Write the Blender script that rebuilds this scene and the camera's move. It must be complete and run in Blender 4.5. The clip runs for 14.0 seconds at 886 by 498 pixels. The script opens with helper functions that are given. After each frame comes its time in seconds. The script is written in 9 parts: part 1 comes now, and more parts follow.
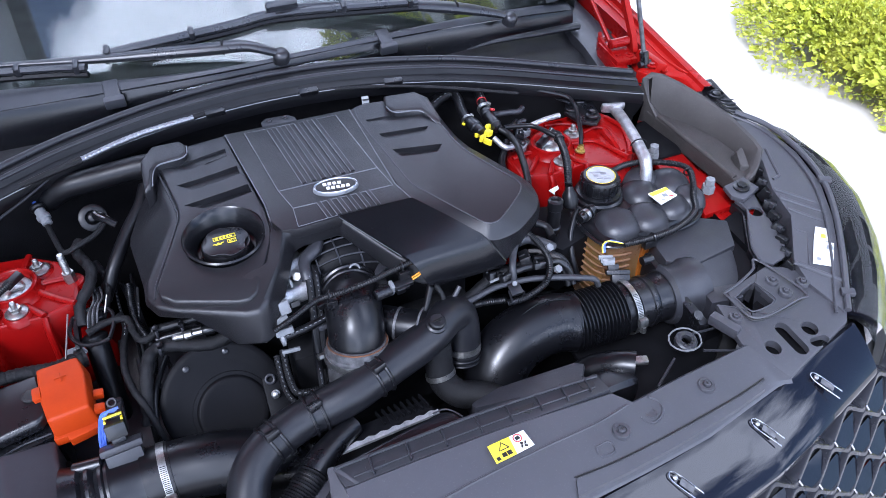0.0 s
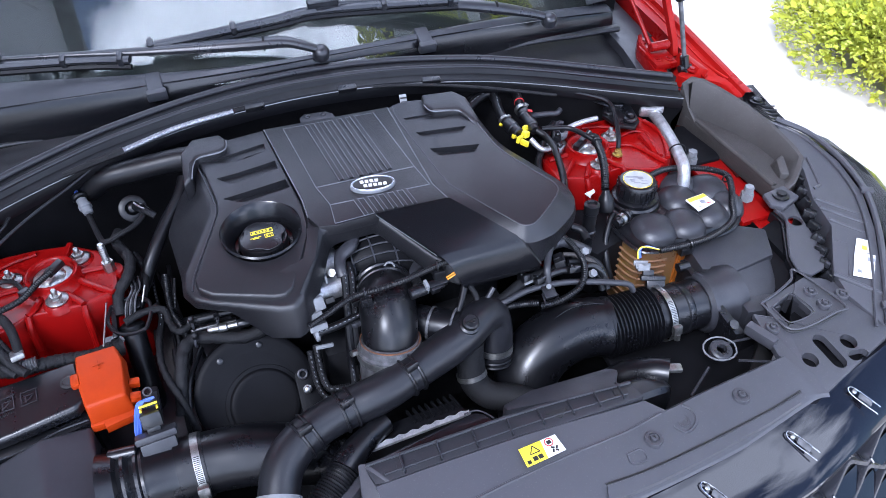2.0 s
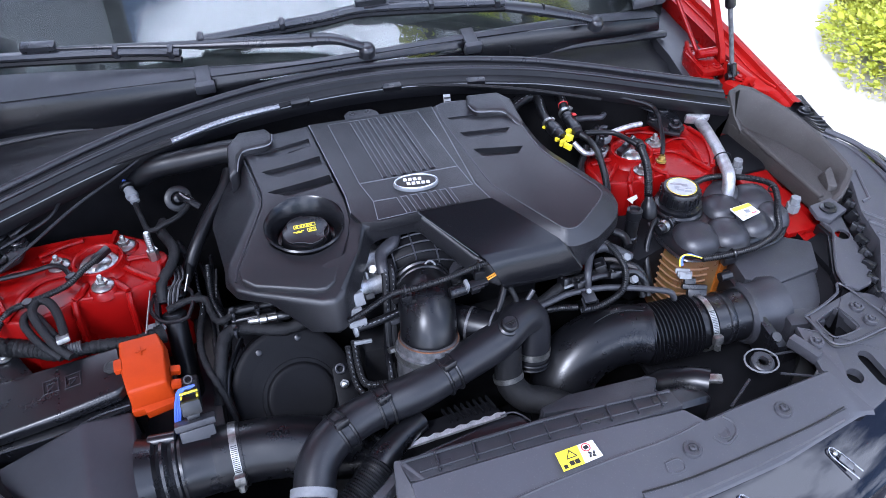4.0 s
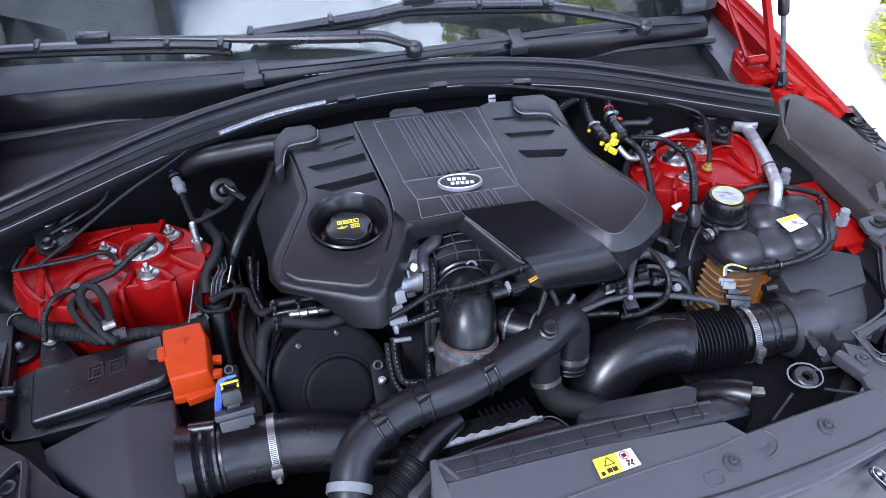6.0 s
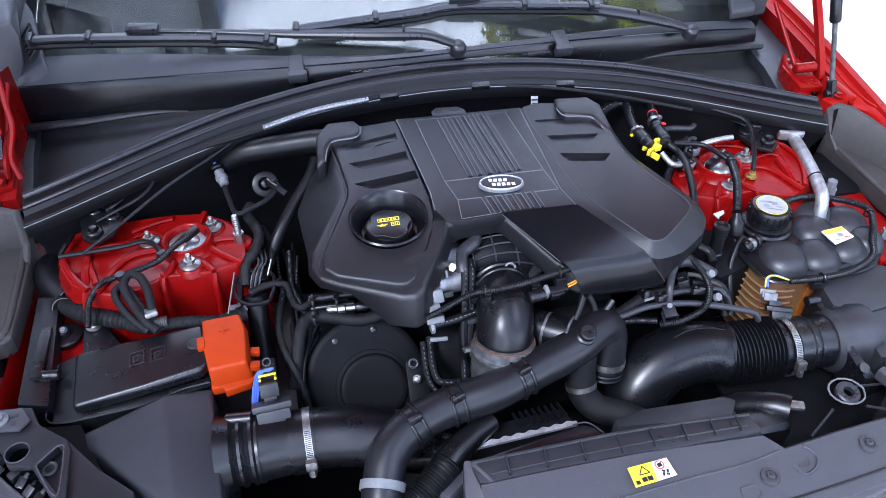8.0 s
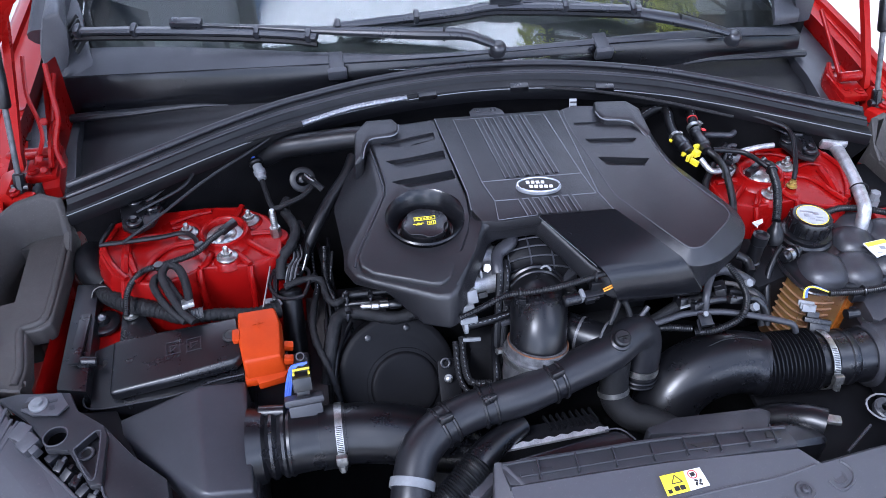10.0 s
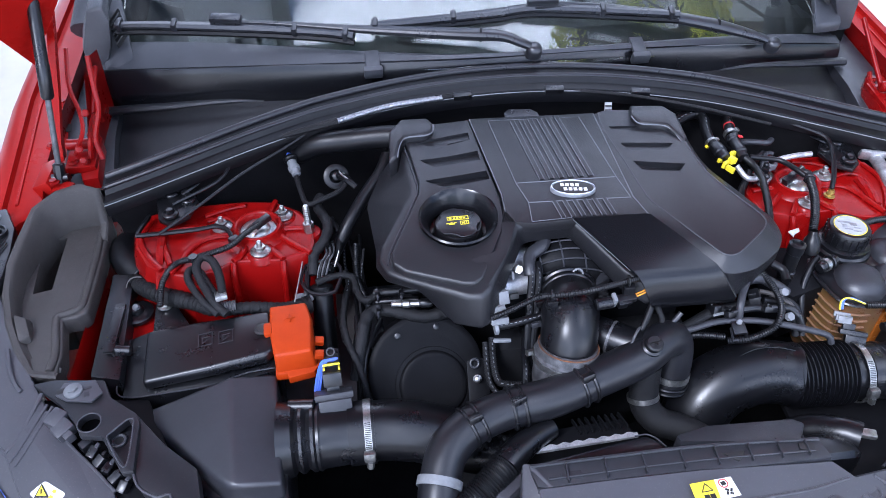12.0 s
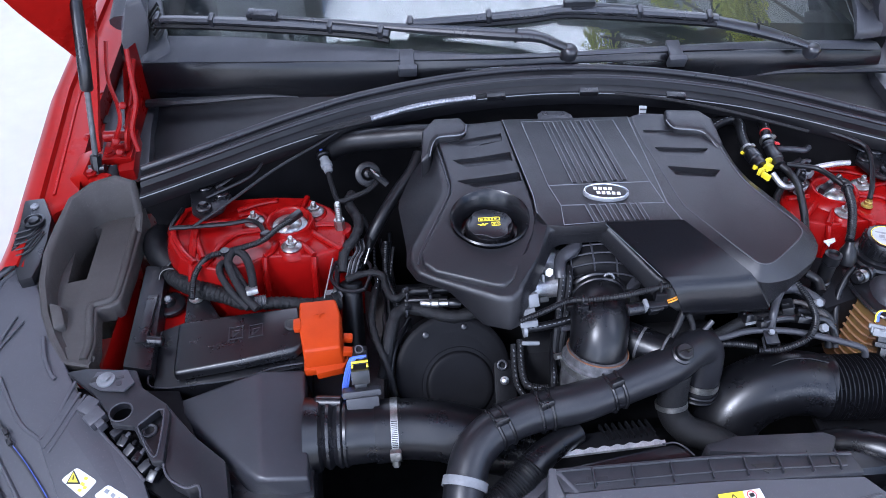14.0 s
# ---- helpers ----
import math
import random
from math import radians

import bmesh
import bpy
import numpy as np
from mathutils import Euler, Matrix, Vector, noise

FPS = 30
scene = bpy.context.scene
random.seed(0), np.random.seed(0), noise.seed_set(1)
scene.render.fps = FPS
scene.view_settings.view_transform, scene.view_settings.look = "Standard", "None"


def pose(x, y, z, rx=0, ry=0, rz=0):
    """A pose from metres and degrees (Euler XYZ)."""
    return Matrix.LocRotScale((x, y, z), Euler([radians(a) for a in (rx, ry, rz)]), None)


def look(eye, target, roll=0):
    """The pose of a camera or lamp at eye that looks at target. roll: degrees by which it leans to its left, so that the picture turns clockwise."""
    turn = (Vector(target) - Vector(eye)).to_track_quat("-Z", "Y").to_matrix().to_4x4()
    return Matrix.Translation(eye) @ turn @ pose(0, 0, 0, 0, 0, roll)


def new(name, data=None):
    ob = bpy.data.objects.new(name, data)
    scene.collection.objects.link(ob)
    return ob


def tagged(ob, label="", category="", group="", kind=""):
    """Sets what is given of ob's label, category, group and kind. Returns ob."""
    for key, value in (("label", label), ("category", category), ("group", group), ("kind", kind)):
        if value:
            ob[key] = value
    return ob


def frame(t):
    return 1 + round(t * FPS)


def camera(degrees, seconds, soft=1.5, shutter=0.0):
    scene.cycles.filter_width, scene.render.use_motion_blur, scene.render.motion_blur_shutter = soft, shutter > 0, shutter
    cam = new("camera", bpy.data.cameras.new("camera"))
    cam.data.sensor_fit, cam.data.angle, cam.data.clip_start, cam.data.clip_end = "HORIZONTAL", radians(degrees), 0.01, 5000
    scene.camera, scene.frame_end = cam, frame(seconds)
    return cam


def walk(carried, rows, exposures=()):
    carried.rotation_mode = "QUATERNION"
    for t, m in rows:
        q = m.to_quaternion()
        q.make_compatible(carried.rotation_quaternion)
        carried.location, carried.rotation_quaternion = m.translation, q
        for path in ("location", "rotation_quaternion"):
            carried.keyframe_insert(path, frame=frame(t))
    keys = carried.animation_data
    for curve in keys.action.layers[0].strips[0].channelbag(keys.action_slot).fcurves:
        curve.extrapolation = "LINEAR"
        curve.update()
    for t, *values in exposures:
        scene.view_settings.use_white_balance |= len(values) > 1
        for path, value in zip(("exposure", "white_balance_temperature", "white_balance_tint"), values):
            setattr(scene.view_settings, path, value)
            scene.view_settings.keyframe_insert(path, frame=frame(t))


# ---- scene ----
cam = camera(61.20, 14.0, soft=0.5)
ROWS = [
    (0.0, -0.1629, -0.9739, 1.7405, 48.228, 0.643, -23.559),
    (0.5, -0.1650, -0.9701, 1.7432, 48.063, 0.650, -22.985),
    (1.0, -0.1681, -0.9676, 1.7441, 48.005, 0.644, -22.365),
    (1.5, -0.1720, -0.9660, 1.7439, 48.019, 0.630, -21.706),
    (2.0, -0.1763, -0.9649, 1.7431, 48.073, 0.611, -21.014),
    (2.5, -0.1809, -0.9640, 1.7419, 48.147, 0.589, -20.296),
    (3.0, -0.1857, -0.9632, 1.7408, 48.222, 0.565, -19.558),
    (3.5, -0.1905, -0.9623, 1.7398, 48.286, 0.542, -18.804),
    (4.0, -0.1952, -0.9611, 1.7391, 48.330, 0.520, -18.040),
    (4.5, -0.1999, -0.9598, 1.7389, 48.350, 0.500, -17.271),
    (5.0, -0.2043, -0.9582, 1.7390, 48.346, 0.481, -16.502),
    (5.5, -0.2087, -0.9563, 1.7395, 48.319, 0.465, -15.737),
    (6.0, -0.2129, -0.9544, 1.7403, 48.273, 0.451, -14.979),
    (6.5, -0.2169, -0.9523, 1.7414, 48.213, 0.438, -14.233),
    (7.0, -0.2208, -0.9503, 1.7425, 48.146, 0.426, -13.501),
    (7.5, -0.2247, -0.9484, 1.7437, 48.080, 0.414, -12.785),
    (8.0, -0.2284, -0.9467, 1.7448, 48.020, 0.403, -12.087),
    (8.5, -0.2322, -0.9453, 1.7456, 47.975, 0.391, -11.408),
    (9.0, -0.2360, -0.9442, 1.7462, 47.949, 0.377, -10.749),
    (9.5, -0.2399, -0.9435, 1.7464, 47.945, 0.363, -10.110),
    (10.0, -0.2438, -0.9431, 1.7462, 47.965, 0.347, -9.489),
    (10.5, -0.2477, -0.9432, 1.7457, 48.008, 0.331, -8.885),
    (11.0, -0.2516, -0.9435, 1.7449, 48.067, 0.313, -8.296),
    (11.5, -0.2555, -0.9439, 1.7439, 48.136, 0.297, -7.719),
    (12.0, -0.2593, -0.9444, 1.7430, 48.199, 0.282, -7.148),
    (12.5, -0.2628, -0.9445, 1.7425, 48.239, 0.270, -6.580),
    (13.0, -0.2660, -0.9440, 1.7426, 48.231, 0.265, -6.007),
    (13.5, -0.2687, -0.9424, 1.7440, 48.145, 0.268, -5.424),
    (14.0, -0.2706, -0.9393, 1.7472, 47.944, 0.284, -4.822),
]
walk(cam, [(t, pose(*p)) for t, *p in ROWS], [(0.0, 1.34, 5350.0, 16.0), (14.0, 1.34, 5350.0, 16.0)])

# ---------------------------------------------------------------- light
SUN_UP, SUN_AZ = 50.0, 228.0
world = bpy.data.worlds.new("sky")
scene.world = world
world.use_nodes = True
wn = world.node_tree
wn.nodes.clear()
w_out = wn.nodes.new("ShaderNodeOutputWorld")
w_bg = wn.nodes.new("ShaderNodeBackground")
w_sky = wn.nodes.new("ShaderNodeTexSky")
w_sky.sky_type, w_sky.sun_disc = "NISHITA", False
w_sky.sun_elevation, w_sky.sun_rotation = radians(SUN_UP), radians(SUN_AZ)
w_co = wn.nodes.new("ShaderNodeTexCoord")
w_map = wn.nodes.new("ShaderNodeMapping")
w_map.inputs["Location"].default_value = (3.7, 1.9, 0.4)
w_noise = wn.nodes.new("ShaderNodeTexNoise")
w_noise.inputs["Scale"].default_value = 3.0
w_noise.inputs["Detail"].default_value = 7.0
w_noise.inputs["Roughness"].default_value = 0.58
w_ramp = wn.nodes.new("ShaderNodeValToRGB")
w_ramp.color_ramp.elements[0].position, w_ramp.color_ramp.elements[1].position = 0.47, 0.58
w_mix = wn.nodes.new("ShaderNodeMixRGB")
w_mix.inputs["Color2"].default_value = (21.5, 21.6, 22.3, 1)
w_bg.inputs["Strength"].default_value = 0.12
wn.links.new(w_co.outputs["Generated"], w_map.inputs["Vector"])
wn.links.new(w_map.outputs["Vector"], w_noise.inputs["Vector"])
wn.links.new(w_noise.outputs["Fac"], w_ramp.inputs["Fac"])
wn.links.new(w_ramp.outputs["Color"], w_mix.inputs["Fac"])
wn.links.new(w_sky.outputs["Color"], w_mix.inputs["Color1"])
wn.links.new(w_mix.outputs["Color"], w_bg.inputs["Color"])
wn.links.new(w_bg.outputs["Background"], w_out.inputs["Surface"])
sun = new("sun", bpy.data.lights.new("sun", "SUN"))
sun.data.energy, sun.data.angle, sun.data.color = 2.0, radians(16), (1.0, 0.97, 0.93)
sun_way = Vector((math.sin(radians(SUN_AZ)) * math.cos(radians(SUN_UP)), math.cos(radians(SUN_AZ)) * math.cos(radians(SUN_UP)), math.sin(radians(SUN_UP))))
sun.matrix_world = look(sun_way * 30, (0, 0, 0))

# ---------------------------------------------------------------- materials
def material(name, base, rough=0.5, metal=0.0, second=None, mottle=30.0, grain=0.0, grain_scale=900.0, wear=0.12, coat=0.0, spread=0.0, dust=0.0, gloss=0.5):
    """Base colour varied at two scales, roughness varied with it, and fine relief."""
    m = bpy.data.materials.new(name)
    m.use_nodes = True
    nt = m.node_tree
    bsdf = nt.nodes["Principled BSDF"]
    co = nt.nodes.new("ShaderNodeTexCoord")
    big = nt.nodes.new("ShaderNodeTexNoise")
    big.inputs["Scale"].default_value, big.inputs["Detail"].default_value = mottle, 5.0
    fine = nt.nodes.new("ShaderNodeTexNoise")
    fine.inputs["Scale"].default_value, fine.inputs["Detail"].default_value = mottle * 9, 3.0
    add = nt.nodes.new("ShaderNodeMath")
    add.operation = "MULTIPLY_ADD"
    add.inputs[1].default_value = 0.35
    ramp = nt.nodes.new("ShaderNodeValToRGB")
    other = second or tuple(c * 0.7 for c in base)
    ramp.color_ramp.elements[0].color, ramp.color_ramp.elements[1].color = (*base, 1), (*other, 1)
    ramp.color_ramp.elements[0].position, ramp.color_ramp.elements[1].position = 0.45, 0.85
    nt.links.new(co.outputs["Object"], big.inputs["Vector"])
    nt.links.new(co.outputs["Object"], fine.inputs["Vector"])
    nt.links.new(fine.outputs["Fac"], add.inputs[0])
    nt.links.new(big.outputs["Fac"], add.inputs[2])
    nt.links.new(add.outputs[0], ramp.inputs["Fac"])
    colour = ramp.outputs["Color"]
    if spread:
        info = nt.nodes.new("ShaderNodeObjectInfo")
        hsv = nt.nodes.new("ShaderNodeHueSaturation")
        span = nt.nodes.new("ShaderNodeMapRange")
        span.inputs["To Min"].default_value, span.inputs["To Max"].default_value = 1 - spread, 1 + spread
        nt.links.new(info.outputs["Random"], span.inputs["Value"])
        nt.links.new(span.outputs["Result"], hsv.inputs["Value"])
        nt.links.new(colour, hsv.inputs["Color"])
        colour = hsv.outputs["Color"]
    if dust:
        spots = nt.nodes.new("ShaderNodeTexNoise")
        spots.inputs["Scale"].default_value, spots.inputs["Detail"].default_value = 420.0, 6.0
        lift = nt.nodes.new("ShaderNodeMapRange")
        lift.inputs["From Min"].default_value, lift.inputs["From Max"].default_value = 0.6, 0.78
        lift.inputs["To Max"].default_value = dust
        mix = nt.nodes.new("ShaderNodeMixRGB")
        mix.inputs["Color2"].default_value = (0.30, 0.29, 0.27, 1)
        nt.links.new(co.outputs["Object"], spots.inputs["Vector"])
        nt.links.new(spots.outputs["Fac"], lift.inputs["Value"])
        nt.links.new(lift.outputs["Result"], mix.inputs["Fac"])
        nt.links.new(colour, mix.inputs["Color1"])
        colour = mix.outputs["Color"]
    nt.links.new(colour, bsdf.inputs["Base Color"])
    rr = nt.nodes.new("ShaderNodeMapRange")
    rr.inputs["From Min"].default_value, rr.inputs["From Max"].default_value = 0.4, 0.95
    rr.inputs["To Min"].default_value, rr.inputs["To Max"].default_value = rough, min(1.0, rough + wear)
    nt.links.new(add.outputs[0], rr.inputs["Value"])
    nt.links.new(rr.outputs["Result"], bsdf.inputs["Roughness"])
    bsdf.inputs["Metallic"].default_value = metal
    bsdf.inputs["Specular IOR Level"].default_value = gloss
    if coat:
        bsdf.inputs["Coat Weight"].default_value, bsdf.inputs["Coat Roughness"].default_value = coat, 0.08
    if grain:
        g = nt.nodes.new("ShaderNodeTexNoise")
        g.inputs["Scale"].default_value, g.inputs["Detail"].default_value = grain_scale, 2.0
        bump = nt.nodes.new("ShaderNodeBump")
        bump.inputs["Strength"].default_value, bump.inputs["Distance"].default_value = grain, 0.0006
        nt.links.new(co.outputs["Object"], g.inputs["Vector"])
        nt.links.new(g.outputs["Fac"], bump.inputs["Height"])
        nt.links.new(bump.outputs["Normal"], bsdf.inputs["Normal"])
    return m


COVER = material("moulded_cover_plastic", (0.0100, 0.0100, 0.0120), 0.32, grain=0.5, grain_scale=1500, wear=0.1, dust=0.05, gloss=0.5)
COVER_DARK = material("smooth_dark_plastic", (0.0055, 0.0056, 0.007), 0.22, wear=0.06, dust=0.0, gloss=0.40)
PLASTIC = material("black_plastic", (0.0055, 0.0056, 0.007), 0.24, grain=0.15, grain_scale=1100, wear=0.14, dust=0.025, gloss=0.5)
FILTER_GREY = material("filter_housing_plastic", (0.026, 0.0262, 0.031), 0.31, grain=0.15, grain_scale=1400, wear=0.10, mottle=9, dust=0.04, gloss=0.5)
PLASTIC_GREY = material("grey_black_plastic", (0.024, 0.0244, 0.029), 0.35, grain=0.25, grain_scale=1200, wear=0.14, dust=0.08, gloss=0.5)
PANEL_GREY = material("slam_panel_plastic", (0.045, 0.0448, 0.0515), 0.37, grain=0.18, grain_scale=1300, wear=0.14, second=(0.039, 0.039, 0.045), mottle=12, dust=0.12, gloss=0.5)
SCUTTLE = material("weathered_scuttle_plastic", (0.040, 0.041, 0.047), 0.36, grain=0.5, grain_scale=1200, wear=0.14, second=(0.034, 0.035, 0.040), mottle=16, dust=0.09, gloss=0.45)
BRACKET = material("bracket_plastic", (0.013, 0.0132, 0.016), 0.34, grain=0.2, grain_scale=1200, wear=0.14, dust=0.05, gloss=0.45)
GLOSS = material("gloss_black", (0.006, 0.006, 0.009), 0.02, wear=0.02, gloss=0.42)
DUCT = material("duct_rubber", (0.0045, 0.0046, 0.0058), 0.22, wear=0.18, gloss=0.38, dust=0.015)
RUBBER = material("matt_rubber", (0.005, 0.0051, 0.0062), 0.29, grain=0.15, wear=0.2, dust=0.03, gloss=0.30)
SEAL = material("bonnet_seal_rubber", (0.014, 0.0142, 0.0175), 0.25, grain=0.2, wear=0.15, dust=0.05, gloss=0.45)
CHANNEL = material("channel_plastic", (0.0045, 0.0045, 0.0056), 0.30, wear=0.12, dust=0.02, gloss=0.22)
HOSE = material("dusty_hose_rubber", (0.0075, 0.0076, 0.0092), 0.27, grain=0.15, grain_scale=900, wear=0.22, second=(0.007, 0.007, 0.009), mottle=18, dust=0.05, gloss=0.42)
TAPE = material("cloth_tape", (0.006, 0.006, 0.007), 0.5, grain=0.9, grain_scale=2200, wear=0.15, spread=0.35, gloss=0.28, dust=0.05)
FOAM = material("moulded_foam", (0.039, 0.035, 0.033), 0.50, grain=0.8, grain_scale=1600, wear=0.15, second=(0.027, 0.024, 0.022), mottle=12, dust=0.14, gloss=0.45)
FELT = material("sound_felt", (0.0085, 0.0082, 0.0090), 0.9, grain=0.9, grain_scale=700, wear=0.05, gloss=0.05)
DEEP = material("engine_shadow_metal", (0.011, 0.011, 0.012), 0.7, grain=0.4, grain_scale=300, wear=0.2, gloss=0.12)
RED = material("red_body_paint", (0.195, 0.0022, 0.0015), 0.24, second=(0.165, 0.0018, 0.0013), wear=0.1, mottle=10, gloss=0.20, grain=0.10, grain_scale=160)
RED_GLOSS = material("red_gloss_paint", (0.27, 0.006, 0.004), 0.26, second=(0.23, 0.005, 0.003), wear=0.06, mottle=6, gloss=0.10)
ORANGE = material("orange_plastic", (0.35, 0.034, 0.001), 0.42, second=(0.30, 0.028, 0.001), grain=0.15, wear=0.1, gloss=0.2)
STEEL = material("zinc_steel", (0.46, 0.46, 0.45), 0.24, 0.95, second=(0.22, 0.22, 0.21), mottle=120, wear=0.25)
ALU = material("cast_aluminium", (0.62, 0.62, 0.63), 0.34, 0.80, second=(0.28, 0.28, 0.29), mottle=60, grain=0.5, grain_scale=500, wear=0.2)
FOIL = material("heat_shield_foil", (0.34, 0.35, 0.37), 0.28, 0.9, second=(0.20, 0.20, 0.22), mottle=260, grain=0.6, grain_scale=420, wear=0.2)
DULL = material("dull_grey_sleeve", (0.10, 0.10, 0.105), 0.26, second=(0.03, 0.03, 0.032), mottle=90, wear=0.25)
CHROME = material("satin_chrome", (0.60, 0.61, 0.64), 0.16, 1.0, mottle=40, wear=0.12)
WHITE = material("white_plastic", (0.50, 0.50, 0.49), 0.42, second=(0.40, 0.40, 0.39), wear=0.1)
PRINT = material("worn_white_print", (0.36, 0.37, 0.38), 0.45, second=(0.28, 0.29, 0.30), wear=0.1, mottle=60)
PAPER = material("white_label", (0.66, 0.66, 0.64), 0.5, second=(0.6, 0.6, 0.58), wear=0.05)
YELLOW = material("yellow_label", (0.80, 0.66, 0.03), 0.45, second=(0.74, 0.60, 0.03), wear=0.06)
YELLOW_PLASTIC = material("yellow_plastic", (0.72, 0.60, 0.015), 0.36, second=(0.62, 0.5, 0.015), wear=0.1)
# black for print, and for the shade in holes and gaps put in as colour
INK_GAP = material("black_ink", (0.015, 0.015, 0.015), 0.5, wear=0.05)
INK_RED = material("red_ink", (0.5, 0.03, 0.03), 0.5, wear=0.05)
BLUE_WIRE = material("blue_wire", (0.06, 0.12, 0.50), 0.35, second=(0.08, 0.13, 0.42), wear=0.1)
ORANGE_WIRE = material("amber_wire", (0.75, 0.30, 0.02), 0.4, wear=0.1)
GREY_BADGE = material("badge_grey", (0.30, 0.31, 0.33), 0.3, 0.4, wear=0.1)
# paler colour standing in for light on the engine cover's edges
EDGE_LIGHT = material("pale_edge", (0.13, 0.135, 0.15), 0.35, wear=0.1)
PALE = material("pale_grey_plastic", (0.17, 0.175, 0.185), 0.40, second=(0.11, 0.115, 0.12), wear=0.1)
WIPER_BLACK = material("wiper_coating", (0.004, 0.004, 0.0045), 0.3, wear=0.08, gloss=0.2)
WIPER_GREY = material("wiper_arm_lacquer", (0.020, 0.0205, 0.024), 0.26, wear=0.06, gloss=0.55)
RAIL = material("satin_grille_rail", (0.020, 0.0205, 0.025), 0.22, 0.0, second=(0.016, 0.0165, 0.020), mottle=20, wear=0.1, gloss=0.3)
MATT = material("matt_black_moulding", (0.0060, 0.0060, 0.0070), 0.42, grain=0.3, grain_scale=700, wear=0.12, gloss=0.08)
BRASS = material("brass", (0.55, 0.42, 0.12), 0.32, 0.9, wear=0.2)
RUST = material("orange_sealant", (0.14, 0.05, 0.012), 0.7, second=(0.04, 0.02, 0.015), mottle=60, wear=0.1)


def clear(name, tint, rough, through_it=1.0, ior=1.45):
    m = material(name, tint, rough, wear=0.0, second=tuple(c * 0.97 for c in tint))
    b = m.node_tree.nodes["Principled BSDF"]
    b.inputs["Transmission Weight"].default_value, b.inputs["IOR"].default_value = through_it, ior
    return m


GLASS = clear("windscreen_glass", (0.80, 0.86, 0.84), 0.0, 1.0, 1.56)
LENS = clear("headlamp_lens", (0.92, 0.94, 0.96), 0.02, 1.0, 1.45)
TANK = material("tank_plastic", (0.17, 0.085, 0.048), 0.25, second=(0.17, 0.10, 0.03), wear=0.1, mottle=25)
TANK.node_tree.nodes["Principled BSDF"].inputs["Subsurface Weight"].default_value = 0.5
TANK.node_tree.nodes["Principled BSDF"].inputs["Subsurface Radius"].default_value = (0.03, 0.012, 0.004)
TANK_RIB = material("tank_rib_plastic", (0.19, 0.105, 0.062), 0.25, second=(0.17, 0.09, 0.045), wear=0.1, mottle=25)
COOLANT = material("coolant", (0.36, 0.115, 0.014), 0.22, second=(0.28, 0.075, 0.010), wear=0.1, mottle=18)
CONCRETE = material("pale_concrete", (0.62, 0.575, 0.52), 0.85, second=(0.56, 0.515, 0.465), mottle=1.6, grain=0.6, grain_scale=120, wear=0.1)
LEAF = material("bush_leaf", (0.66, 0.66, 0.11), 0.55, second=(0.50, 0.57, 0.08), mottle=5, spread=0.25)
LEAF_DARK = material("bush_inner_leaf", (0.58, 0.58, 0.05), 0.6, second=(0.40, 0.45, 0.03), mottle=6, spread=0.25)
BARK = material("bark", (0.10, 0.075, 0.05), 0.8, mottle=30, grain=0.8, grain_scale=200)
RENDER_GREY = material("grey_render", (0.45, 0.46, 0.47), 0.8, second=(0.38, 0.39, 0.40), mottle=1.2, grain=0.5, grain_scale=90)
DARK_TRIM = material("dark_interior_trim", (0.02, 0.02, 0.021), 0.6, grain=0.4, grain_scale=600)

# ---------------------------------------------------------------- building tools
def finish(ob, sharp=38):
    me = ob.data
    me.polygons.foreach_set("use_smooth", [True] * len(me.polygons))
    me.set_sharp_from_angle(angle=radians(sharp))
    return ob


def part(name, bm, mat, parent=None, label="", sharp=38):
    bmesh.ops.recalc_face_normals(bm, faces=bm.faces)
    me = bpy.data.meshes.new(name)
    bm.to_mesh(me)
    bm.free()
    me.materials.append(mat)
    ob = finish(new(name, me), sharp)
    if parent is not None:
        ob.parent = parent
        if parent.type == "EMPTY":
            ob.matrix_parent_inverse = parent.matrix_basis.inverted()
    return tagged(ob, label)


def thing(name, label, category, at, group="", kind=""):
    e = new(name)
    e.empty_display_size = 0.05
    e.matrix_basis = Matrix.Translation(at)
    return tagged(e, label, category, group, kind)


def V(*a):
    return Vector(a)


def join(*bms):
    """Several pieces of one part as one mesh."""
    first = bms[0]
    for b in bms[1:]:
        me = bpy.data.meshes.new("piece")
        b.to_mesh(me)
        b.free()
        first.from_mesh(me)
        bpy.data.meshes.remove(me)
    return first


def loft(rings, cap=True, closed=True):
    bm = bmesh.new()
    rows = [[bm.verts.new(p) for p in r] for r in rings]
    n = len(rows[0])
    for a, b in zip(rows, rows[1:]):
        for i in range(n if closed else n - 1):
            j = (i + 1) % n
            bm.faces.new((a[i], a[j], b[j], b[i]))
    if cap and closed:
        bm.faces.new(rows[0][::-1])
        bm.faces.new(rows[-1])
    return bm


def soften(bm, width, segments=2, angle=25):
    edges = [e for e in bm.edges if len(e.link_faces) == 2 and e.calc_face_angle(0) > radians(angle)]
    if edges and width > 0:
        bmesh.ops.bevel(bm, geom=edges, offset=width, segments=segments, profile=0.6, affect="EDGES", clamp_overlap=True)
    return bm


def prism(points, depth, bevel=0.002, segments=2, z=None, base=None):
    """A plate with the outline given, thick downwards by depth (or down to the height base)."""
    top = [V(p[0], p[1], p[2] if len(p) > 2 else z) for p in points]
    low = [V(p.x, p.y, base if base is not None else p.z - depth) for p in top]
    bm = loft([low, top])
    bmesh.ops.recalc_face_normals(bm, faces=bm.faces)
    return soften(bm, bevel, segments)


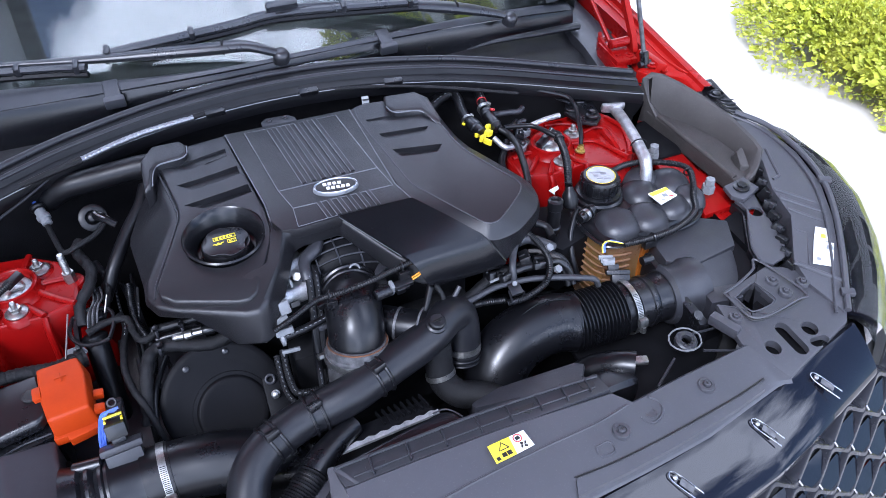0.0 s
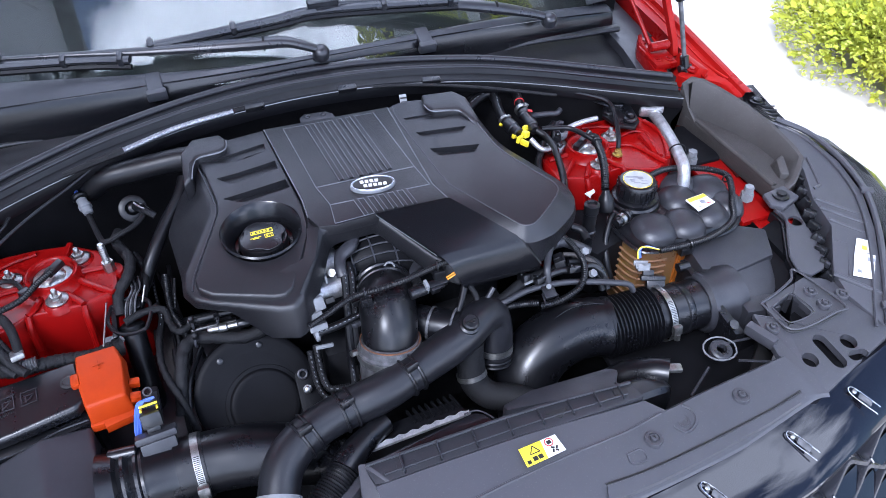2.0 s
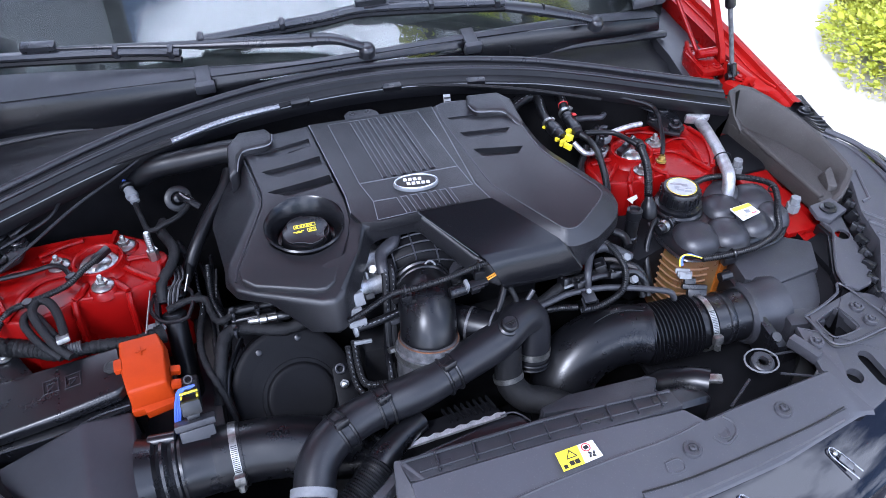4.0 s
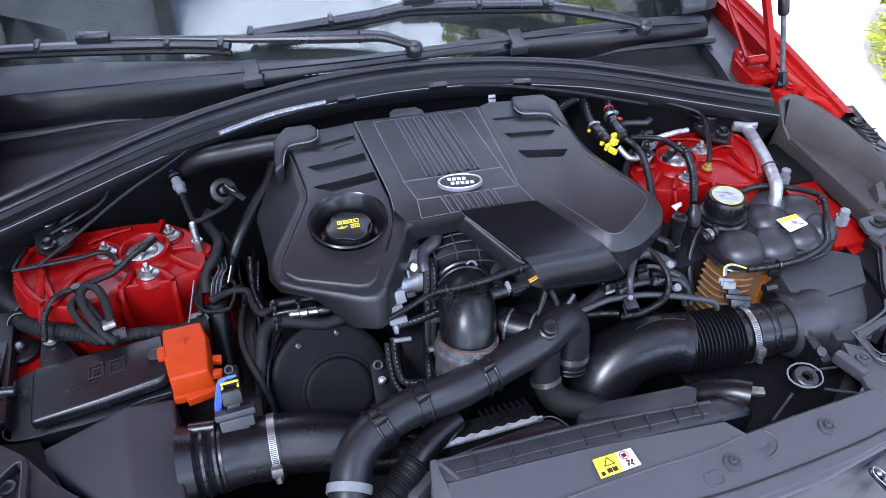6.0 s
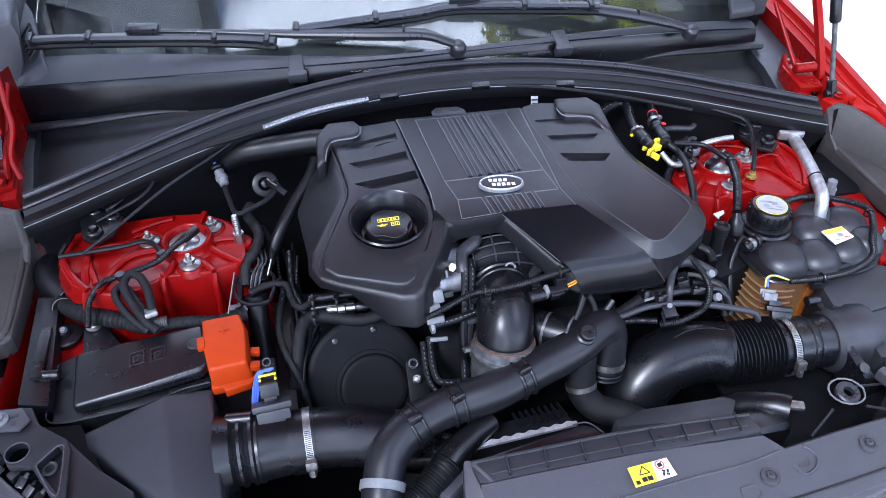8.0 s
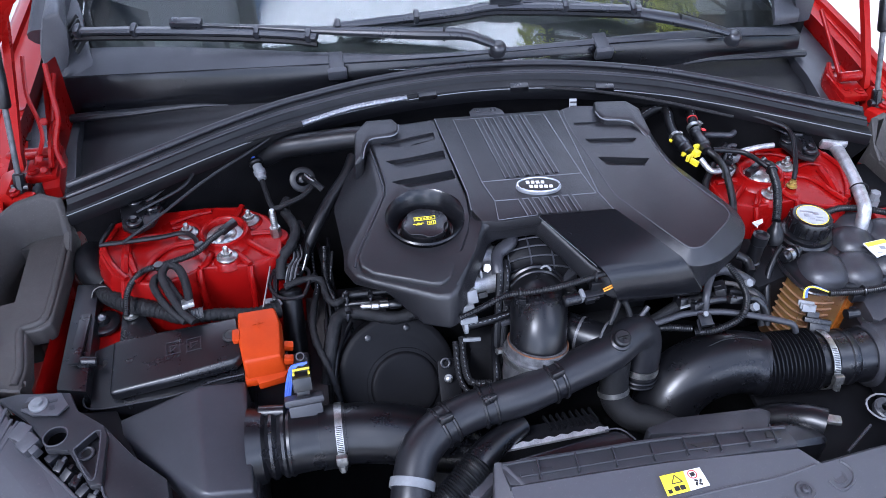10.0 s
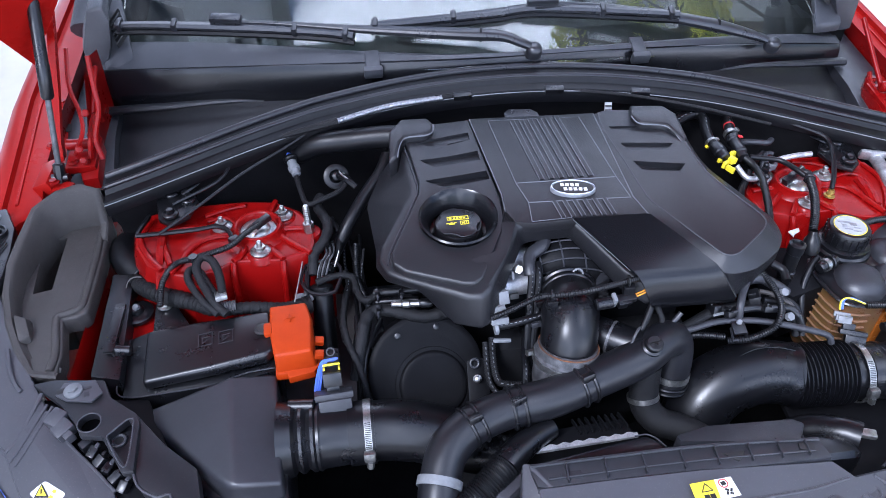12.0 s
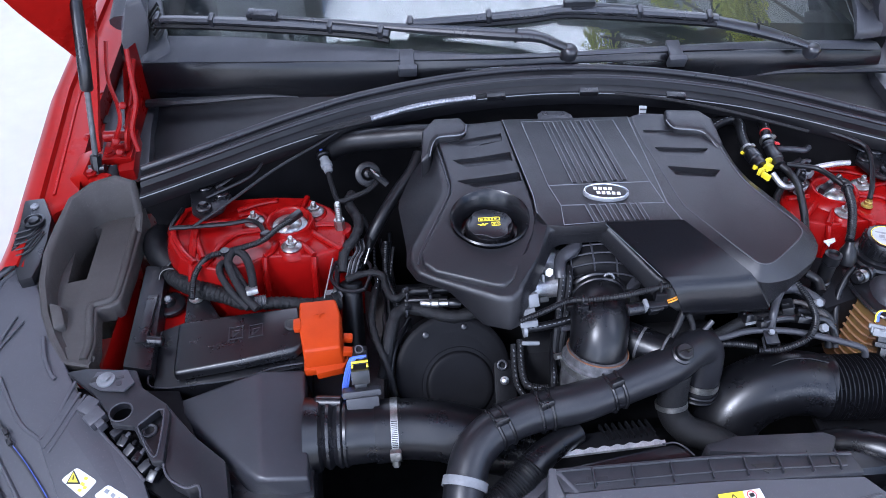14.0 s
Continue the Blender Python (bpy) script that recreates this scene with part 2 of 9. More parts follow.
def hull(points, bevel=0.004, segments=2, angle=18):
    """The tight solid round a few corners, with eased edges."""
    bm = bmesh.new()
    for p in points:
        bm.verts.new(p)
    bmesh.ops.convex_hull(bm, input=bm.verts)
    bmesh.ops.dissolve_limit(bm, angle_limit=radians(4), verts=bm.verts, edges=bm.edges)
    bmesh.ops.recalc_face_normals(bm, faces=bm.faces)
    return soften(bm, bevel, segments, angle)


def box(centre, size, turn=(0, 0, 0), bevel=0.002, segments=2):
    bm = bmesh.new()
    bmesh.ops.create_cube(bm, size=1.0)
    bmesh.ops.scale(bm, vec=size, verts=bm.verts)
    soften(bm, bevel, segments)
    bmesh.ops.transform(bm, matrix=pose(*centre, *turn), verts=bm.verts)
    return bm


def frame_of(way):
    way = way.normalized()
    side = way.cross(V(0, 0, 1))
    if side.length < 1e-3:
        side = V(1, 0, 0)
    side.normalize()
    return side, side.cross(way).normalized(), way


def lathe(base, way, profile, n=24, cap=True):
    """Rings of (distance along way, radius) about the axis through base."""
    a, b, w = frame_of(V(*way))
    rings = []
    for d, r in profile:
        c = V(*base) + w * d
        rings.append([c + (a * math.cos(t) + b * math.sin(t)) * max(r, 1e-5) for t in (2 * math.pi * i / n for i in range(n))])
    return loft(rings, cap)


def rod(p0, p1, r, r1=None, n=12, bevel=0.0):
    p0, p1 = V(*p0), V(*p1)
    length = (p1 - p0).length
    r1 = r if r1 is None else r1
    prof = [(0, r), (length, r1)]
    if bevel:
        prof = [(0, r - bevel), (bevel, r), (length - bevel, r1), (length, r1 - bevel)]
    return lathe(p0, p1 - p0, prof, n)


def spline(points, step):
    """A smooth line through the points, in even steps."""
    p = [V(*q) for q in points]
    p = [p[0] * 2 - p[1]] + p + [p[-1] * 2 - p[-2]]
    out = []
    for i in range(1, len(p) - 2):
        a, b, c, d = p[i - 1:i + 3]
        k = max(2, int((c - b).length / step * 1.3))
        for j in range(k):
            t = j / k
            out.append(0.5 * (2 * b + (c - a) * t + (2 * a - 5 * b + 4 * c - d) * t * t + (3 * b - a - 3 * c + d) * t ** 3))
    out.append(p[-2])
    line = [out[0]]
    for q in out[1:]:
        if (q - line[-1]).length >= step * 0.6:
            line.append(q)
    return line


def sweep(points, radius, n=12, step=0.008, cap=True, flat=1.0):
    """A hose along a smooth line; radius is a number or a function of (share of the way, metres)."""
    line = spline(points, step)
    total = sum((b - a).length for a, b in zip(line, line[1:]))
    rings, up, went = [], None, 0.0
    for i, c in enumerate(line):
        way = (line[min(i + 1, len(line) - 1)] - line[max(i - 1, 0)]).normalized()
        if i:
            went += (c - line[i - 1]).length
        if up is None:
            up = frame_of(way)[1]
        side = way.cross(up).normalized()
        up = side.cross(way).normalized()
        r = radius(went / total, went) if callable(radius) else radius
        rings.append([c + (side * math.cos(t) + up * flat * math.sin(t)) * r for t in (2 * math.pi * k / n for k in range(n))])
    return loft(rings, cap)


def ribbed(r, pitch=0.006, depth=0.0012):
    """Radius of a corrugated conduit."""
    return lambda u, s: r + depth * math.sin(2 * math.pi * s / pitch)


def conduit(points, r=0.0055, pitch=0.0034):
    return sweep(points, ribbed(r * 0.92, pitch, r * 0.085), 10, pitch / 4)


def torus(centre, way, R, r, n=28, m=8, arc=1.0):
    a, b, w = frame_of(V(*way))
    rings = []
    k = int(n * arc)
    for i in range(k + (0 if arc == 1.0 else 1)):
        t = 2 * math.pi * i / n
        o = a * math.cos(t) + b * math.sin(t)
        rings.append([V(*centre) + o * (R + r * math.cos(s)) + w * r * math.sin(s) for s in (2 * math.pi * j / m for j in range(m))])
    if arc == 1.0:
        bm = loft(rings + [rings[0]], cap=False)
        bmesh.ops.remove_doubles(bm, verts=bm.verts, dist=1e-6)
        return bm
    return loft(rings)


def band(centre, way, R, width, thick=0.0015, n=32):
    """A flat strap round a pipe."""
    h = width / 2
    bm = lathe(centre, way, [(-h, R), (-h, R + thick), (h, R + thick), (h, R), (-h, R)], n, cap=False)
    bmesh.ops.remove_doubles(bm, verts=bm.verts, dist=1e-6)
    return bm


def hexa(base, way, r, h):
    return soften(lathe(base, way, [(0, r), (h, r)], 6), r * 0.1, 1)


def carve(ob, cutters):
    """Cut closed forms out of an object and keep the result as its plain mesh."""
    for bm in cutters:
        bmesh.ops.recalc_face_normals(bm, faces=bm.faces)
        me = bpy.data.meshes.new("cutter")
        bm.to_mesh(me)
        bm.free()
        tool = new("cutter", me)
        mod = ob.modifiers.new("cut", "BOOLEAN")
        mod.operation, mod.solver, mod.object = "DIFFERENCE", "EXACT", tool
        bpy.context.view_layer.update()
        made = bpy.data.meshes.new_from_object(ob.evaluated_get(bpy.context.evaluated_depsgraph_get()))
        ob.modifiers.clear()
        old = ob.data
        ob.data = made
        made.name = old.name
        bpy.data.meshes.remove(old)
        bpy.data.objects.remove(tool)
        bpy.data.meshes.remove(me)
    return finish(ob)


def bolt(name, at, r, h, parent, mat=STEEL, way=(0, 0, 1), washer=True, stud=0.0, label=""):
    bms = [hexa(V(*at), way, r, h)]
    w = V(*way).normalized()
    if washer:
        bms.append(lathe(V(*at) - w * 0.001, way, [(0, r * 1.7), (0.0025, r * 1.65), (0.004, r * 1.1)], 20))
    if stud:
        bms.append(lathe(V(*at) + w * h * 0.8, way, [(0, r * 0.5), (stud, r * 0.5), (stud + 0.002, r * 0.36)], 10))
    return part(name, join(*bms), mat, parent, label)


def clip_screw(name, at, r, parent, mat=PANEL_GREY, way=(0, 0, 1)):
    """A round push fastener with a cross slot."""
    ob = part(name, lathe(at, way, [(-0.004, r), (0.002, r), (0.0035, r * 0.93), (0.0035, r * 0.62), (0.0015, r * 0.58), (0.0015, r * 0.42), (0.006, r * 0.38), (0.0065, r * 0.3)], 24), mat, parent)
    p = V(*at) + V(*way).normalized() * 0.0062
    part("cross_slot", join(box(p, (r * 0.45, r * 0.1, 0.001), bevel=0), box(p, (r * 0.1, r * 0.45, 0.001), bevel=0)), INK_GAP, ob)
    return ob


def lerp_table(x, table):
    for (a, va), (b, vb) in zip(table, table[1:]):
        if x <= b:
            t = (x - a) / (b - a)
            return va + (vb - va) * t
    return table[-1][1]

# ---------------------------------------------------------------- setting
def bow(x):
    """How far back the bonnet seal lies at x."""
    return lerp_table(abs(x), [(0, 0.266), (0.08, 0.264), (0.16, 0.257), (0.25, 0.243), (0.35, 0.222), (0.45, 0.191), (0.55, 0.156), (0.64, 0.130), (0.76, 0.104)])


def crown(x):
    """Height of the bonnet seal at x."""
    return 1.085 - 0.15 * x * x


bm = bmesh.new()
bmesh.ops.create_grid(bm, x_segments=24, y_segments=24, size=400)
tagged(part("ground", bm, CONCRETE), "pale sunlit concrete drive, overexposed and clean", "ground", kind="structure")

# Car body: wings, bulkhead, plenum, windscreen surround
body = thing("car_body", "red painted car body with the bonnet raised over the engine bay", "car", (0, 0.3, 0))


def strip(profile, xs, cap=False):
    """An open or closed section carried along x; profile(x) gives its points (y, z)."""
    return loft([[V(x, *q) for q in profile(x)] for x in xs], cap=cap, closed=cap)


XS = [i * 0.76 / 24 for i in range(-24, 25)]


def panel_profile(fn, thick=0.003):
    def closed(x):
        pts = fn(x)
        return pts + [(y + thick * 0.3, z - thick) for y, z in reversed(pts)]
    return closed


# bonnet seal: rubber lip with two beads over a stepped channel
XL = [i * (0.712 if i > 0 else 0.690) / 24 for i in range(-24, 25)]
seal = thing("bonnet_seal", "black rubber bonnet seal with twin beads along the bulkhead channel", "seal", (0, 0.25, 1.0))
part("upper_bead", sweep([(x, bow(x), crown(x) - 0.003) for x in XL[::2]], 0.0062, 10, 0.02), SEAL, seal)
part("lower_bead", sweep([(x, bow(x) - 0.018, crown(x) - 0.0125) for x in XL[::2]], 0.0052, 10, 0.02), SEAL, seal)
part("carrier", strip(lambda x: [(bow(x) + 0.012, crown(x) - 0.05), (bow(x) + 0.010, crown(x) - 0.006), (bow(x) - 0.004, crown(x) - 0.004), (bow(x) - 0.026, crown(x) - 0.012),
     (bow(x) - 0.030, crown(x) - 0.020), (bow(x) - 0.046, crown(x) - 0.024), (bow(x) - 0.050, crown(x) - 0.034), (bow(x) - 0.048, crown(x) - 0.05)], XL, True), CHANNEL, seal, "smooth black channel")
# reflection along the channel's edge, put in as a pale rod
part("edge_trim", sweep([(x, bow(x) - 0.0495, crown(x) - 0.027) for x in XL[::2]], 0.0009, 6, 0.02), PALE, seal, "thin pale line painting the reflection on the channel's edge")

# bulkhead felt wall behind the engine
part("bulkhead", strip(panel_profile(lambda x: [(bow(x) - 0.045, crown(x) - 0.045), (bow(x) - 0.02, crown(x) - 0.09), (bow(x) - 0.02, 0.80), (bow(x) - 0.03, 0.45)], 0.01), [x * (0.945 if x > 0 else 0.905) for x in XS], True), FELT, body, "black sound-deadening felt on the bulkhead")


# plenum floor and scuttle panel behind the seal
def cowl_y(x):
    return 0.283 + 0.20 * abs(x) ** 1.7


def cowl_z(x):
    return 1.092 - (0.075 if x < 0 else 0.145) * x * x - 0.004 * x


def ease(t):
    t = min(1, max(0, t))
    return t * t * (3 - 2 * t)


def glass_y(x):
    return cowl_y(x) + 0.013 + (0.068 if x < 0 else 0.018) * ease(abs(x) / 0.7)


def glass_z(x):
    return cowl_z(x) + 0.005 + (0.014 if x < 0 else 0.003) * ease(abs(x) / 0.7)


cowl = thing("scuttle_panel", "dark grey plastic scuttle panel below the windscreen", "scuttle", (0, 0.35, 1.05))
XC = [i * 0.75 / 30 for i in range(-30, 31)]


def plenum(x):
    s = min(1, max(0, (abs(x) - 0.16) / 0.3))
    ya, yb = bow(x) + 0.010, cowl_y(x) - 0.004
    za = crown(x) - 0.03
    zl = za - 0.012 - 0.022 * s
    return [(ya, za), (ya + (yb - ya) * 0.25, zl), (ya + (yb - ya) * 0.55, zl - 0.002), (ya + (yb - ya) * 0.66, zl + 0.010 * s), (ya + (yb - ya) * 0.86, zl + 0.014 * s), (yb, zl + 0.026 * s - 0.015 * (1 - s))]


part("plenum_floor", strip(panel_profile(plenum), XC, True), COVER, cowl)
part("riser", strip(panel_profile(lambda x: [(cowl_y(x) - 0.012, plenum(x)[0][1] - 0.04), (cowl_y(x) - 0.006, cowl_z(x) - 0.012), (cowl_y(x), cowl_z(x)), (cowl_y(x) + 0.006, cowl_z(x) + 0.001)]), XC, True), COVER_DARK, cowl, "black upright lip")
part("cover_sheet", strip(panel_profile(lambda x: [(cowl_y(x) + 0.004, cowl_z(x) + 0.0015), ((cowl_y(x) + glass_y(x)) / 2, (cowl_z(x) + glass_z(x)) / 2 + 0.004), (glass_y(x) - 0.004, glass_z(x) + 0.001), (glass_y(x) + 0.004, glass_z(x) - 0.003)]), XC, True), SCUTTLE, cowl)
for s in (-1, 1):
    part("ledge", sweep([(s * 0.742, 0.365, 0.990), (s * 0.68, 0.350, 1.000), (s * 0.619, 0.335, 1.009), (s * 0.55, 0.318, 1.021), (s * 0.493, 0.308, 1.027), (s * 0.44, 0.305, 1.024)], lambda u, q: 0.010 * (1.0 - 0.85 * u * u), 8, 0.02, flat=0.8), COVER, cowl, "moulded ledge across the riser")
for x in (-0.235, 0.265):
    part("clip", join(box((x, cowl_y(x) + 0.004, cowl_z(x) + 0.004), (0.026, 0.045, 0.008), (16, 0, 0), 0.003), box((x, cowl_y(x) - 0.018, cowl_z(x) - 0.008), (0.034, 0.012, 0.022), (20, 0, 0), 0.003)), SCUTTLE, cowl)
for s in (-1, 1):
    grid = [box((s * (0.700 + 0.004 * i), 0.44 + 0.012 * i, 1.098 + 0.004 * i), (0.004, 0.035, 0.010), (20, 0, s * 24), 0.001) for i in range(6)]
    end = part("end_cap", prism([(s * 0.672, 0.395, 1.060), (s * 0.735, 0.405, 1.058), (s * 0.765, 0.52, 1.115), (s * 0.745, 0.62, 1.155), (s * 0.715, 0.56, 1.13), (s * 0.690, 0.45, 1.085)], 0.02, 0.006), SCUTTLE, cowl)
    part("corner_piece", hull([(s * 0.745, 0.420, 1.030), (s * 0.771, 0.420, 1.034), (s * 0.769, 0.420, 1.092), (s * 0.716, 0.420, 1.096), (s * 0.707, 0.420, 1.140), (s * 0.715, 0.430, 1.170), (s * 0.745, 0.430, 1.160), (s * 0.752, 0.50, 1.04), (s * 0.785, 0.48, 1.04), (s * 0.785, 0.50, 1.10), (s * 0.722, 0.52, 1.17), (s * 0.75, 0.54, 1.18)], 0.006), SCUTTLE, end, "grey corner moulding of the scuttle")
    for bmg in grid:
        part("louvre", bmg, INK_GAP, end)

# windscreen: curved glass over a dark cabin
screen = thing("windscreen", "curved laminated windscreen reflecting a cloudy sky", "windscreen", (0, 0.5, 1.1))


def screen_at(x, d):
    """A point on the glass, d metres up its slope from the base."""
    a = radians(26.5 - 2 * (d > 0.4))
    return V(x * (1 - 0.07 * d), glass_y(x) + d * math.cos(a), glass_z(x) + d * math.sin(a) - 0.006)


rows = [[screen_at(x, -0.03 + d) for x in [i * 0.72 / 20 for i in range(-20, 21)]] for d in [k * 0.085 for k in range(0, 11)]]
bm = loft(rows, cap=False, closed=False)
bmesh.ops.recalc_face_normals(bm, faces=bm.faces)
bmesh.ops.solidify(bm, geom=bm.faces[:], thickness=0.005)
pane = part("pane", bm, GLASS, screen)
pane.visible_shadow = False
rows = [[screen_at(x, -0.03 + d) - V(0, -0.006, 0.014) for x in [i * 0.72 / 20 for i in range(-20, 21)]] for d in (0, 0.04, 0.09)]
part("black_border", loft(rows, cap=False, closed=False), INK_GAP, screen, "black printed border along the foot of the glass")
cabin = thing("dashboard", "dark dashboard top seen through the windscreen", "dashboard", (0, 0.9, 0.9))
part("dash_top", loft([[V(x, y - 0.25 * (1 - abs(x) / 0.72) * 0.2, z) for x in [i * 0.70 / 8 for i in range(-8, 9)]] for y, z in ((0.44, 1.02), (0.75, 1.06), (1.02, 1.06), (1.10, 0.9))], cap=False, closed=False), DARK_TRIM, cabin)
part("cabin_lining", box((0, 1.75, 1.08), (1.40, 1.3, 1.0), bevel=0.08), DARK_TRIM, cabin)


for s in (-1, 1):
    part("pillar", sweep([(s * 0.775, 0.50, 1.090), (s * 0.762, 0.60, 1.150), (s * 0.735, 0.80, 1.275), (s * 0.70, 1.05, 1.40), (s * 0.66, 1.30, 1.50)], 0.036, 12, 0.03, flat=0.8), SCUTTLE, body, "grey windscreen pillar trim")
    part("side_lining", loft([[V(s * x, y, 0.70), V(s * x, y, z)] for x, y, z in ((0.79, 0.46, 1.06), (0.775, 0.52, 1.10), (0.757, 0.64, 1.175), (0.735, 0.82, 1.285), (0.70, 1.08, 1.41), (0.70, 1.40, 1.50))], cap=False, closed=False), DARK_TRIM, cabin, "dark door lining inside the cabin")


# wings
def wing_section(y, s):
    rise = 0.952 + 0.05 * y + 0.05 * max(0, y - 0.5)
    edge = 0.868 + 0.052 * min(1, max(0, (y - 0.03) / 0.45))
    flange = 0.022 + 0.075 * ease((y - (0.07 if s < 0 else 0.118)) / 0.08)
    return [V(s * a, y, b) for a, b in ((edge - flange - 0.006, rise - 0.06), (edge - flange, rise - 0.006), (edge - flange * 0.8, rise - 0.003), (edge - 0.030 * min(1, flange / 0.06), rise), (edge - 0.016, rise - 0.006), (edge - 0.008, rise - 0.006),
            (edge - 0.004, rise + 0.003), (edge + 0.014, rise + 0.001), (edge + 0.040, rise - 0.022), (edge + 0.060, rise - 0.07), (edge + 0.070, rise - 0.20), (edge + 0.060, rise - 0.42), (edge + 0.01, 0.42))]


for s in (-1, 1):
    ys = [-0.04, 0.0, 0.04, 0.07, 0.09, 0.11, 0.13, 0.15, 0.20, 0.26, 0.32, 0.38, 0.46, 0.55, 0.70, 0.90, 1.10]
    bm = loft([wing_section(y, s) for y in ys if s < 0 or y > 0.05], cap=False, closed=False)
    bmesh.ops.recalc_face_normals(bm, faces=bm.faces)
    part("wing", bm, RED_GLOSS, body, "glossy red front wing with a bolted flange", sharp=50)
    part("wing_bead", sweep([wing_section(y, s)[3] + V(s * 0.004, 0, -0.001) for y in (0.13, 0.2, 0.3, 0.42, 0.55)], 0.0035, 6, 0.03), RED_GLOSS, body)
    for y in (0.17, 0.30, 0.44):
        p = wing_section(y, s)[2].lerp(wing_section(y, s)[3], 0.25)
        part("bolt_seat", lathe(p - V(0, 0, 0.002), (0, 0, 1), [(0, 0.016), (0.003, 0.015), (0.004, 0.011)], 18), RED_GLOSS, body)
        bolt("bolt", p + V(0, 0, 0.001), 0.007, 0.006, body, RED, label="red painted wing bolt")
    # black openings in the flange
    for y0, y1 in ((0.205, 0.245), (0.335, 0.37)):
        a, b = wing_section(y0, s)[1], wing_section(y1, s)[1]
        part("opening", prism([(a.x - s * 0.012, y0, a.z + 0.004), (a.x + s * 0.020, y0 + 0.008, a.z + 0.005), (b.x + s * 0.020, y1 - 0.006, b.z + 0.005), (b.x - s * 0.012, y1, b.z + 0.004)], 0.02, 0.002), INK_GAP, body)
    # hinge pocket
    part("pocket_floor", prism([(s * 0.70, 0.135, 0.952), (s * 0.80, 0.12, 0.945), (s * 0.82, 0.30, 0.96), (s * 0.82, 0.62, 1.00), (s * 0.74, 0.62, 1.0), (s * 0.72, 0.30, 0.975)], 0.05, 0.004), PLASTIC_GREY, body)
    part("hinge_panel", prism([(s * 0.722, 0.165, 0.978), (s * 0.752, 0.170, 0.972), (s * 0.768, 0.215, 0.978), (s * 0.762, 0.262, 0.992), (s * 0.745, 0.292, 1.004), (s * 0.730, 0.26, 0.995)], 0.06, 0.006), RED, body, "red inner panel below the hinge")
    part("panel_fold", sweep([(s * 0.737, 0.19, 0.983), (s * 0.736, 0.225, 0.992), (s * 0.738, 0.262, 1.000), (s * 0.748, 0.286, 1.006)], 0.005, 6, 0.01), RED, body)
    part("pocket_wall", loft([[V(s * x, y, z) for z in (0.95, 0.985 + 0.10 * (y - 0.2))] for x, y in ((0.800, 0.10), (0.815, 0.20), (0.822, 0.34), (0.822, 0.60))], cap=False, closed=False), RED, body, "red wall of the hinge pocket")
    part("strut_bracket", join(box((s * 0.800, 0.175, 0.962), (0.030, 0.075, 0.060), (0, s * 20, 0), 0.006), box((s * 0.785, 0.150, 0.955), (0.050, 0.03, 0.05), (0, 0, 20 * s), 0.006)), RED_GLOSS, body, "red bracket for the gas strut ball")
    bolt("bolt", (s * 0.790, 0.150, 0.985), 0.006, 0.006, body, RED)
    hinge = part("hinge", loft([[V(s * (x + dx), y + dy, z) for dx, dy in ((-0.006, -0.008), (0.006, -0.008), (0.006, 0.008), (-0.006, 0.008))] for x, y, z in ((0.794, 0.222, 0.985), (0.791, 0.230, 1.016), (0.777, 0.260, 1.093), (0.768, 0.300, 1.168), (0.765, 0.330, 1.214), (0.760, 0.375, 1.30))]), RED_GLOSS, body, "red painted bonnet hinge arm")
    part("hinge_foot", prism([(s * 0.728, 0.185, 0.990), (s * 0.780, 0.185, 0.988), (s * 0.782, 0.255, 0.996), (s * 0.728, 0.262, 1.0)], 0.014, 0.004), RED, hinge)
    part("hinge_link", rod((s * 0.742, 0.235, 1.005), (s * 0.726, 0.335, 1.10), 0.0045, n=14, bevel=0.001), RED, hinge)
    part("pivot", rod((s * 0.735, 0.228, 1.008), (s * 0.780, 0.228, 1.008), 0.010, n=16, bevel=0.002), RED, hinge)
    if s < 0:
        bm = loft([[V(s * a, y, z) for a, z in ((0.738, 0.955), (0.737, top))] for y, top in ((0.185, 0.99), (0.215, 1.02), (0.25, 1.05), (0.30, 1.10), (0.34, 1.115), (0.40, 1.10))], cap=False, closed=False)
        bmesh.ops.solidify(bm, geom=bm.faces[:], thickness=0.004)
        wall = part("hinge_wall", bm, RED, body, "folded red panel between hinge and scuttle")
        part("fold", sweep([(s * 0.736, 0.200, 0.995), (s * 0.733, 0.215, 1.02), (s * 0.731, 0.25, 1.04), (s * 0.731, 0.28, 1.035), (s * 0.733, 0.30, 1.01)], 0.005, 6, 0.01), RED, wall)
        for pts, r in (([(s * 0.739, 0.270, 1.168), (s * 0.746, 0.245, 1.113), (s * 0.739, 0.230, 1.074), (s * 0.739, 0.215, 1.042), (s * 0.761, 0.200, 1.003)], 0.0042), ([(s * 0.706, 0.260, 1.157), (s * 0.706, 0.240, 1.106), (s * 0.705, 0.225, 1.075), (s * 0.721, 0.210, 1.028), (s * 0.715, 0.195, 0.995)], 0.0045)):
            part("fold", sweep(pts, r, 6, 0.01, flat=0.6), RED, wall)
        for p in [(s * 0.725, 0.215, 1.076), (s * 0.746, 0.190, 0.998), (s * 0.746, 0.190, 1.021)]:
            bolt("bolt", p, 0.0038, 0.004, wall, RED, way=(0.3, -0.8, 0.5))
        bolt("bolt", (s * 0.735, 0.262, 1.03), 0.006, 0.007, wall, RED, way=(-s, -0.3, 0.2))
    for x, y in ((0.742, 0.205), (0.768, 0.20)):
        bolt("bolt", (s * x, y, 0.990), 0.006, 0.005, hinge, RED)
    for p in ((0.748, 0.272, 1.000), (0.742, 0.245, 0.996)):
        bolt("bolt", (s * p[0], p[1], p[2]), 0.006, 0.005, body, RED)
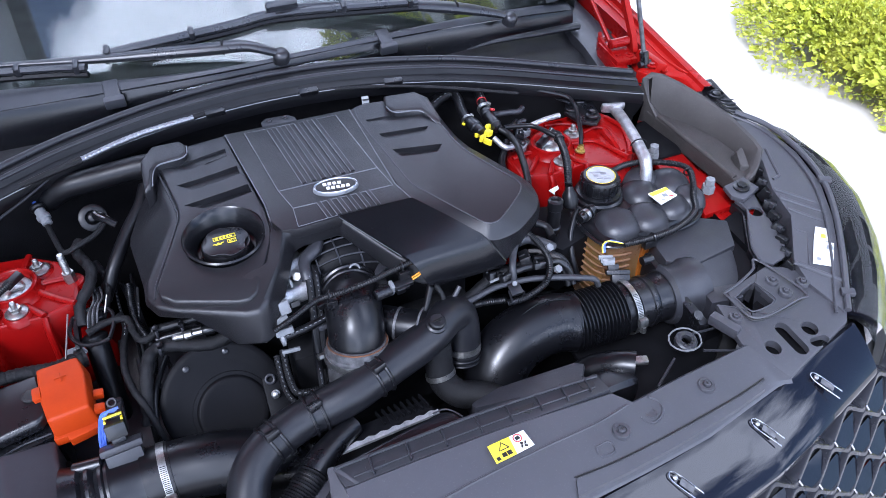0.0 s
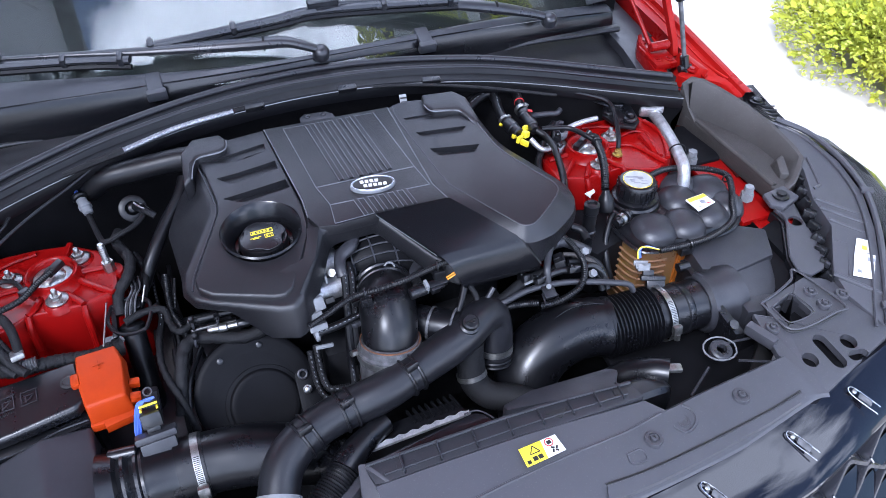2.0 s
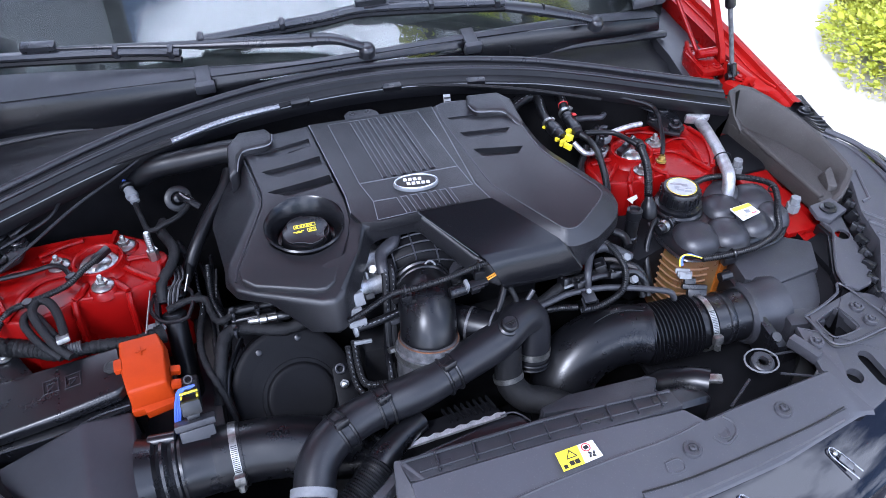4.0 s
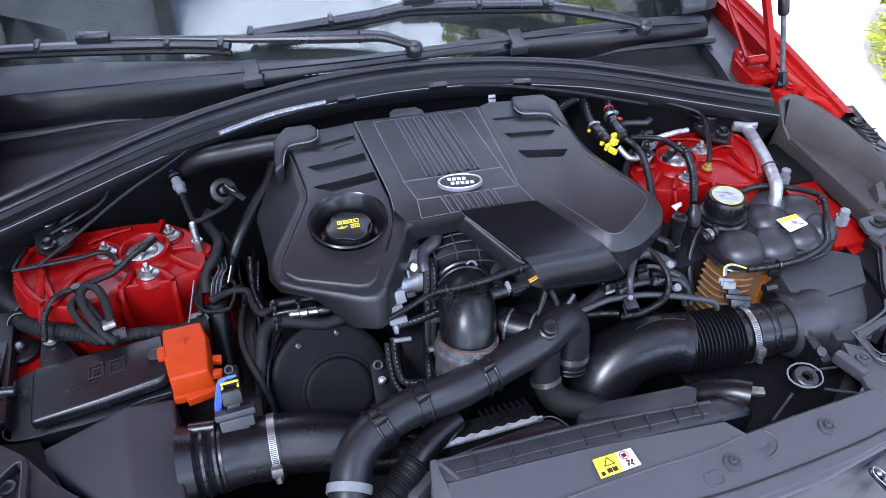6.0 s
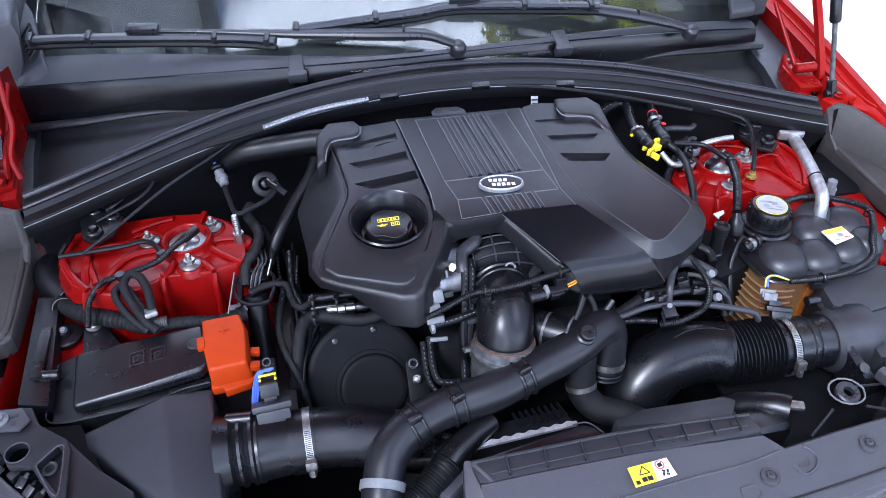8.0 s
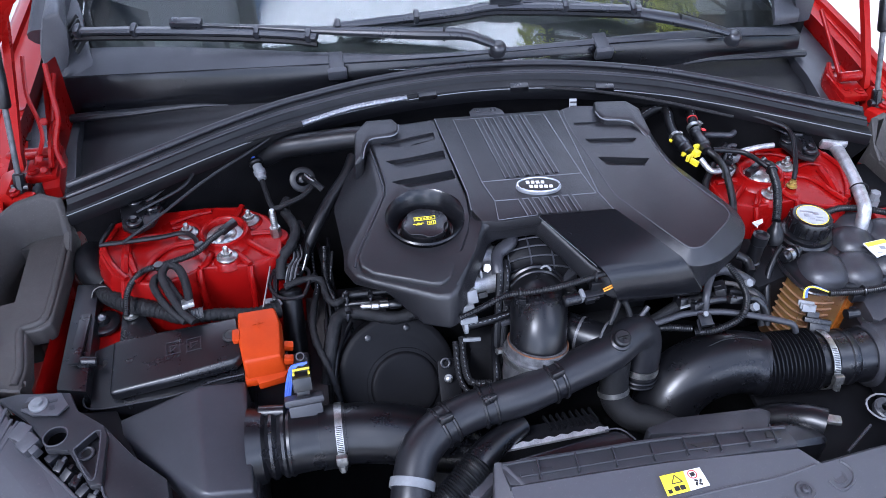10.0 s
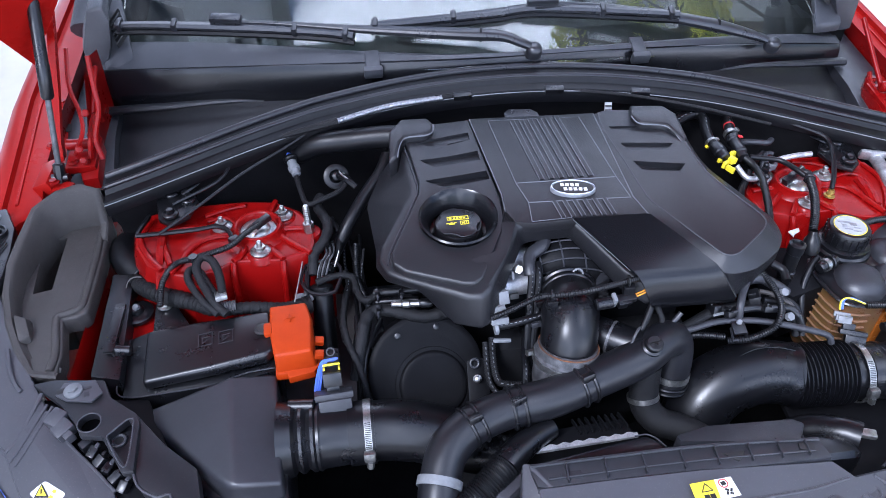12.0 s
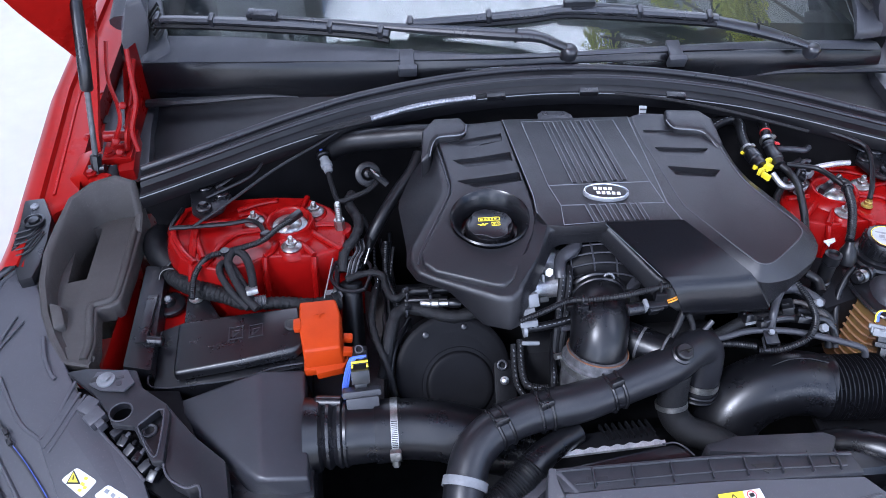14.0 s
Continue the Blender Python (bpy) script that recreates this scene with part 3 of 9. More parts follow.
    part("inner_wing", loft([[V(s * (0.705 + 0.012 * (z > 0.85)), y, z) for z in (0.45, 0.80, 0.88)] for y in ((-0.30, -0.1, 0.1, 0.22) if s < 0 else (-0.13, 0.0, 0.1, 0.22))], cap=False, closed=False), RED, body)
part("arch_liner", loft([[V(x, y, z) for z in (0.45, 0.80, 0.87)] for x, y in ((0.60, -0.42), (0.70, -0.32), (0.714, -0.13))], cap=False, closed=False), MATT, body, "black plastic liner beside the radiator")
part("wing_ledge", prism([(0.712, -0.27, 0.858), (0.80, -0.20, 0.862), (0.83, -0.05, 0.866), (0.712, -0.08, 0.865)], 0.008, 0.002), RED, body)
part("bay_filler", prism([(0.697, -0.02, 0.884), (0.762, -0.02, 0.886), (0.79, 0.10, 0.890), (0.700, 0.10, 0.890)], 0.012, 0.003), MATT, body, "black rail beside the bin")
part("bay_ledge", prism([(0.690, -0.19, 0.872), (0.748, -0.19, 0.874), (0.766, -0.02, 0.880), (0.695, -0.02, 0.880)], 0.012, 0.003), RED, body, "red ledge below the bin")
part("inner_rail", prism([(-0.69, -0.14, 0.862), (-0.60, -0.14, 0.858), (-0.60, 0.02, 0.868), (-0.69, 0.02, 0.872)], 0.03, 0.006), RED, body)

# raised clamshell bonnet
lid = thing("bonnet", "red clamshell bonnet raised on gas struts", "bonnet", (0, 0.34, 1.2))
bm = loft([[V(w * u, y + 0.02 * u * u, z - drop * abs(u) ** 6) for u in [i / 10 for i in range(-10, 11)]] for w, y, z, drop in ((0.818, 0.28, 1.40, 0.25), (0.836, 0.20, 1.485, 0.22), (0.93, 0.07, 1.70, 0.12), (0.95, -0.10, 1.96, 0.04), (0.90, -0.26, 2.22, 0.02), (0.75, -0.33, 2.34, 0.02))], cap=False, closed=False)
bmesh.ops.recalc_face_normals(bm, faces=bm.faces)
bmesh.ops.solidify(bm, geom=bm.faces[:], thickness=0.03)
part("outer_skin", bm, RED_GLOSS, lid)
bm = loft([[V(0.62 * u, y, z) for u in [i / 6 for i in range(-6, 7)]] for y, z in ((0.19, 1.46), (0.04, 1.68), (-0.12, 1.92), (-0.24, 2.12))], cap=False, closed=False)
bmesh.ops.solidify(bm, geom=bm.faces[:], thickness=0.02)
part("lining", bm, FELT, lid, "black felt lining under the bonnet")
for s in (-1, 1):
    strut = thing("gas_strut", "black bonnet gas strut with a slim steel rod", "gas strut", (s * 0.782, 0.165, 0.985), group="bonnet gas struts")
    a, b = V(s * 0.782, 0.163, 0.985), V(s * 0.752, 0.262, 1.29)
    d = (b - a).normalized()
    part("rod", rod(a + d * 0.01, a + d * 0.16, 0.0048, n=12), DULL, strut)
    part("tube", lathe(a + d * 0.135, d, [(0, 0.008), (0.004, 0.0105), (0.055, 0.0105), (0.056, 0.0098), (0.36, 0.0098), (0.365, 0.008)], 16), PLASTIC, strut)
    part("socket", join(rod(a - d * 0.010, a + d * 0.026, 0.0095, n=8, bevel=0.002), rod(a + V(-0.014, 0, 0), a + V(0.014, 0, 0), 0.007, n=12)), PLASTIC, strut)
    # lamp mount beside the bin
    lm = thing("lamp_mount", "black ribbed plastic lamp mount beside the foam bin", "mount", (s * 0.85, 0.05, 0.92), group="lamp mounts")
    dz = -0.012 if s > 0 else 0.008
    part("plate", prism([(s * x, y, 0.948 + 0.12 * (y - 0.02) + dz) for x, y in ((0.893, 0.108), (0.862, 0.112), (0.838, 0.065), (0.832, 0.015), (0.831, -0.035), (0.836, -0.062), (0.856, -0.066), (0.884, -0.005), (0.886, 0.05))], 0.02, 0.003), PLASTIC, lm)
    part("ring", lathe((s * 0.862, 0.054, 0.952 + dz), (0, 0, 1), [(0, 0.017), (0.006, 0.017), (0.007, 0.014), (0.003, 0.012), (0.003, 0.009), (0.008, 0.008), (0.009, 0.004)], 24), PLASTIC, lm)
    bolt("screw", (s * 0.872, 0.092, 0.957 + dz), 0.0042, 0.004, lm, PALE if s < 0 else STEEL)
    for k in range(5):
        part("fin", sweep([(s * (0.887 - 0.004 * k), 0.030 - 0.012 * k, 0.951 - 0.0014 * k + dz), (s * (0.863 - 0.002 * k), 0.037 - 0.012 * k, 0.953 - 0.0014 * k + dz), (s * (0.856 - 0.004 * k), 0.046 - 0.004 * k, 0.954 - 0.0005 * k + dz)], 0.0014, 6, 0.006), PLASTIC, lm)

    if s > 0:
        lm.location.x += 0.028

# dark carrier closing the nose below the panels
part("front_carrier", prism([(-0.74, -0.22, 0.80), (-0.60, -0.20, 0.80), (-0.50, -0.44, 0.78), (0.0, -0.52, 0.76), (0.50, -0.46, 0.78), (0.60, -0.38, 0.78), (0.72, -0.22, 0.80), (0.90, -0.02, 0.86), (0.955, -0.10, 0.84), (0.93, -0.34, 0.80), (0.82, -0.49, 0.77), (0.74, -0.52, 0.76), (0.4, -0.60, 0.74), (0.0, -0.66, 0.72), (-0.4, -0.60, 0.74), (-0.74, -0.46, 0.79), (-0.90, -0.20, 0.84), (-0.90, -0.02, 0.86)], 0.4, 0.01), INK_GAP, body, "black structure inside the nose")

# bay floor closes the view downwards
tagged(part("undertray", box((0, -0.12, 0.42), (1.5, 1.0, 0.02), bevel=0.004), DEEP), "black plastic undertray deep below the engine", "undertray", kind="structure")

# ---------------------------------------------------------------- engine and its cover
block = thing("engine_block", "dark engine block and timing cover under the plastic cover", "engine", (0.03, 0, 0.45))
part("crankcase", box((0.03, 0.045, 0.67), (0.46, 0.29, 0.44), bevel=0.03), DEEP, block)
for s in (-1, 1):
    part("cam_cover", box((0.03 + s * 0.17, 0.045, 0.91), (0.16, 0.27, 0.10), (0, s * 20, 0), 0.02), DEEP, block)
part("front_case", box((0.06, -0.20, 0.78), (0.30, 0.05, 0.20), bevel=0.015), DEEP, block)

# added sheets, no known part: they lift the black voids beside the engine
part("lower_shield", prism([(-0.43, 0.02, 0.80), (-0.16, 0.02, 0.80), (-0.16, -0.14, 0.80), (-0.30, -0.30, 0.79), (-0.43, -0.26, 0.79)], 0.01, 0.002), BRACKET, block, "dark sheet added low between fuse box and engine to lift the black gap")
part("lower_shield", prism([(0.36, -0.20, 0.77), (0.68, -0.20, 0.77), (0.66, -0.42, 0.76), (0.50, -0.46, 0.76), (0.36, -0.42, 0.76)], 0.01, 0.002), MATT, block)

cover = thing("engine_cover", "matt black plastic engine cover with ribbed centre and oval badge", "engine cover", (0.04, 0, 0.95))
# shell: outline of the skirt below and of the shoulder above, from the back left corner round the front
SHELL = [((-0.225, 0.165, 1.000), (-0.202, 0.150, 1.045)), ((-0.231, 0.129, 0.990), (-0.203, 0.113, 1.040)), ((-0.268, 0.030, 0.980), (-0.193, 0.007, 1.037)), ((-0.270, 0.012, 0.980), (-0.194, -0.020, 1.034)), ((-0.260, -0.097, 0.984), (-0.250, -0.119, 1.014)),
         ((-0.262, -0.131, 0.981), (-0.255, -0.143, 1.008)), ((-0.247, -0.160, 0.979), (-0.246, -0.167, 1.006)), ((-0.200, -0.182, 0.977), (-0.222, -0.184, 1.006)), ((-0.158, -0.230, 0.953), (-0.135, -0.226, 1.003)), ((-0.120, -0.243, 0.950), (-0.116, -0.229, 1.003)),
         ((-0.104, -0.236, 0.952), (-0.102, -0.216, 1.008)), ((-0.068, -0.172, 0.975), (-0.070, -0.166, 1.024)), ((-0.042, -0.130, 1.000), (-0.050, -0.134, 1.044)), ((-0.028, -0.128, 1.005), (-0.029, -0.132, 1.046)), ((0.029, -0.128, 1.005), (0.029, -0.130, 1.044)),
         ((0.090, -0.215, 0.970), (0.090, -0.205, 1.008)), ((0.120, -0.236, 0.960), (0.118, -0.226, 0.990)), ((0.235, -0.222, 0.960), (0.220, -0.212, 0.995)), ((0.320, -0.165, 0.960), (0.310, -0.165, 0.995)), ((0.355, -0.120, 0.965), (0.318, -0.130, 1.000)),
         ((0.330, -0.020, 0.970), (0.285, -0.030, 1.015)), ((0.305, 0.070, 0.985), (0.268, 0.070, 1.030)), ((0.285, 0.135, 1.000), (0.262, 0.140, 1.042)), ((0.140, 0.160, 1.000), (0.140, 0.150, 1.046)), ((-0.080, 0.172, 1.000), (-0.080, 0.160, 1.046))]
bm = loft([[V(*p) for p, q in SHELL], [V(*q) for p, q in SHELL]])
bmesh.ops.recalc_face_normals(bm, faces=bm.faces)
soften(bm, 0.007, 3, 24)
shell = part("shell", bm, COVER, cover, sharp=50)

LEFT = [(-0.195, 0.099, 1.047), (-0.190, 0.055, 1.046), (-0.184, -0.004, 1.044), (-0.186, -0.033, 1.042), (-0.238, -0.147, 1.024), (-0.236, -0.163, 1.020), (-0.220, -0.178, 1.017), (-0.140, -0.209, 1.013), (-0.126, -0.211, 1.013), (-0.113, -0.203, 1.016), (-0.074, -0.130, 1.036), (-0.067, -0.106, 1.041), (-0.065, -0.066, 1.045), (-0.081, 0.152, 1.0495), (-0.144, 0.146, 1.049)]
left = part("side_panel", prism(LEFT, 0.016, 0.004, 3), COVER, cover)
# raised side panel: skirt, shoulder and top, rounded at the front corner
RIGHT = [((0.141, 0.148, 1.000), (0.139, 0.144, 1.047), (0.145, 0.143, 1.049)), ((0.137, -0.026, 1.000), (0.136, -0.026, 1.0455), (0.153, -0.025, 1.043)), ((0.139, -0.090, 1.000), (0.138, -0.090, 1.044), (0.161, -0.090, 1.039)), ((0.150, -0.125, 1.000), (0.148, -0.129, 1.041), (0.175, -0.116, 1.036)),
         ((0.236, -0.222, 0.985), (0.218, -0.222, 1.012), (0.226, -0.203, 1.027)), ((0.262, -0.226, 0.955), (0.243, -0.231, 1.005), (0.241, -0.214, 1.026)), ((0.318, -0.188, 0.955), (0.281, -0.224, 1.005), (0.259, -0.208, 1.026)), ((0.352, -0.162, 0.958), (0.326, -0.195, 1.008), (0.305, -0.173, 1.029)),
         ((0.372, -0.130, 0.960), (0.344, -0.167, 1.011), (0.319, -0.156, 1.030)), ((0.378, -0.086, 0.962), (0.345, -0.130, 1.014), (0.318, -0.138, 1.032)), ((0.360, -0.030, 0.965), (0.320, -0.068, 1.018), (0.296, -0.092, 1.036)), ((0.335, 0.020, 0.972), (0.295, -0.015, 1.023), (0.275, -0.042, 1.040)),
         ((0.310, 0.070, 0.982), (0.284, 0.022, 1.029), (0.268, -0.002, 1.043)), ((0.292, 0.122, 0.995), (0.276, 0.105, 1.040), (0.264, 0.096, 1.047)), ((0.262, 0.150, 1.000), (0.258, 0.137, 1.045), (0.252, 0.127, 1.0485))]


def rounded(points, k=5):
    """A closed outline eased through its corners."""
    p, n = [V(*q) for q in points], len(points)
    out = []
    for i in range(n):
        a, b, c, d = p[i - 1], p[i], p[(i + 1) % n], p[(i + 2) % n]
        for j in range(k):
            t = j / k
            smooth = 0.5 * (2 * b + (c - a) * t + (2 * a - 5 * b + 4 * c - d) * t * t + (3 * b - a - 3 * c + d) * t ** 3)
            out.append(smooth.lerp(b.lerp(c, t), 0.35))
    return out


bm = loft([rounded([r[k] for r in RIGHT]) for k in range(3)])
bmesh.ops.recalc_face_normals(bm, faces=bm.faces)
right = part("side_panel", soften(bm, 0.0035, 2, 13), COVER, cover, sharp=40)
DECK = [(-0.081, 0.154), (-0.062, -0.062), (-0.064, -0.104), (-0.055, -0.130), (-0.031, -0.136), (0.029, -0.134), (0.142, -0.139), (0.133, -0.096), (0.137, 0.144)]
part("spine", prism(DECK, 0.018, 0.0015, z=1.0495), COVER, cover)
RIBBED = [(-0.049, 0.142), (-0.0365, -0.040), (-0.027, -0.089), (-0.031, -0.133), (0.028, -0.1315), (0.1395, -0.1365), (0.1275, -0.096), (0.121, -0.044), (0.108, 0.134)]
spine = part("ribbed_panel", prism(RIBBED, 0.006, 0.0008, z=1.0508), COVER, cover)
rows = []
for (ax, ay, az), (bx, by, bz) in (((0.030, -0.135, 1.0475), (0.142, -0.139, 1.0475)), ((0.063, -0.182, 1.0335), (0.180, -0.184, 1.034)), ((0.092, -0.222, 1.020), (0.217, -0.221, 1.016)), ((0.099, -0.229, 1.016), (0.222, -0.226, 1.011)),
                                   ((0.106, -0.235, 1.008), (0.227, -0.231, 1.003)), ((0.120, -0.243, 0.978), (0.248, -0.241, 0.972)), ((0.124, -0.241, 0.972), (0.250, -0.238, 0.966)), ((0.127, -0.236, 0.962), (0.252, -0.232, 0.956))):
    rows.append([V(ax, ay, az).lerp(V(bx, by, bz), k / 6) for k in range(7)])
bm = loft(rows, cap=False, closed=False)
bmesh.ops.recalc_face_normals(bm, faces=bm.faces)
bmesh.ops.solidify(bm, geom=bm.faces[:], thickness=-0.006)
part("front_flap", bm, COVER_DARK, cover, "smooth dark lower flap of the cover", sharp=60)


# the lit crease of the raised panel, painted as a paler rod
crease = rounded([c for a, b, c in RIGHT])
part("crease_line", sweep([*crease, crease[0]], 0.0011, 6, 0.006), PANEL_GREY, cover, "painted highlight along the crease of the raised panel")


def on_cover(a, b, r, mat, name, label=""):
    part(name, rod((*a, 1.0509), (*b, 1.0509), r, n=5), mat, cover, label)


# pale rods paint the bevel highlights round the spine and the ribbed panel
for a, b, r in (((-0.049, 0.141), (-0.0365, -0.040), 0.0008), ((-0.0365, -0.040), (-0.027, -0.089), 0.0008), ((-0.027, -0.089), (-0.031, -0.132), 0.0007), ((0.108, 0.133), (0.121, -0.044), 0.0009), ((0.121, -0.044), (0.1275, -0.096), 0.0007),
                ((-0.0365, -0.040), (0.121, -0.044), 0.0009), ((-0.027, -0.0895), (0.1275, -0.0965), 0.0009), ((-0.049, 0.141), (0.108, 0.133), 0.0004), ((-0.031, -0.1335), (0.028, -0.132), 0.0005)):
    on_cover(a, b, r, EDGE_LIGHT, "bevel_line")
for a, b, r in (((-0.080, 0.152), (-0.0635, -0.062), 0.0009), ((-0.0635, -0.062), (-0.065, -0.104), 0.0008), ((0.136, 0.142), (0.132, -0.094), 0.0009), ((0.132, -0.094), (0.1415, -0.138), 0.0009)):
    part("bevel_line", rod((*a, 1.0497), (*b, 1.0497), r, n=5), EDGE_LIGHT, cover)
for i in range(6):
    for (a, b) in (((-0.0085 + 0.0156 * i, 0.1325 + 0.0007 * i), (0.005 + 0.0156 * i, -0.037)), ((0.011 + 0.0152 * i, -0.0915 - 0.0006 * i), (0.016 + 0.0150 * i, -0.1315 - 0.0004 * i))):
        d = V(b[0] - a[0], b[1] - a[1], 0)
        tw = math.degrees(math.atan2(d.y, d.x))
        n = V(-d.y, d.x, 0).normalized()
        m = V((a[0] + b[0]) / 2, (a[1] + b[1]) / 2, 1.0515)
        w2 = 0.0036 if a[1] > 0 else 0.0030
        rb0 = part("rib", box(m, (d.length, w2 * 2, 0.0024), (0, 0, tw), 0.0008), COVER, cover)
        # light on both rib edges is painted with paler bars
        for q in (-w2, w2):
            part("rib_edge", box(m + n * q + V(0, 0, 0.0006), (d.length, 0.0008, 0.0014), (0, 0, tw), 0), EDGE_LIGHT, rb0, "painted highlight along the edge of a rib")

# oval badge with plain bars in place of lettering
BX, BY = 0.0455, -0.0685


def oval(a, b):
    """Outline of the badge, turned a little."""
    return [(BX + a * math.cos(t) * 0.989 + b * math.sin(t) * 0.148, BY - a * math.cos(t) * 0.148 + b * math.sin(t) * 0.989) for t in (2 * math.pi * i / 48 for i in range(48))]


badge = part("badge", prism(oval(0.0345, 0.0190), 0.006, 0.0012, z=1.0560), GREY_BADGE, cover, "silver-rimmed oval badge")
part("badge_field", prism(oval(0.0305, 0.0155), 0.002, 0.0005, z=1.0570), INK_GAP, badge)
for u, v, n in ((-0.005, 0.0052, 4), (0.003, -0.0052, 5)):
    for k in range(n):
        w = 0.0075
        du = u + (k - (n - 1) / 2) * w
        part("badge_bar", box((BX + du * 0.989 + v * 0.148, BY - du * 0.148 + v * 0.989, 1.0572), (0.0054, 0.0070, 0.0010), (0, 0, -8.5 + (6, -4, 8, -6, 3)[k]), 0.0008), PAPER, badge)
part("badge_rim", sweep([(*p, 1.0568) for p in oval(0.0328, 0.0174) + oval(0.0328, 0.0174)[:1]], 0.0011, 6, 0.003), CHROME, badge)

# moulded bead, painted highlights along the flap and the seam beside it
part("panel_bead", sweep([(x - 0.0035, y - 0.001, z - 0.004) for x, y, z in LEFT[0:6]], 0.0016, 6, 0.01), PLASTIC_GREY, cover)
for a, b in (((0.030, -0.135, 1.0485), (0.063, -0.182, 1.0345)), ((0.063, -0.182, 1.0345), (0.092, -0.222, 1.021)), ((0.143, -0.1385, 1.049), (0.181, -0.183, 1.035)), ((0.181, -0.183, 1.035), (0.218, -0.220, 1.017)), ((0.030, -0.1345, 1.0485), (0.142, -0.1385, 1.0485))):
    part("flap_bead", rod(a, b, 0.0008, n=6), EDGE_LIGHT, cover)
part("flap_seam", sweep([(0.219, -0.222, 1.014), (0.225, -0.2275, 1.010), (0.231, -0.233, 1.000), (0.250, -0.243, 0.970)], 0.0018, 6, 0.004), INK_GAP, cover)

# vent recesses in the side panels, deeper towards the front
FX, FY = -0.1325, -0.0905
carve(shell, [lathe((FX, FY, 1.000), (0, 0, 1), [(0, 0.0575), (0.06, 0.0575)], 40)])
vents = []
for pts, deep in ((((-0.185, 0.096), (-0.155, 0.080), (-0.088, 0.092), (-0.088, 0.113)), 0.003), (((-0.178, 0.047), (-0.159, 0.026), (-0.080, 0.035), (-0.080, 0.059)), 0.007), (((-0.176, -0.006), (-0.148, -0.027), (-0.073, -0.017), (-0.075, 0.005)), 0.011)):
    top = [V(x, y, 1.06) for x, y in pts]
    low = [V(x + (0.004 if k in (0, 1) else 0), y, 1.0455 + 0.02 * (y - 0.05) - (deep if k in (0, 3) else deep * 0.35)) for k, (x, y) in enumerate(pts)]
    vents.append(loft([low, top]))
carve(left, vents + [lathe((FX, FY, 1.015), (0, 0, 1), [(0, 0.0585), (0.05, 0.0585)], 48)])
vents = []
for pts, deep in ((((0.152, 0.102), (0.157, 0.089), (0.226, 0.077), (0.239, 0.094)), 0.002), (((0.158, 0.054), (0.168, 0.031), (0.226, 0.023), (0.245, 0.043)), 0.004), (((0.164, 0.003), (0.172, -0.021), (0.230, -0.030), (0.246, -0.013)), 0.009)):
    top = [V(x, y, 1.06) for x, y in pts]
    low = [V(x, y, 1.0465 + 0.045 * (y - 0.10) - (deep if k in (0, 3) else deep * 0.35)) for k, (x, y) in enumerate(pts)]
    vents.append(loft([low, top]))
carve(right, vents)

# oil filler in its round well
well = part("filler_well", lathe((FX, FY, 1.004), (0, 0, 1), [(0, 0.030), (0.004, 0.046), (0.022, 0.0515), (0.028, 0.0570), (0.0345, 0.0598), (0.0365, 0.0575), (0.0345, 0.0550), (0.026, 0.050), (0.008, 0.042)], 56, cap=False), COVER_DARK, cover, "raised ring round the oil filler")
well.matrix_basis = Matrix.Translation((FX, FY, 1.03)) @ Matrix.Rotation(radians(5.5), 4, "X") @ Matrix.Translation((-FX, -FY, -1.03))
cap_ = thing("oil_filler_cap", "black oil filler cap with yellow printed symbols", "filler cap", (FX, FY, 1.012), group="")
part("disc", lathe((FX, FY, 1.008), (0, 0, 1), [(0, 0.036), (0.012, 0.036), (0.0145, 0.0345), (0.0150, 0.033), (0.0138, 0.031), (0.0138, 0.0)], 48, cap=False), PLASTIC, cap_)
ends = [(FX + 0.0335 * math.cos(t) * (0.90 + 0.10 * math.tanh(7 * (0.86 - abs(math.cos(2 * t + 0.75))))), FY + 0.0335 * math.sin(t) * (0.90 + 0.10 * math.tanh(7 * (0.86 - abs(math.cos(2 * t + 0.75)))))) for t in (2 * math.pi * i / 72 for i in range(72))]
part("raised_face", prism(ends, 0.010, 0.0012, 2, z=1.0255), PLASTIC, cap_, "notched cap face")
part("face_edge", sweep([(*p, 1.0247) for p in ends + ends[:1]], 0.0007, 5, 0.003), PLASTIC_GREY, cap_)
for x, y, w, h in ((0.0, 0.0125, 0.032, 0.0010), (0.0, 0.0055, 0.032, 0.0010), (-0.0158, 0.009, 0.0010, 0.007), (0.0158, 0.009, 0.0010, 0.007), (-0.0115, 0.009, 0.0042, 0.0036), (-0.0055, 0.009, 0.0034, 0.0030), (-0.0005, 0.009, 0.0034, 0.0030), (0.0045, 0.009, 0.0034, 0.0030), (0.0095, 0.009, 0.0034, 0.0030),
                   (-0.0105, -0.0035, 0.009, 0.0030), (-0.0165, -0.0025, 0.004, 0.0012), (-0.0045, -0.0015, 0.004, 0.0012), (-0.0105, -0.0008, 0.003, 0.0012), (0.003, -0.0025, 0.0010, 0.008), (0.015, -0.0025, 0.0010, 0.008), (0.009, 0.0010, 0.012, 0.0010), (0.009, -0.0062, 0.012, 0.0010), (0.009, -0.0025, 0.0010, 0.007), (0.0062, -0.0025, 0.0024, 0.0030), (0.0122, -0.0025, 0.0012, 0.0040)):
    part("printed_mark", box((FX + x, FY + y, 1.0259), (w, h, 0.0008), (0, 0, 0), 0.0002), YELLOW, cap_, "yellow printed mark")

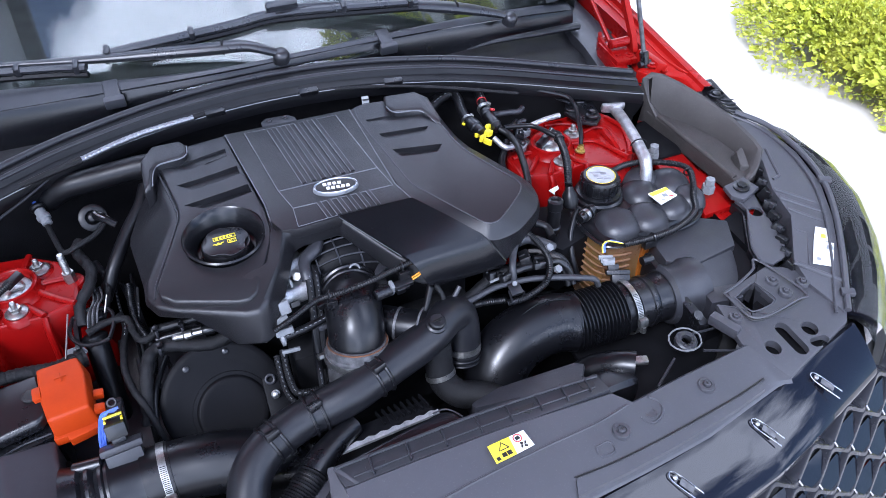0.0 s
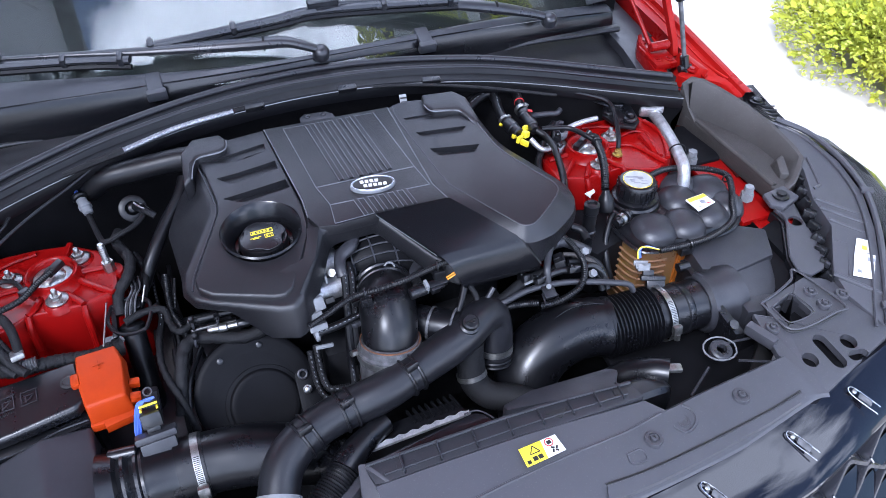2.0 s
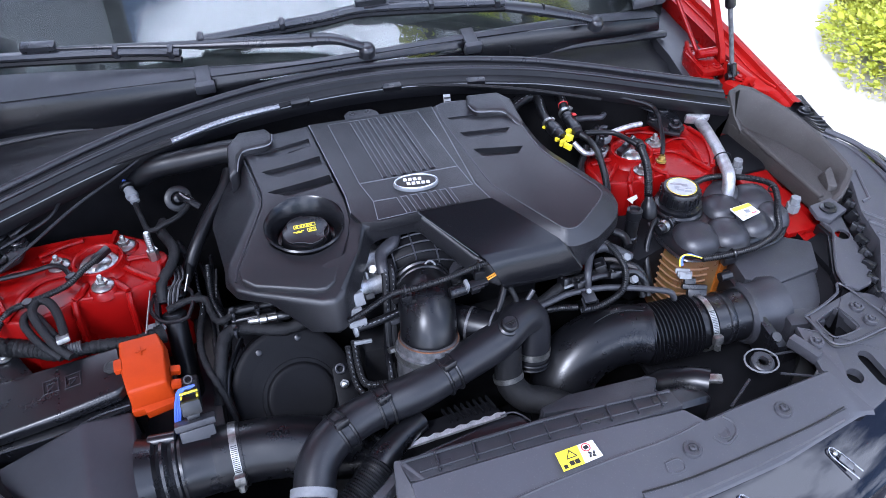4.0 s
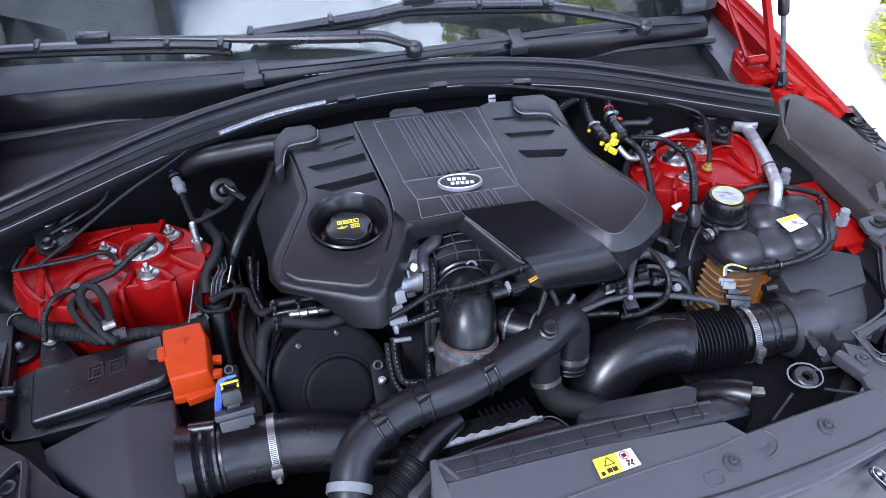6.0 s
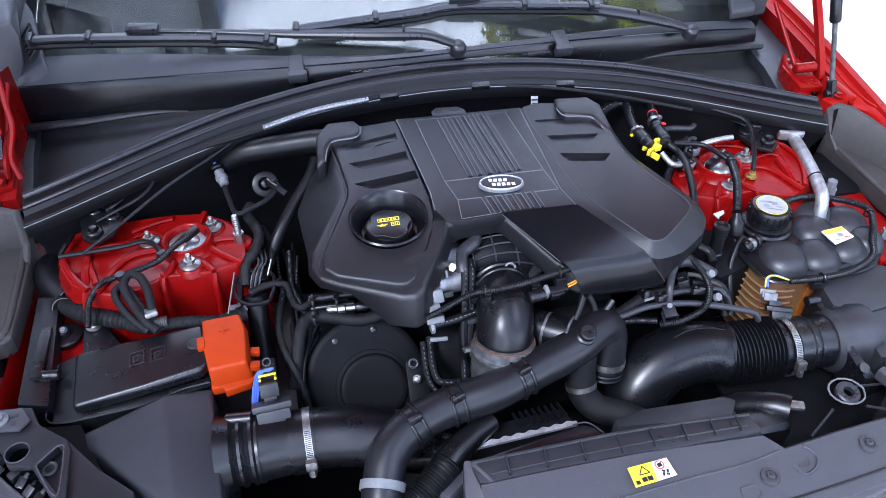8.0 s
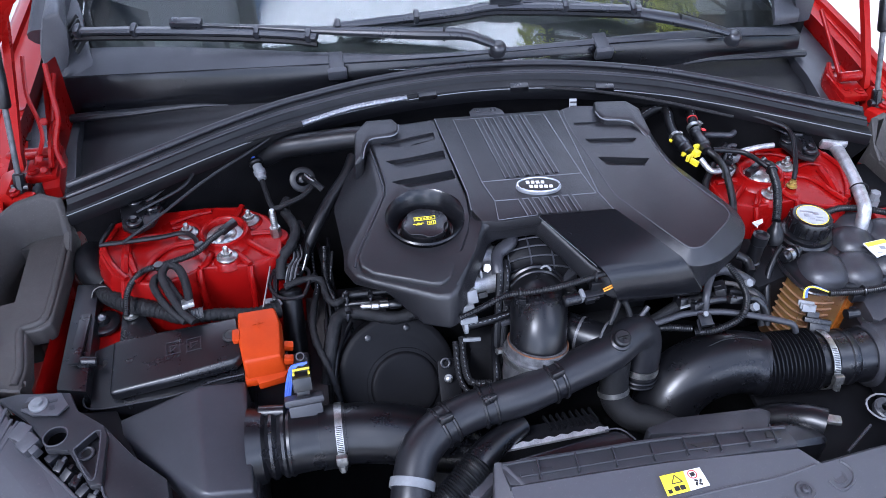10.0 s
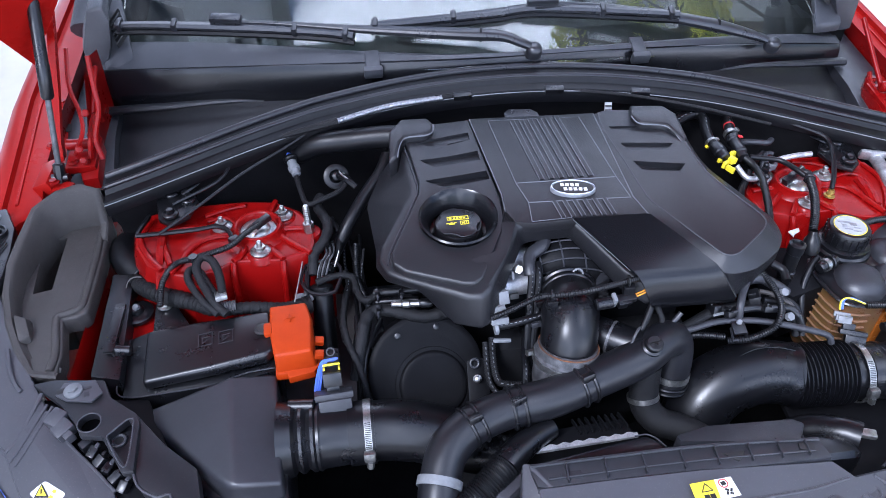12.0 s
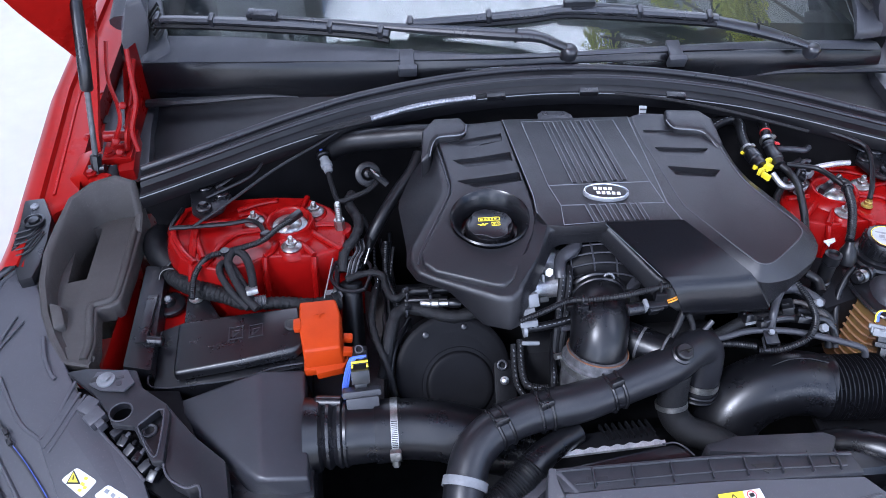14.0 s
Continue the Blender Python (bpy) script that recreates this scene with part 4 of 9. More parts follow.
# rounded corner caps at the back of the cover
for k, pts in enumerate(([(-0.220, 0.120, 1.058), (-0.198, 0.150, 1.062), (-0.153, 0.148, 1.062), (-0.145, 0.130, 1.062), (-0.148, 0.110, 1.061), (-0.160, 0.101, 1.060), (-0.194, 0.099, 1.059), (-0.205, 0.083, 1.056), (-0.211, 0.064, 1.046), (-0.226, 0.058, 1.040)],
                         [(0.200, 0.144, 1.061), (0.257, 0.137, 1.061), (0.273, 0.112, 1.059), (0.273, 0.050, 1.049), (0.263, 0.040, 1.046), (0.246, 0.080, 1.056), (0.203, 0.092, 1.058), (0.194, 0.114, 1.060)])):
    cc = part("corner_cap", prism(pts, 0.045, 0.006, 3), COVER, cover)
    # pale rod paints the highlight along the corner cap
    part("cap_edge", sweep([(x, y, z - 0.003) for x, y, z in (pts[3:9] if k == 0 else pts[4:8])], 0.0012, 6, 0.006), EDGE_LIGHT, cc, "painted highlight along the cap's edge")
part("rear_tab", join(prism([(-0.016, 0.150), (-0.014, 0.176), (-0.004, 0.186), (0.034, 0.182), (0.044, 0.170), (0.046, 0.150)], 0.003, 0.001, z=1.043), torus((0.000, 0.176, 1.0435), (0, 0, 1), 0.004, 0.0012, 14, 6), torus((0.028, 0.174, 1.0435), (0, 0, 1), 0.004, 0.0012, 14, 6)), PLASTIC_GREY, cover)

# ---------------------------------------------------------------- suspension towers
def squircle(cx, cy, rx, ry, z, n=28, power=2.8, tilt=0.0):
    out = []
    for i in range(n):
        t = 2 * math.pi * i / n
        c, s = math.cos(t), math.sin(t)
        k = (abs(c) ** power + abs(s) ** power) ** (-1 / power)
        out.append(V(cx + rx * c * k, cy + ry * s * k, z + tilt * s * k))
    return out


def tower(s, nuts):
    t = thing("suspension_tower", "red painted cast suspension tower with radial ribs and zinc nuts", "suspension tower", (s * 0.49, 0.01, 0.78), group="suspension towers")

    def shift(x):
        """The driver's side casting sits a little further out."""
        return 0.0 if s < 0 else 0.036 * min(1, max(0, (0.655 - x) / 0.14))
    deck = [(0.356, 0.028), (0.358, -0.028), (0.405, -0.047), (0.483, -0.042), (0.512, -0.060), (0.548, -0.068), (0.582, -0.058), (0.618, -0.032), (0.642, 0.012), (0.650, 0.058), (0.634, 0.094), (0.600, 0.108), (0.535, 0.111), (0.477, 0.112), (0.424, 0.104), (0.382, 0.074)]

    def outline(k, z):
        return [V(s * (0.50 + (x + shift(x) - 0.50) * k), 0.022 + (y - 0.022) * k, z) for x, y in deck]
    rings = [outline(1.30, 0.75), outline(1.16, 0.845), outline(1.10, 0.875), outline(1.05, 0.925), outline(1.0, 0.9405), outline(0.965, 0.9425), outline(0.94, 0.9415)]
    rings[0] = [V(p.x, max(p.y, -0.128), p.z) for p in rings[0]]
    bm = loft(rings)
    bmesh.ops.recalc_face_normals(bm, faces=bm.faces)
    part("casting", soften(bm, 0.006, 3, 22), RED, t, sharp=60)
    part("centre_ring", lathe((s * (0.447 + shift(0.45)), 0.025, 0.936), (0, 0, 1), [(0, 0.052), (0.008, 0.0425), (0.018, 0.039), (0.0225, 0.0385), (0.024, 0.036), (0.023, 0.0335), (0.020, 0.031), (0.004, 0.029)], 40, cap=False), RED, t, "raised ring round the damper opening")
    ribs = ([(0.414, 0.012), (0.388, -0.014), (0.362, -0.038)], [(0.415, 0.026), (0.392, 0.027), (0.366, 0.024)], [(0.464, -0.008), (0.474, -0.034), (0.483, -0.044)], [(0.432, -0.012), (0.412, -0.038), (0.405, -0.048)], [(0.435, 0.055), (0.428, 0.085), (0.423, 0.103)],
            [(0.482, 0.042), (0.505, 0.068), (0.535, 0.064)], [(0.488, 0.022), (0.530, 0.017), (0.553, -0.005), (0.566, -0.036), (0.578, -0.060)], [(0.540, 0.076), (0.505, 0.092), (0.474, 0.098)], [(0.533, 0.046), (0.575, 0.052), (0.602, 0.036), (0.594, 0.0), (0.580, -0.040)], [(0.592, -0.050), (0.616, -0.018), (0.638, 0.030), (0.628, 0.075)])
    for k, pts in enumerate(ribs):
        part("rib", sweep([(s * (x + shift(x)), y, 0.9445) for x, y in pts], lambda u, q: 0.0052, 8, 0.008, flat=0.72), RED, t)
    for x, y in ((0.483 + shift(0.483), -0.044), (0.405 + shift(0.405), -0.049)):
        part("face_rib", sweep([(s * x, y, 0.942), (s * (x + 0.001), y - 0.010, 0.925), (s * (x + 0.002), y - 0.018, 0.88), (s * (x + 0.004), y - 0.034, 0.85)], 0.0052, 8, 0.008), RED, t)
    part("face_rib", sweep([(s * 0.602, 0.03, 0.945), (s * 0.600, -0.01, 0.943), (s * 0.598, -0.045, 0.930), (s * 0.602, -0.062, 0.90), (s * 0.606, -0.07, 0.86)], 0.0075, 8, 0.008), RED, t)
    part("foot_flare", hull([(s * 0.40, -0.070, 0.862), (s * 0.488, -0.066, 0.862), (s * 0.402, -0.108, 0.846), (s * 0.492, -0.104, 0.846), (s * 0.40, -0.11, 0.80), (s * 0.492, -0.106, 0.80), (s * 0.40, -0.06, 0.80), (s * 0.488, -0.06, 0.80)], 0.008, 3), RED, t)
    part("damper_top", lathe((s * (0.447 + shift(0.45)), 0.025, 0.945), (0, 0, 1), [(0, 0.029), (0.004, 0.029), (0.005, 0.020), (0.008, 0.017), (0.010, 0.012), (0.012, 0.004)], 32), STEEL, t, "bright damper top plate")
    for x, y, z in nuts:
        part("nut_pad", lathe((x, y, z - 0.012), (0, 0, 1), [(0, 0.024), (0.008, 0.021), (0.0105, 0.018)], 20), RED, t)
        nb = bolt("nut", (x, y, z), 0.0090, 0.010, t, STEEL, stud=0.010)
        part("flange", lathe((x, y, z - 0.001), (0, 0, 1), [(0, 0.0165), (0.002, 0.0165), (0.006, 0.0105)], 22), STEEL, nb)
    return t


left_tower = tower(-1, [(-0.507, 0.041, 0.948), (-0.409, 0.060, 0.946), (-0.441, -0.028, 0.948)])
right_tower = tower(1, [(0.538, 0.040, 0.952), (0.440, 0.062, 0.948), (0.478, -0.026, 0.948)])
tagged(right_tower, "red painted cast suspension tower beside the coolant tank")

stud = thing("threaded_stud", "zinc threaded stud with a long hex nut on the tower", "stud", (-0.365, 0.018, 0.942))
part("hex", hexa((-0.365, 0.018, 0.940), (0, 0, 1), 0.009, 0.020), STEEL, stud)
part("thread", lathe((-0.365, 0.018, 0.958), (0, 0, 1), [(0.002 * i, 0.0058 - 0.0008 * (i % 2)) for i in range(18)] + [(0.037, 0.004)], 12), STEEL, stud)
part("boss", lathe((-0.365, 0.018, 0.915), (0, 0, 1), [(0, 0.026), (0.018, 0.022), (0.026, 0.018)], 24), RED, left_tower)

# brace plate bolted over each tower
for s in (-1, 1):
    br = thing("brace_plate", "black steel brace plate bolted beside the suspension tower", "bracket", (s * 0.585, 0.09, 0.95), group="brace plates")
    part("plate", prism([(s * 0.622, 0.125, 0.972), (s * 0.575, 0.128, 0.974), (s * 0.545, 0.085, 0.973), (s * 0.556, 0.048, 0.970), (s * 0.585, 0.030, 0.968), (s * 0.606, 0.048, 0.968)], 0.008, 0.003), PLASTIC, br)
    part("arm", sweep([(s * 0.575, 0.105, 0.975), (s * 0.50, 0.155, 1.0), (s * 0.43, 0.195, 1.02)], 0.008, 8, 0.02, flat=0.4), PLASTIC, br)
    for x, y in ((0.592, 0.108), (0.562, 0.088), (0.586, 0.052)):
        b = part("bolt", lathe((s * x, y, 0.972), (0, 0, 1), [(0, 0.013), (0.004, 0.013), (0.006, 0.011), (0.0065, 0.0085), (0.003, 0.008), (0.003, 0.006), (0.012, 0.0055), (0.0125, 0.003)], 20), PLASTIC, br)

# thin lines from the plate up to the bulkhead
line = thing("bonnet_cable", "thin black bonnet release cable along the bulkhead", "cable", (-0.5, 0.1, 0.97))
part("sheath", sweep([(-0.598, 0.005, 0.972), (-0.545, 0.045, 0.985), (-0.47, 0.105, 1.005), (-0.40, 0.15, 1.02), (-0.335, 0.185, 1.04)], 0.0026, 6, 0.02), RUBBER, line)
line = thing("brake_line", "thin black line looping to the bulkhead seal", "cable", (-0.5, 0.1, 0.97))
part("pipe", sweep([(-0.585, 0.075, 0.976), (-0.51, 0.105, 0.995), (-0.485, 0.145, 1.008), (-0.435, 0.195, 1.028), (-0.39, 0.205, 1.04), (-0.33, 0.205, 1.048)], 0.0030, 6, 0.015), RUBBER, line)

# foil sleeve and cable along the seal
sleeve = thing("foil_sleeve", "bright crinkled foil heat sleeve on a cable below the bonnet seal", "heat sleeve", (-0.2, 0.19, 1.05))
A, B = V(-0.312, 0.166, 1.054), V(-0.120, 0.212, 1.060)
mid = A.lerp(B, 0.5) + V(0, 0.006, 0.003)
part("sleeve", sweep([A, mid, B], lambda u, q: 0.0050 + 0.0002 * math.sin(q * 900) + 0.0002 * math.sin(q * 2300), 12, 0.0012), FOIL, sleeve)
part("cable_end", sweep([(-0.40, 0.150, 1.044), (-0.355, 0.157, 1.050), A, A + V(0.01, 0.003, 0)], lambda u, q: 0.0045 + 0.003 * u, 8, 0.008), TAPE, sleeve)
part("cable_run", sweep([B - V(0.01, 0, 0), (-0.088, 0.222, 1.058), (-0.05, 0.224, 1.056), (0.05, 0.222, 1.056), (0.12, 0.214, 1.055), (0.22, 0.192, 1.050), (0.33, 0.155, 1.04), (0.46, 0.12, 1.015)], lambda u, q: 0.0062 - 0.003 * min(1, q / 0.05), 8, 0.015), TAPE, sleeve)
for x in (-0.082, 0.085, 0.24):
    part("holder", box((x, bow(x) - 0.045, 1.058 - 0.12 * x * x), (0.034, 0.014, 0.010), (10, 0, -12 * x * 4), 0.002), PLASTIC, sleeve)

tag = thing("paper_tag", "small white paper tag printed with unreadable marks", "tag", (0.183, 0.20, 1.02))
part("tag_sheet", box((0.183, 0.197, 1.026), (0.013, 0.0015, 0.017), (-30, 0, -8), 0.0005), PRINT, tag)
for k in range(2):
    part("mark", box((0.183, 0.1958 - 0.003 * k, 1.029 - 0.007 * k), (0.012, 0.0008, 0.003), (-30, 0, -8), 0), INK_GAP, tag)

# dark hose running from the bulkhead into the cover
breather = thing("breather_hose", "soft black breather hose behind the engine cover", "hose", (-0.28, 0.16, 1.0))
part("hose", sweep([(-0.38, 0.185, 0.985), (-0.345, 0.172, 1.008), (-0.29, 0.162, 1.018), (-0.225, 0.150, 1.028), (-0.185, 0.14, 1.03)], 0.020, 14, 0.012), RUBBER, breather)
part("lower_hose", sweep([(-0.225, 0.135, 1.0), (-0.24, 0.105, 0.985), (-0.27, 0.07, 0.965), (-0.30, 0.03, 0.94), (-0.33, 0.0, 0.90)], 0.011, 12, 0.012), RUBBER, breather)

# white sensor plug and the grommet beside it
plug = thing("sensor_plug", "white sensor plug with a blue tip on the bulkhead", "plug", (-0.385, 0.14, 0.96))
part("plug_body", lathe((-0.392, 0.160, 0.986), (0.25, -0.8, -0.35), [(0, 0.006), (0.002, 0.0085), (0.012, 0.0085), (0.013, 0.0105), (0.020, 0.0105), (0.022, 0.008), (0.030, 0.008), (0.032, 0.005)], 16), PALE, plug)
part("collar", lathe((-0.3945, 0.166, 0.990), (0.25, -0.8, -0.35), [(0, 0.011), (0.005, 0.0125), (0.008, 0.011)], 16), RUBBER, plug)
part("tip", rod((-0.400, 0.182, 0.999), (-0.395, 0.166, 0.992), 0.0035, n=8), BLUE_WIRE, plug)
part("lead", sweep([(-0.384, 0.128, 0.974), (-0.378, 0.10, 0.968), (-0.366, 0.06, 0.965), (-0.345, 0.062, 0.97), (-0.318, 0.075, 0.972), (-0.300, 0.095, 0.976), (-0.300, 0.112, 0.982)], 0.0045, 8, 0.01), TAPE, plug)
grom = thing("grommet", "black rubber grommet with a hose clip on the bulkhead", "grommet", (-0.315, 0.12, 0.97))
part("disc", lathe((-0.316, 0.122, 0.972), (0.1, -0.75, 0.65), [(0, 0.022), (0.006, 0.022), (0.008, 0.018), (0.008, 0.012), (0.004, 0.010), (0.014, 0.007), (0.016, 0.003)], 24), RUBBER, grom)
part("clip", torus((-0.300, 0.104, 0.986), (0.6, 0.3, 0.6), 0.013, 0.0018, 20, 6), STEEL, grom)
part("stalk", sweep([(-0.312, 0.114, 0.98), (-0.298, 0.095, 0.985), (-0.283, 0.085, 0.975)], 0.006, 8, 0.01), RUBBER, grom)

# cables on the tower
c = thing("sensor_cable", "thin black sensor cable clipped across the red tower", "cable", (-0.55, 0.02, 0.94))
part("cable", sweep([(-0.628, 0.075, 0.955), (-0.636, 0.022, 0.962), (-0.625, 0.018, 0.962), (-0.547, 0.018, 0.964), (-0.511, 0.022, 0.965), (-0.492, 0.008, 0.966), (-0.483, -0.010, 0.962)], 0.0040, 8, 0.008), RUBBER, c)
part("connector", box((-0.481, -0.012, 0.962), (0.016, 0.012, 0.010), (0, 0, 40), 0.002), PLASTIC, c)
c = thing("damper_cable", "black conduit from the damper top down past the tower", "cable", (-0.55, -0.04, 0.93))
part("cable", conduit([(-0.440, 0.012, 0.972), (-0.462, -0.008, 0.970), (-0.488, -0.032, 0.965), (-0.539, -0.043, 0.958), (-0.570, -0.045, 0.950), (-0.588, -0.072, 0.94), (-0.592, -0.105, 0.92)], 0.0052), RUBBER, c)
part("connector", box((-0.437, 0.016, 0.972), (0.030, 0.012, 0.010), (0, -12, 36), 0.002), PLASTIC, c)
part("clip", lathe((-0.541, -0.046, 0.938), (0, 0, 1), [(0, 0.011), (0.003, 0.011), (0.004, 0.004), (0.016, 0.004), (0.018, 0.007), (0.026, 0.007)], 14), PLASTIC, c)

# big open hose, taped harness and its loops
h = thing("intake_hose_stub", "wide black rubber hose stub with an open end", "hose", (-0.68, 0.05, 0.87))
part("hose", sweep([(-0.680, 0.115, 0.868), (-0.686, 0.078, 0.882), (-0.672, 0.042, 0.885), (-0.645, 0.012, 0.877)], 0.027, 18, 0.01, cap=False), RUBBER, h)
part("inside", sweep([(-0.686, 0.078, 0.882), (-0.672, 0.042, 0.885), (-0.646, 0.013, 0.8775)], 0.0235, 18, 0.01, cap=False), INK_GAP, h)
part("rim", torus((-0.645, 0.012, 0.877), (0.62, -0.68, -0.18), 0.0253, 0.0028, 24, 8), RUBBER, h)
h = thing("taped_harness", "thick wiring harness wrapped in black cloth tape", "harness", (-0.5, -0.1, 0.89))
part("trunk", sweep([(-0.668, 0.01, 0.88), (-0.633, -0.030, 0.893), (-0.596, -0.062, 0.902), (-0.544, -0.092, 0.908), (-0.510, -0.115, 0.912), (-0.455, -0.114, 0.908), (-0.405, -0.115, 0.898), (-0.37, -0.10, 0.89)], lambda u, q: 0.0125 + 0.003 * math.sin(u * 7) + 0.0008 * math.sin(q * 700), 14, 0.004), TAPE, h)
part("loop", sweep([(-0.488, -0.140, 0.925), (-0.508, -0.120, 0.935), (-0.530, -0.080, 0.948), (-0.536, -0.058, 0.955), (-0.528, -0.042, 0.957), (-0.513, -0.050, 0.955), (-0.501, -0.077, 0.948), (-0.494, -0.115, 0.934)], 0.0066, 10, 0.005), TAPE, h)
part("loop", sweep([(-0.502, -0.135, 0.922), (-0.527, -0.112, 0.934), (-0.548, -0.078, 0.944), (-0.548, -0.060, 0.947), (-0.536, -0.058, 0.946), (-0.519, -0.085, 0.940), (-0.504, -0.108, 0.930)], 0.0058, 10, 0.005), TAPE, h)
part("crimp", box((-0.497, -0.112, 0.938), (0.018, 0.024, 0.008), (-20, 0, 15), 0.002), STEEL, h, "bright crimped terminal")
part("ribbed_end", conduit([(-0.52, -0.107, 0.921), (-0.498, -0.118, 0.921), (-0.478, -0.116, 0.919)], 0.009, 0.004), DULL, h)

# small fittings on the inner wing
f = thing("inertia_cap", "round black cap with a clear knob on the red inner wing", "cap", (-0.645, -0.065, 0.87))
part("disc", lathe((-0.645, -0.066, 0.868), (0, 0, 1), [(0, 0.026), (0.006, 0.026), (0.009, 0.022), (0.009, 0.012), (0.016, 0.010), (0.018, 0.006)], 28), PLASTIC, f)
part("knob", lathe((-0.643, -0.068, 0.886), (0.3, -0.5, 1), [(0, 0.006), (0.004, 0.0055), (0.007, 0.003)], 10), PALE, f)
part("wire_loop", sweep([(-0.662, -0.05, 0.88), (-0.66, -0.022, 0.90), (-0.64, -0.018, 0.905), (-0.622, -0.035, 0.895)], 0.0016, 6, 0.006), RUBBER, f)
f = thing("mount_bracket", "black steel bracket held by a zinc bolt", "bracket", (-0.59, -0.085, 0.87))
part("plate", prism([(-0.615, -0.058, 0.884), (-0.588, -0.056, 0.886), (-0.552, -0.118, 0.884), (-0.560, -0.135, 0.878), (-0.612, -0.128, 0.876)], 0.03, 0.004), PLASTIC, f)
bolt("bolt", (-0.598, -0.068, 0.886), 0.0075, 0.007, f)
f = thing("side_rail", "long black plastic rail beside the fuse box", "rail", (-0.665, -0.1, 0.87))
part("rail", prism([(-0.690, 0.005, 0.898), (-0.655, 0.0, 0.896), (-0.640, -0.215, 0.888), (-0.684, -0.205, 0.890)], 0.10, 0.006), PLASTIC, f)
part("lug", rod((-0.660, -0.160, 0.893), (-0.632, -0.162, 0.890), 0.008, n=12, bevel=0.002), PLASTIC, f)
part("lug", box((-0.662, -0.12, 0.898), (0.016, 0.10, 0.006), bevel=0.002), PLASTIC, f)

# fuse box with the orange terminal cover
fuse = thing("fuse_box", "black plastic fuse box with a sloping lid and embossed symbols", "fuse box", (-0.52, -0.18, 0.76))
part("base", prism([(-0.650, -0.128, 0.876), (-0.600, -0.116, 0.886), (-0.424, -0.112, 0.896), (-0.416, -0.222, 0.884), (-0.500, -0.236, 0.878), (-0.640, -0.232, 0.866)], 0.10, 0.005), PLASTIC, fuse)
lidp = part("lid", prism([(-0.612, -0.134, 0.900), (-0.428, -0.130, 0.917), (-0.418, -0.205, 0.915), (-0.428, -0.215, 0.911), (-0.510, -0.224, 0.904), (-0.606, -0.228, 0.892)], 0.02, 0.007, 3), PLASTIC, fuse)
part("rim", sweep([(-0.642, -0.132, 0.880), (-0.645, -0.18, 0.875), (-0.642, -0.230, 0.870), (-0.56, -0.236, 0.876), (-0.50, -0.233, 0.882), (-0.46, -0.225, 0.888), (-0.42, -0.222, 0.89)], 0.0013, 6, 0.01), PLASTIC_GREY, fuse)
part("thumb_hollow", lathe((-0.436, -0.168, 0.9155), (0, 0, 1), [(0, 0.012), (0.002, 0.012), (0.003, 0.009), (0.0012, 0.006)], 20), INK_GAP, fuse)
for x in (-0.520, -0.490):
    c = V(x, -0.170, 0.9075 + 0.085 * (x + 0.516))
    fx = part("symbol", join(*[box(c + V(a, b, 0.0008 + 0.085 * a), d, (0, -5, 6), 0) for a, b, d in ((0, 0.012, (0.021, 0.0010, 0.0012)), (0, -0.012, (0.021, 0.0010, 0.0012)), (-0.010, 0, (0.0010, 0.024, 0.0012)), (0.010, 0, (0.0010, 0.024, 0.0012)))]), PLASTIC_GREY, fuse, "embossed symbol outline")
    part("symbol_line", join(*[box(c + V(a, b, 0.0008 + 0.085 * a), d, (0, -5, 6 + w), 0) for a, b, d, w in ((0, 0.004, (0.012, 0.0010, 0.0012), 0), (0.001, -0.003, (0.010, 0.0010, 0.0012), 40), (-0.004, -0.003, (0.0010, 0.011, 0.0012), 0))]), PLASTIC_GREY, fx)
orange = thing("terminal_cover", "bright orange plastic cover over the positive terminal", "terminal cover", (-0.39, -0.18, 0.85))
part("hood", hull([(-0.426, -0.132, 0.926), (-0.372, -0.129, 0.926), (-0.364, -0.160, 0.925), (-0.363, -0.222, 0.921), (-0.416, -0.226, 0.920), (-0.424, -0.185, 0.923), (-0.426, -0.130, 0.880), (-0.366, -0.126, 0.880), (-0.358, -0.226, 0.886), (-0.416, -0.232, 0.886)], 0.005, 3), ORANGE, orange)
part("skirt", prism([(-0.419, -0.205, 0.892), (-0.418, -0.2345, 0.888), (-0.401, -0.234, 0.888), (-0.399, -0.2415, 0.887), (-0.362, -0.234, 0.887), (-0.355, -0.222, 0.888), (-0.354, -0.200, 0.890)], 0.014, 0.002), ORANGE, orange)
part("side_tab", box((-0.4265, -0.175, 0.920), (0.012, 0.022, 0.010), (0, -6, 4), 0.003), ORANGE, orange)
for y in (-0.180, -0.206):
    part("hinge_tab", box((-0.354, y - 0.010, 0.902), (0.014, 0.012, 0.010), (0, 10, 0), 0.002), ORANGE, orange)
part("plus_mark", join(box((-0.395, -0.160, 0.9262), (0.016, 0.002, 0.001), (0, 0, 8), 0.0003), box((-0.395, -0.160, 0.9262), (0.002, 0.016, 0.001), (0, 0, 8), 0.0003)), ORANGE, orange)

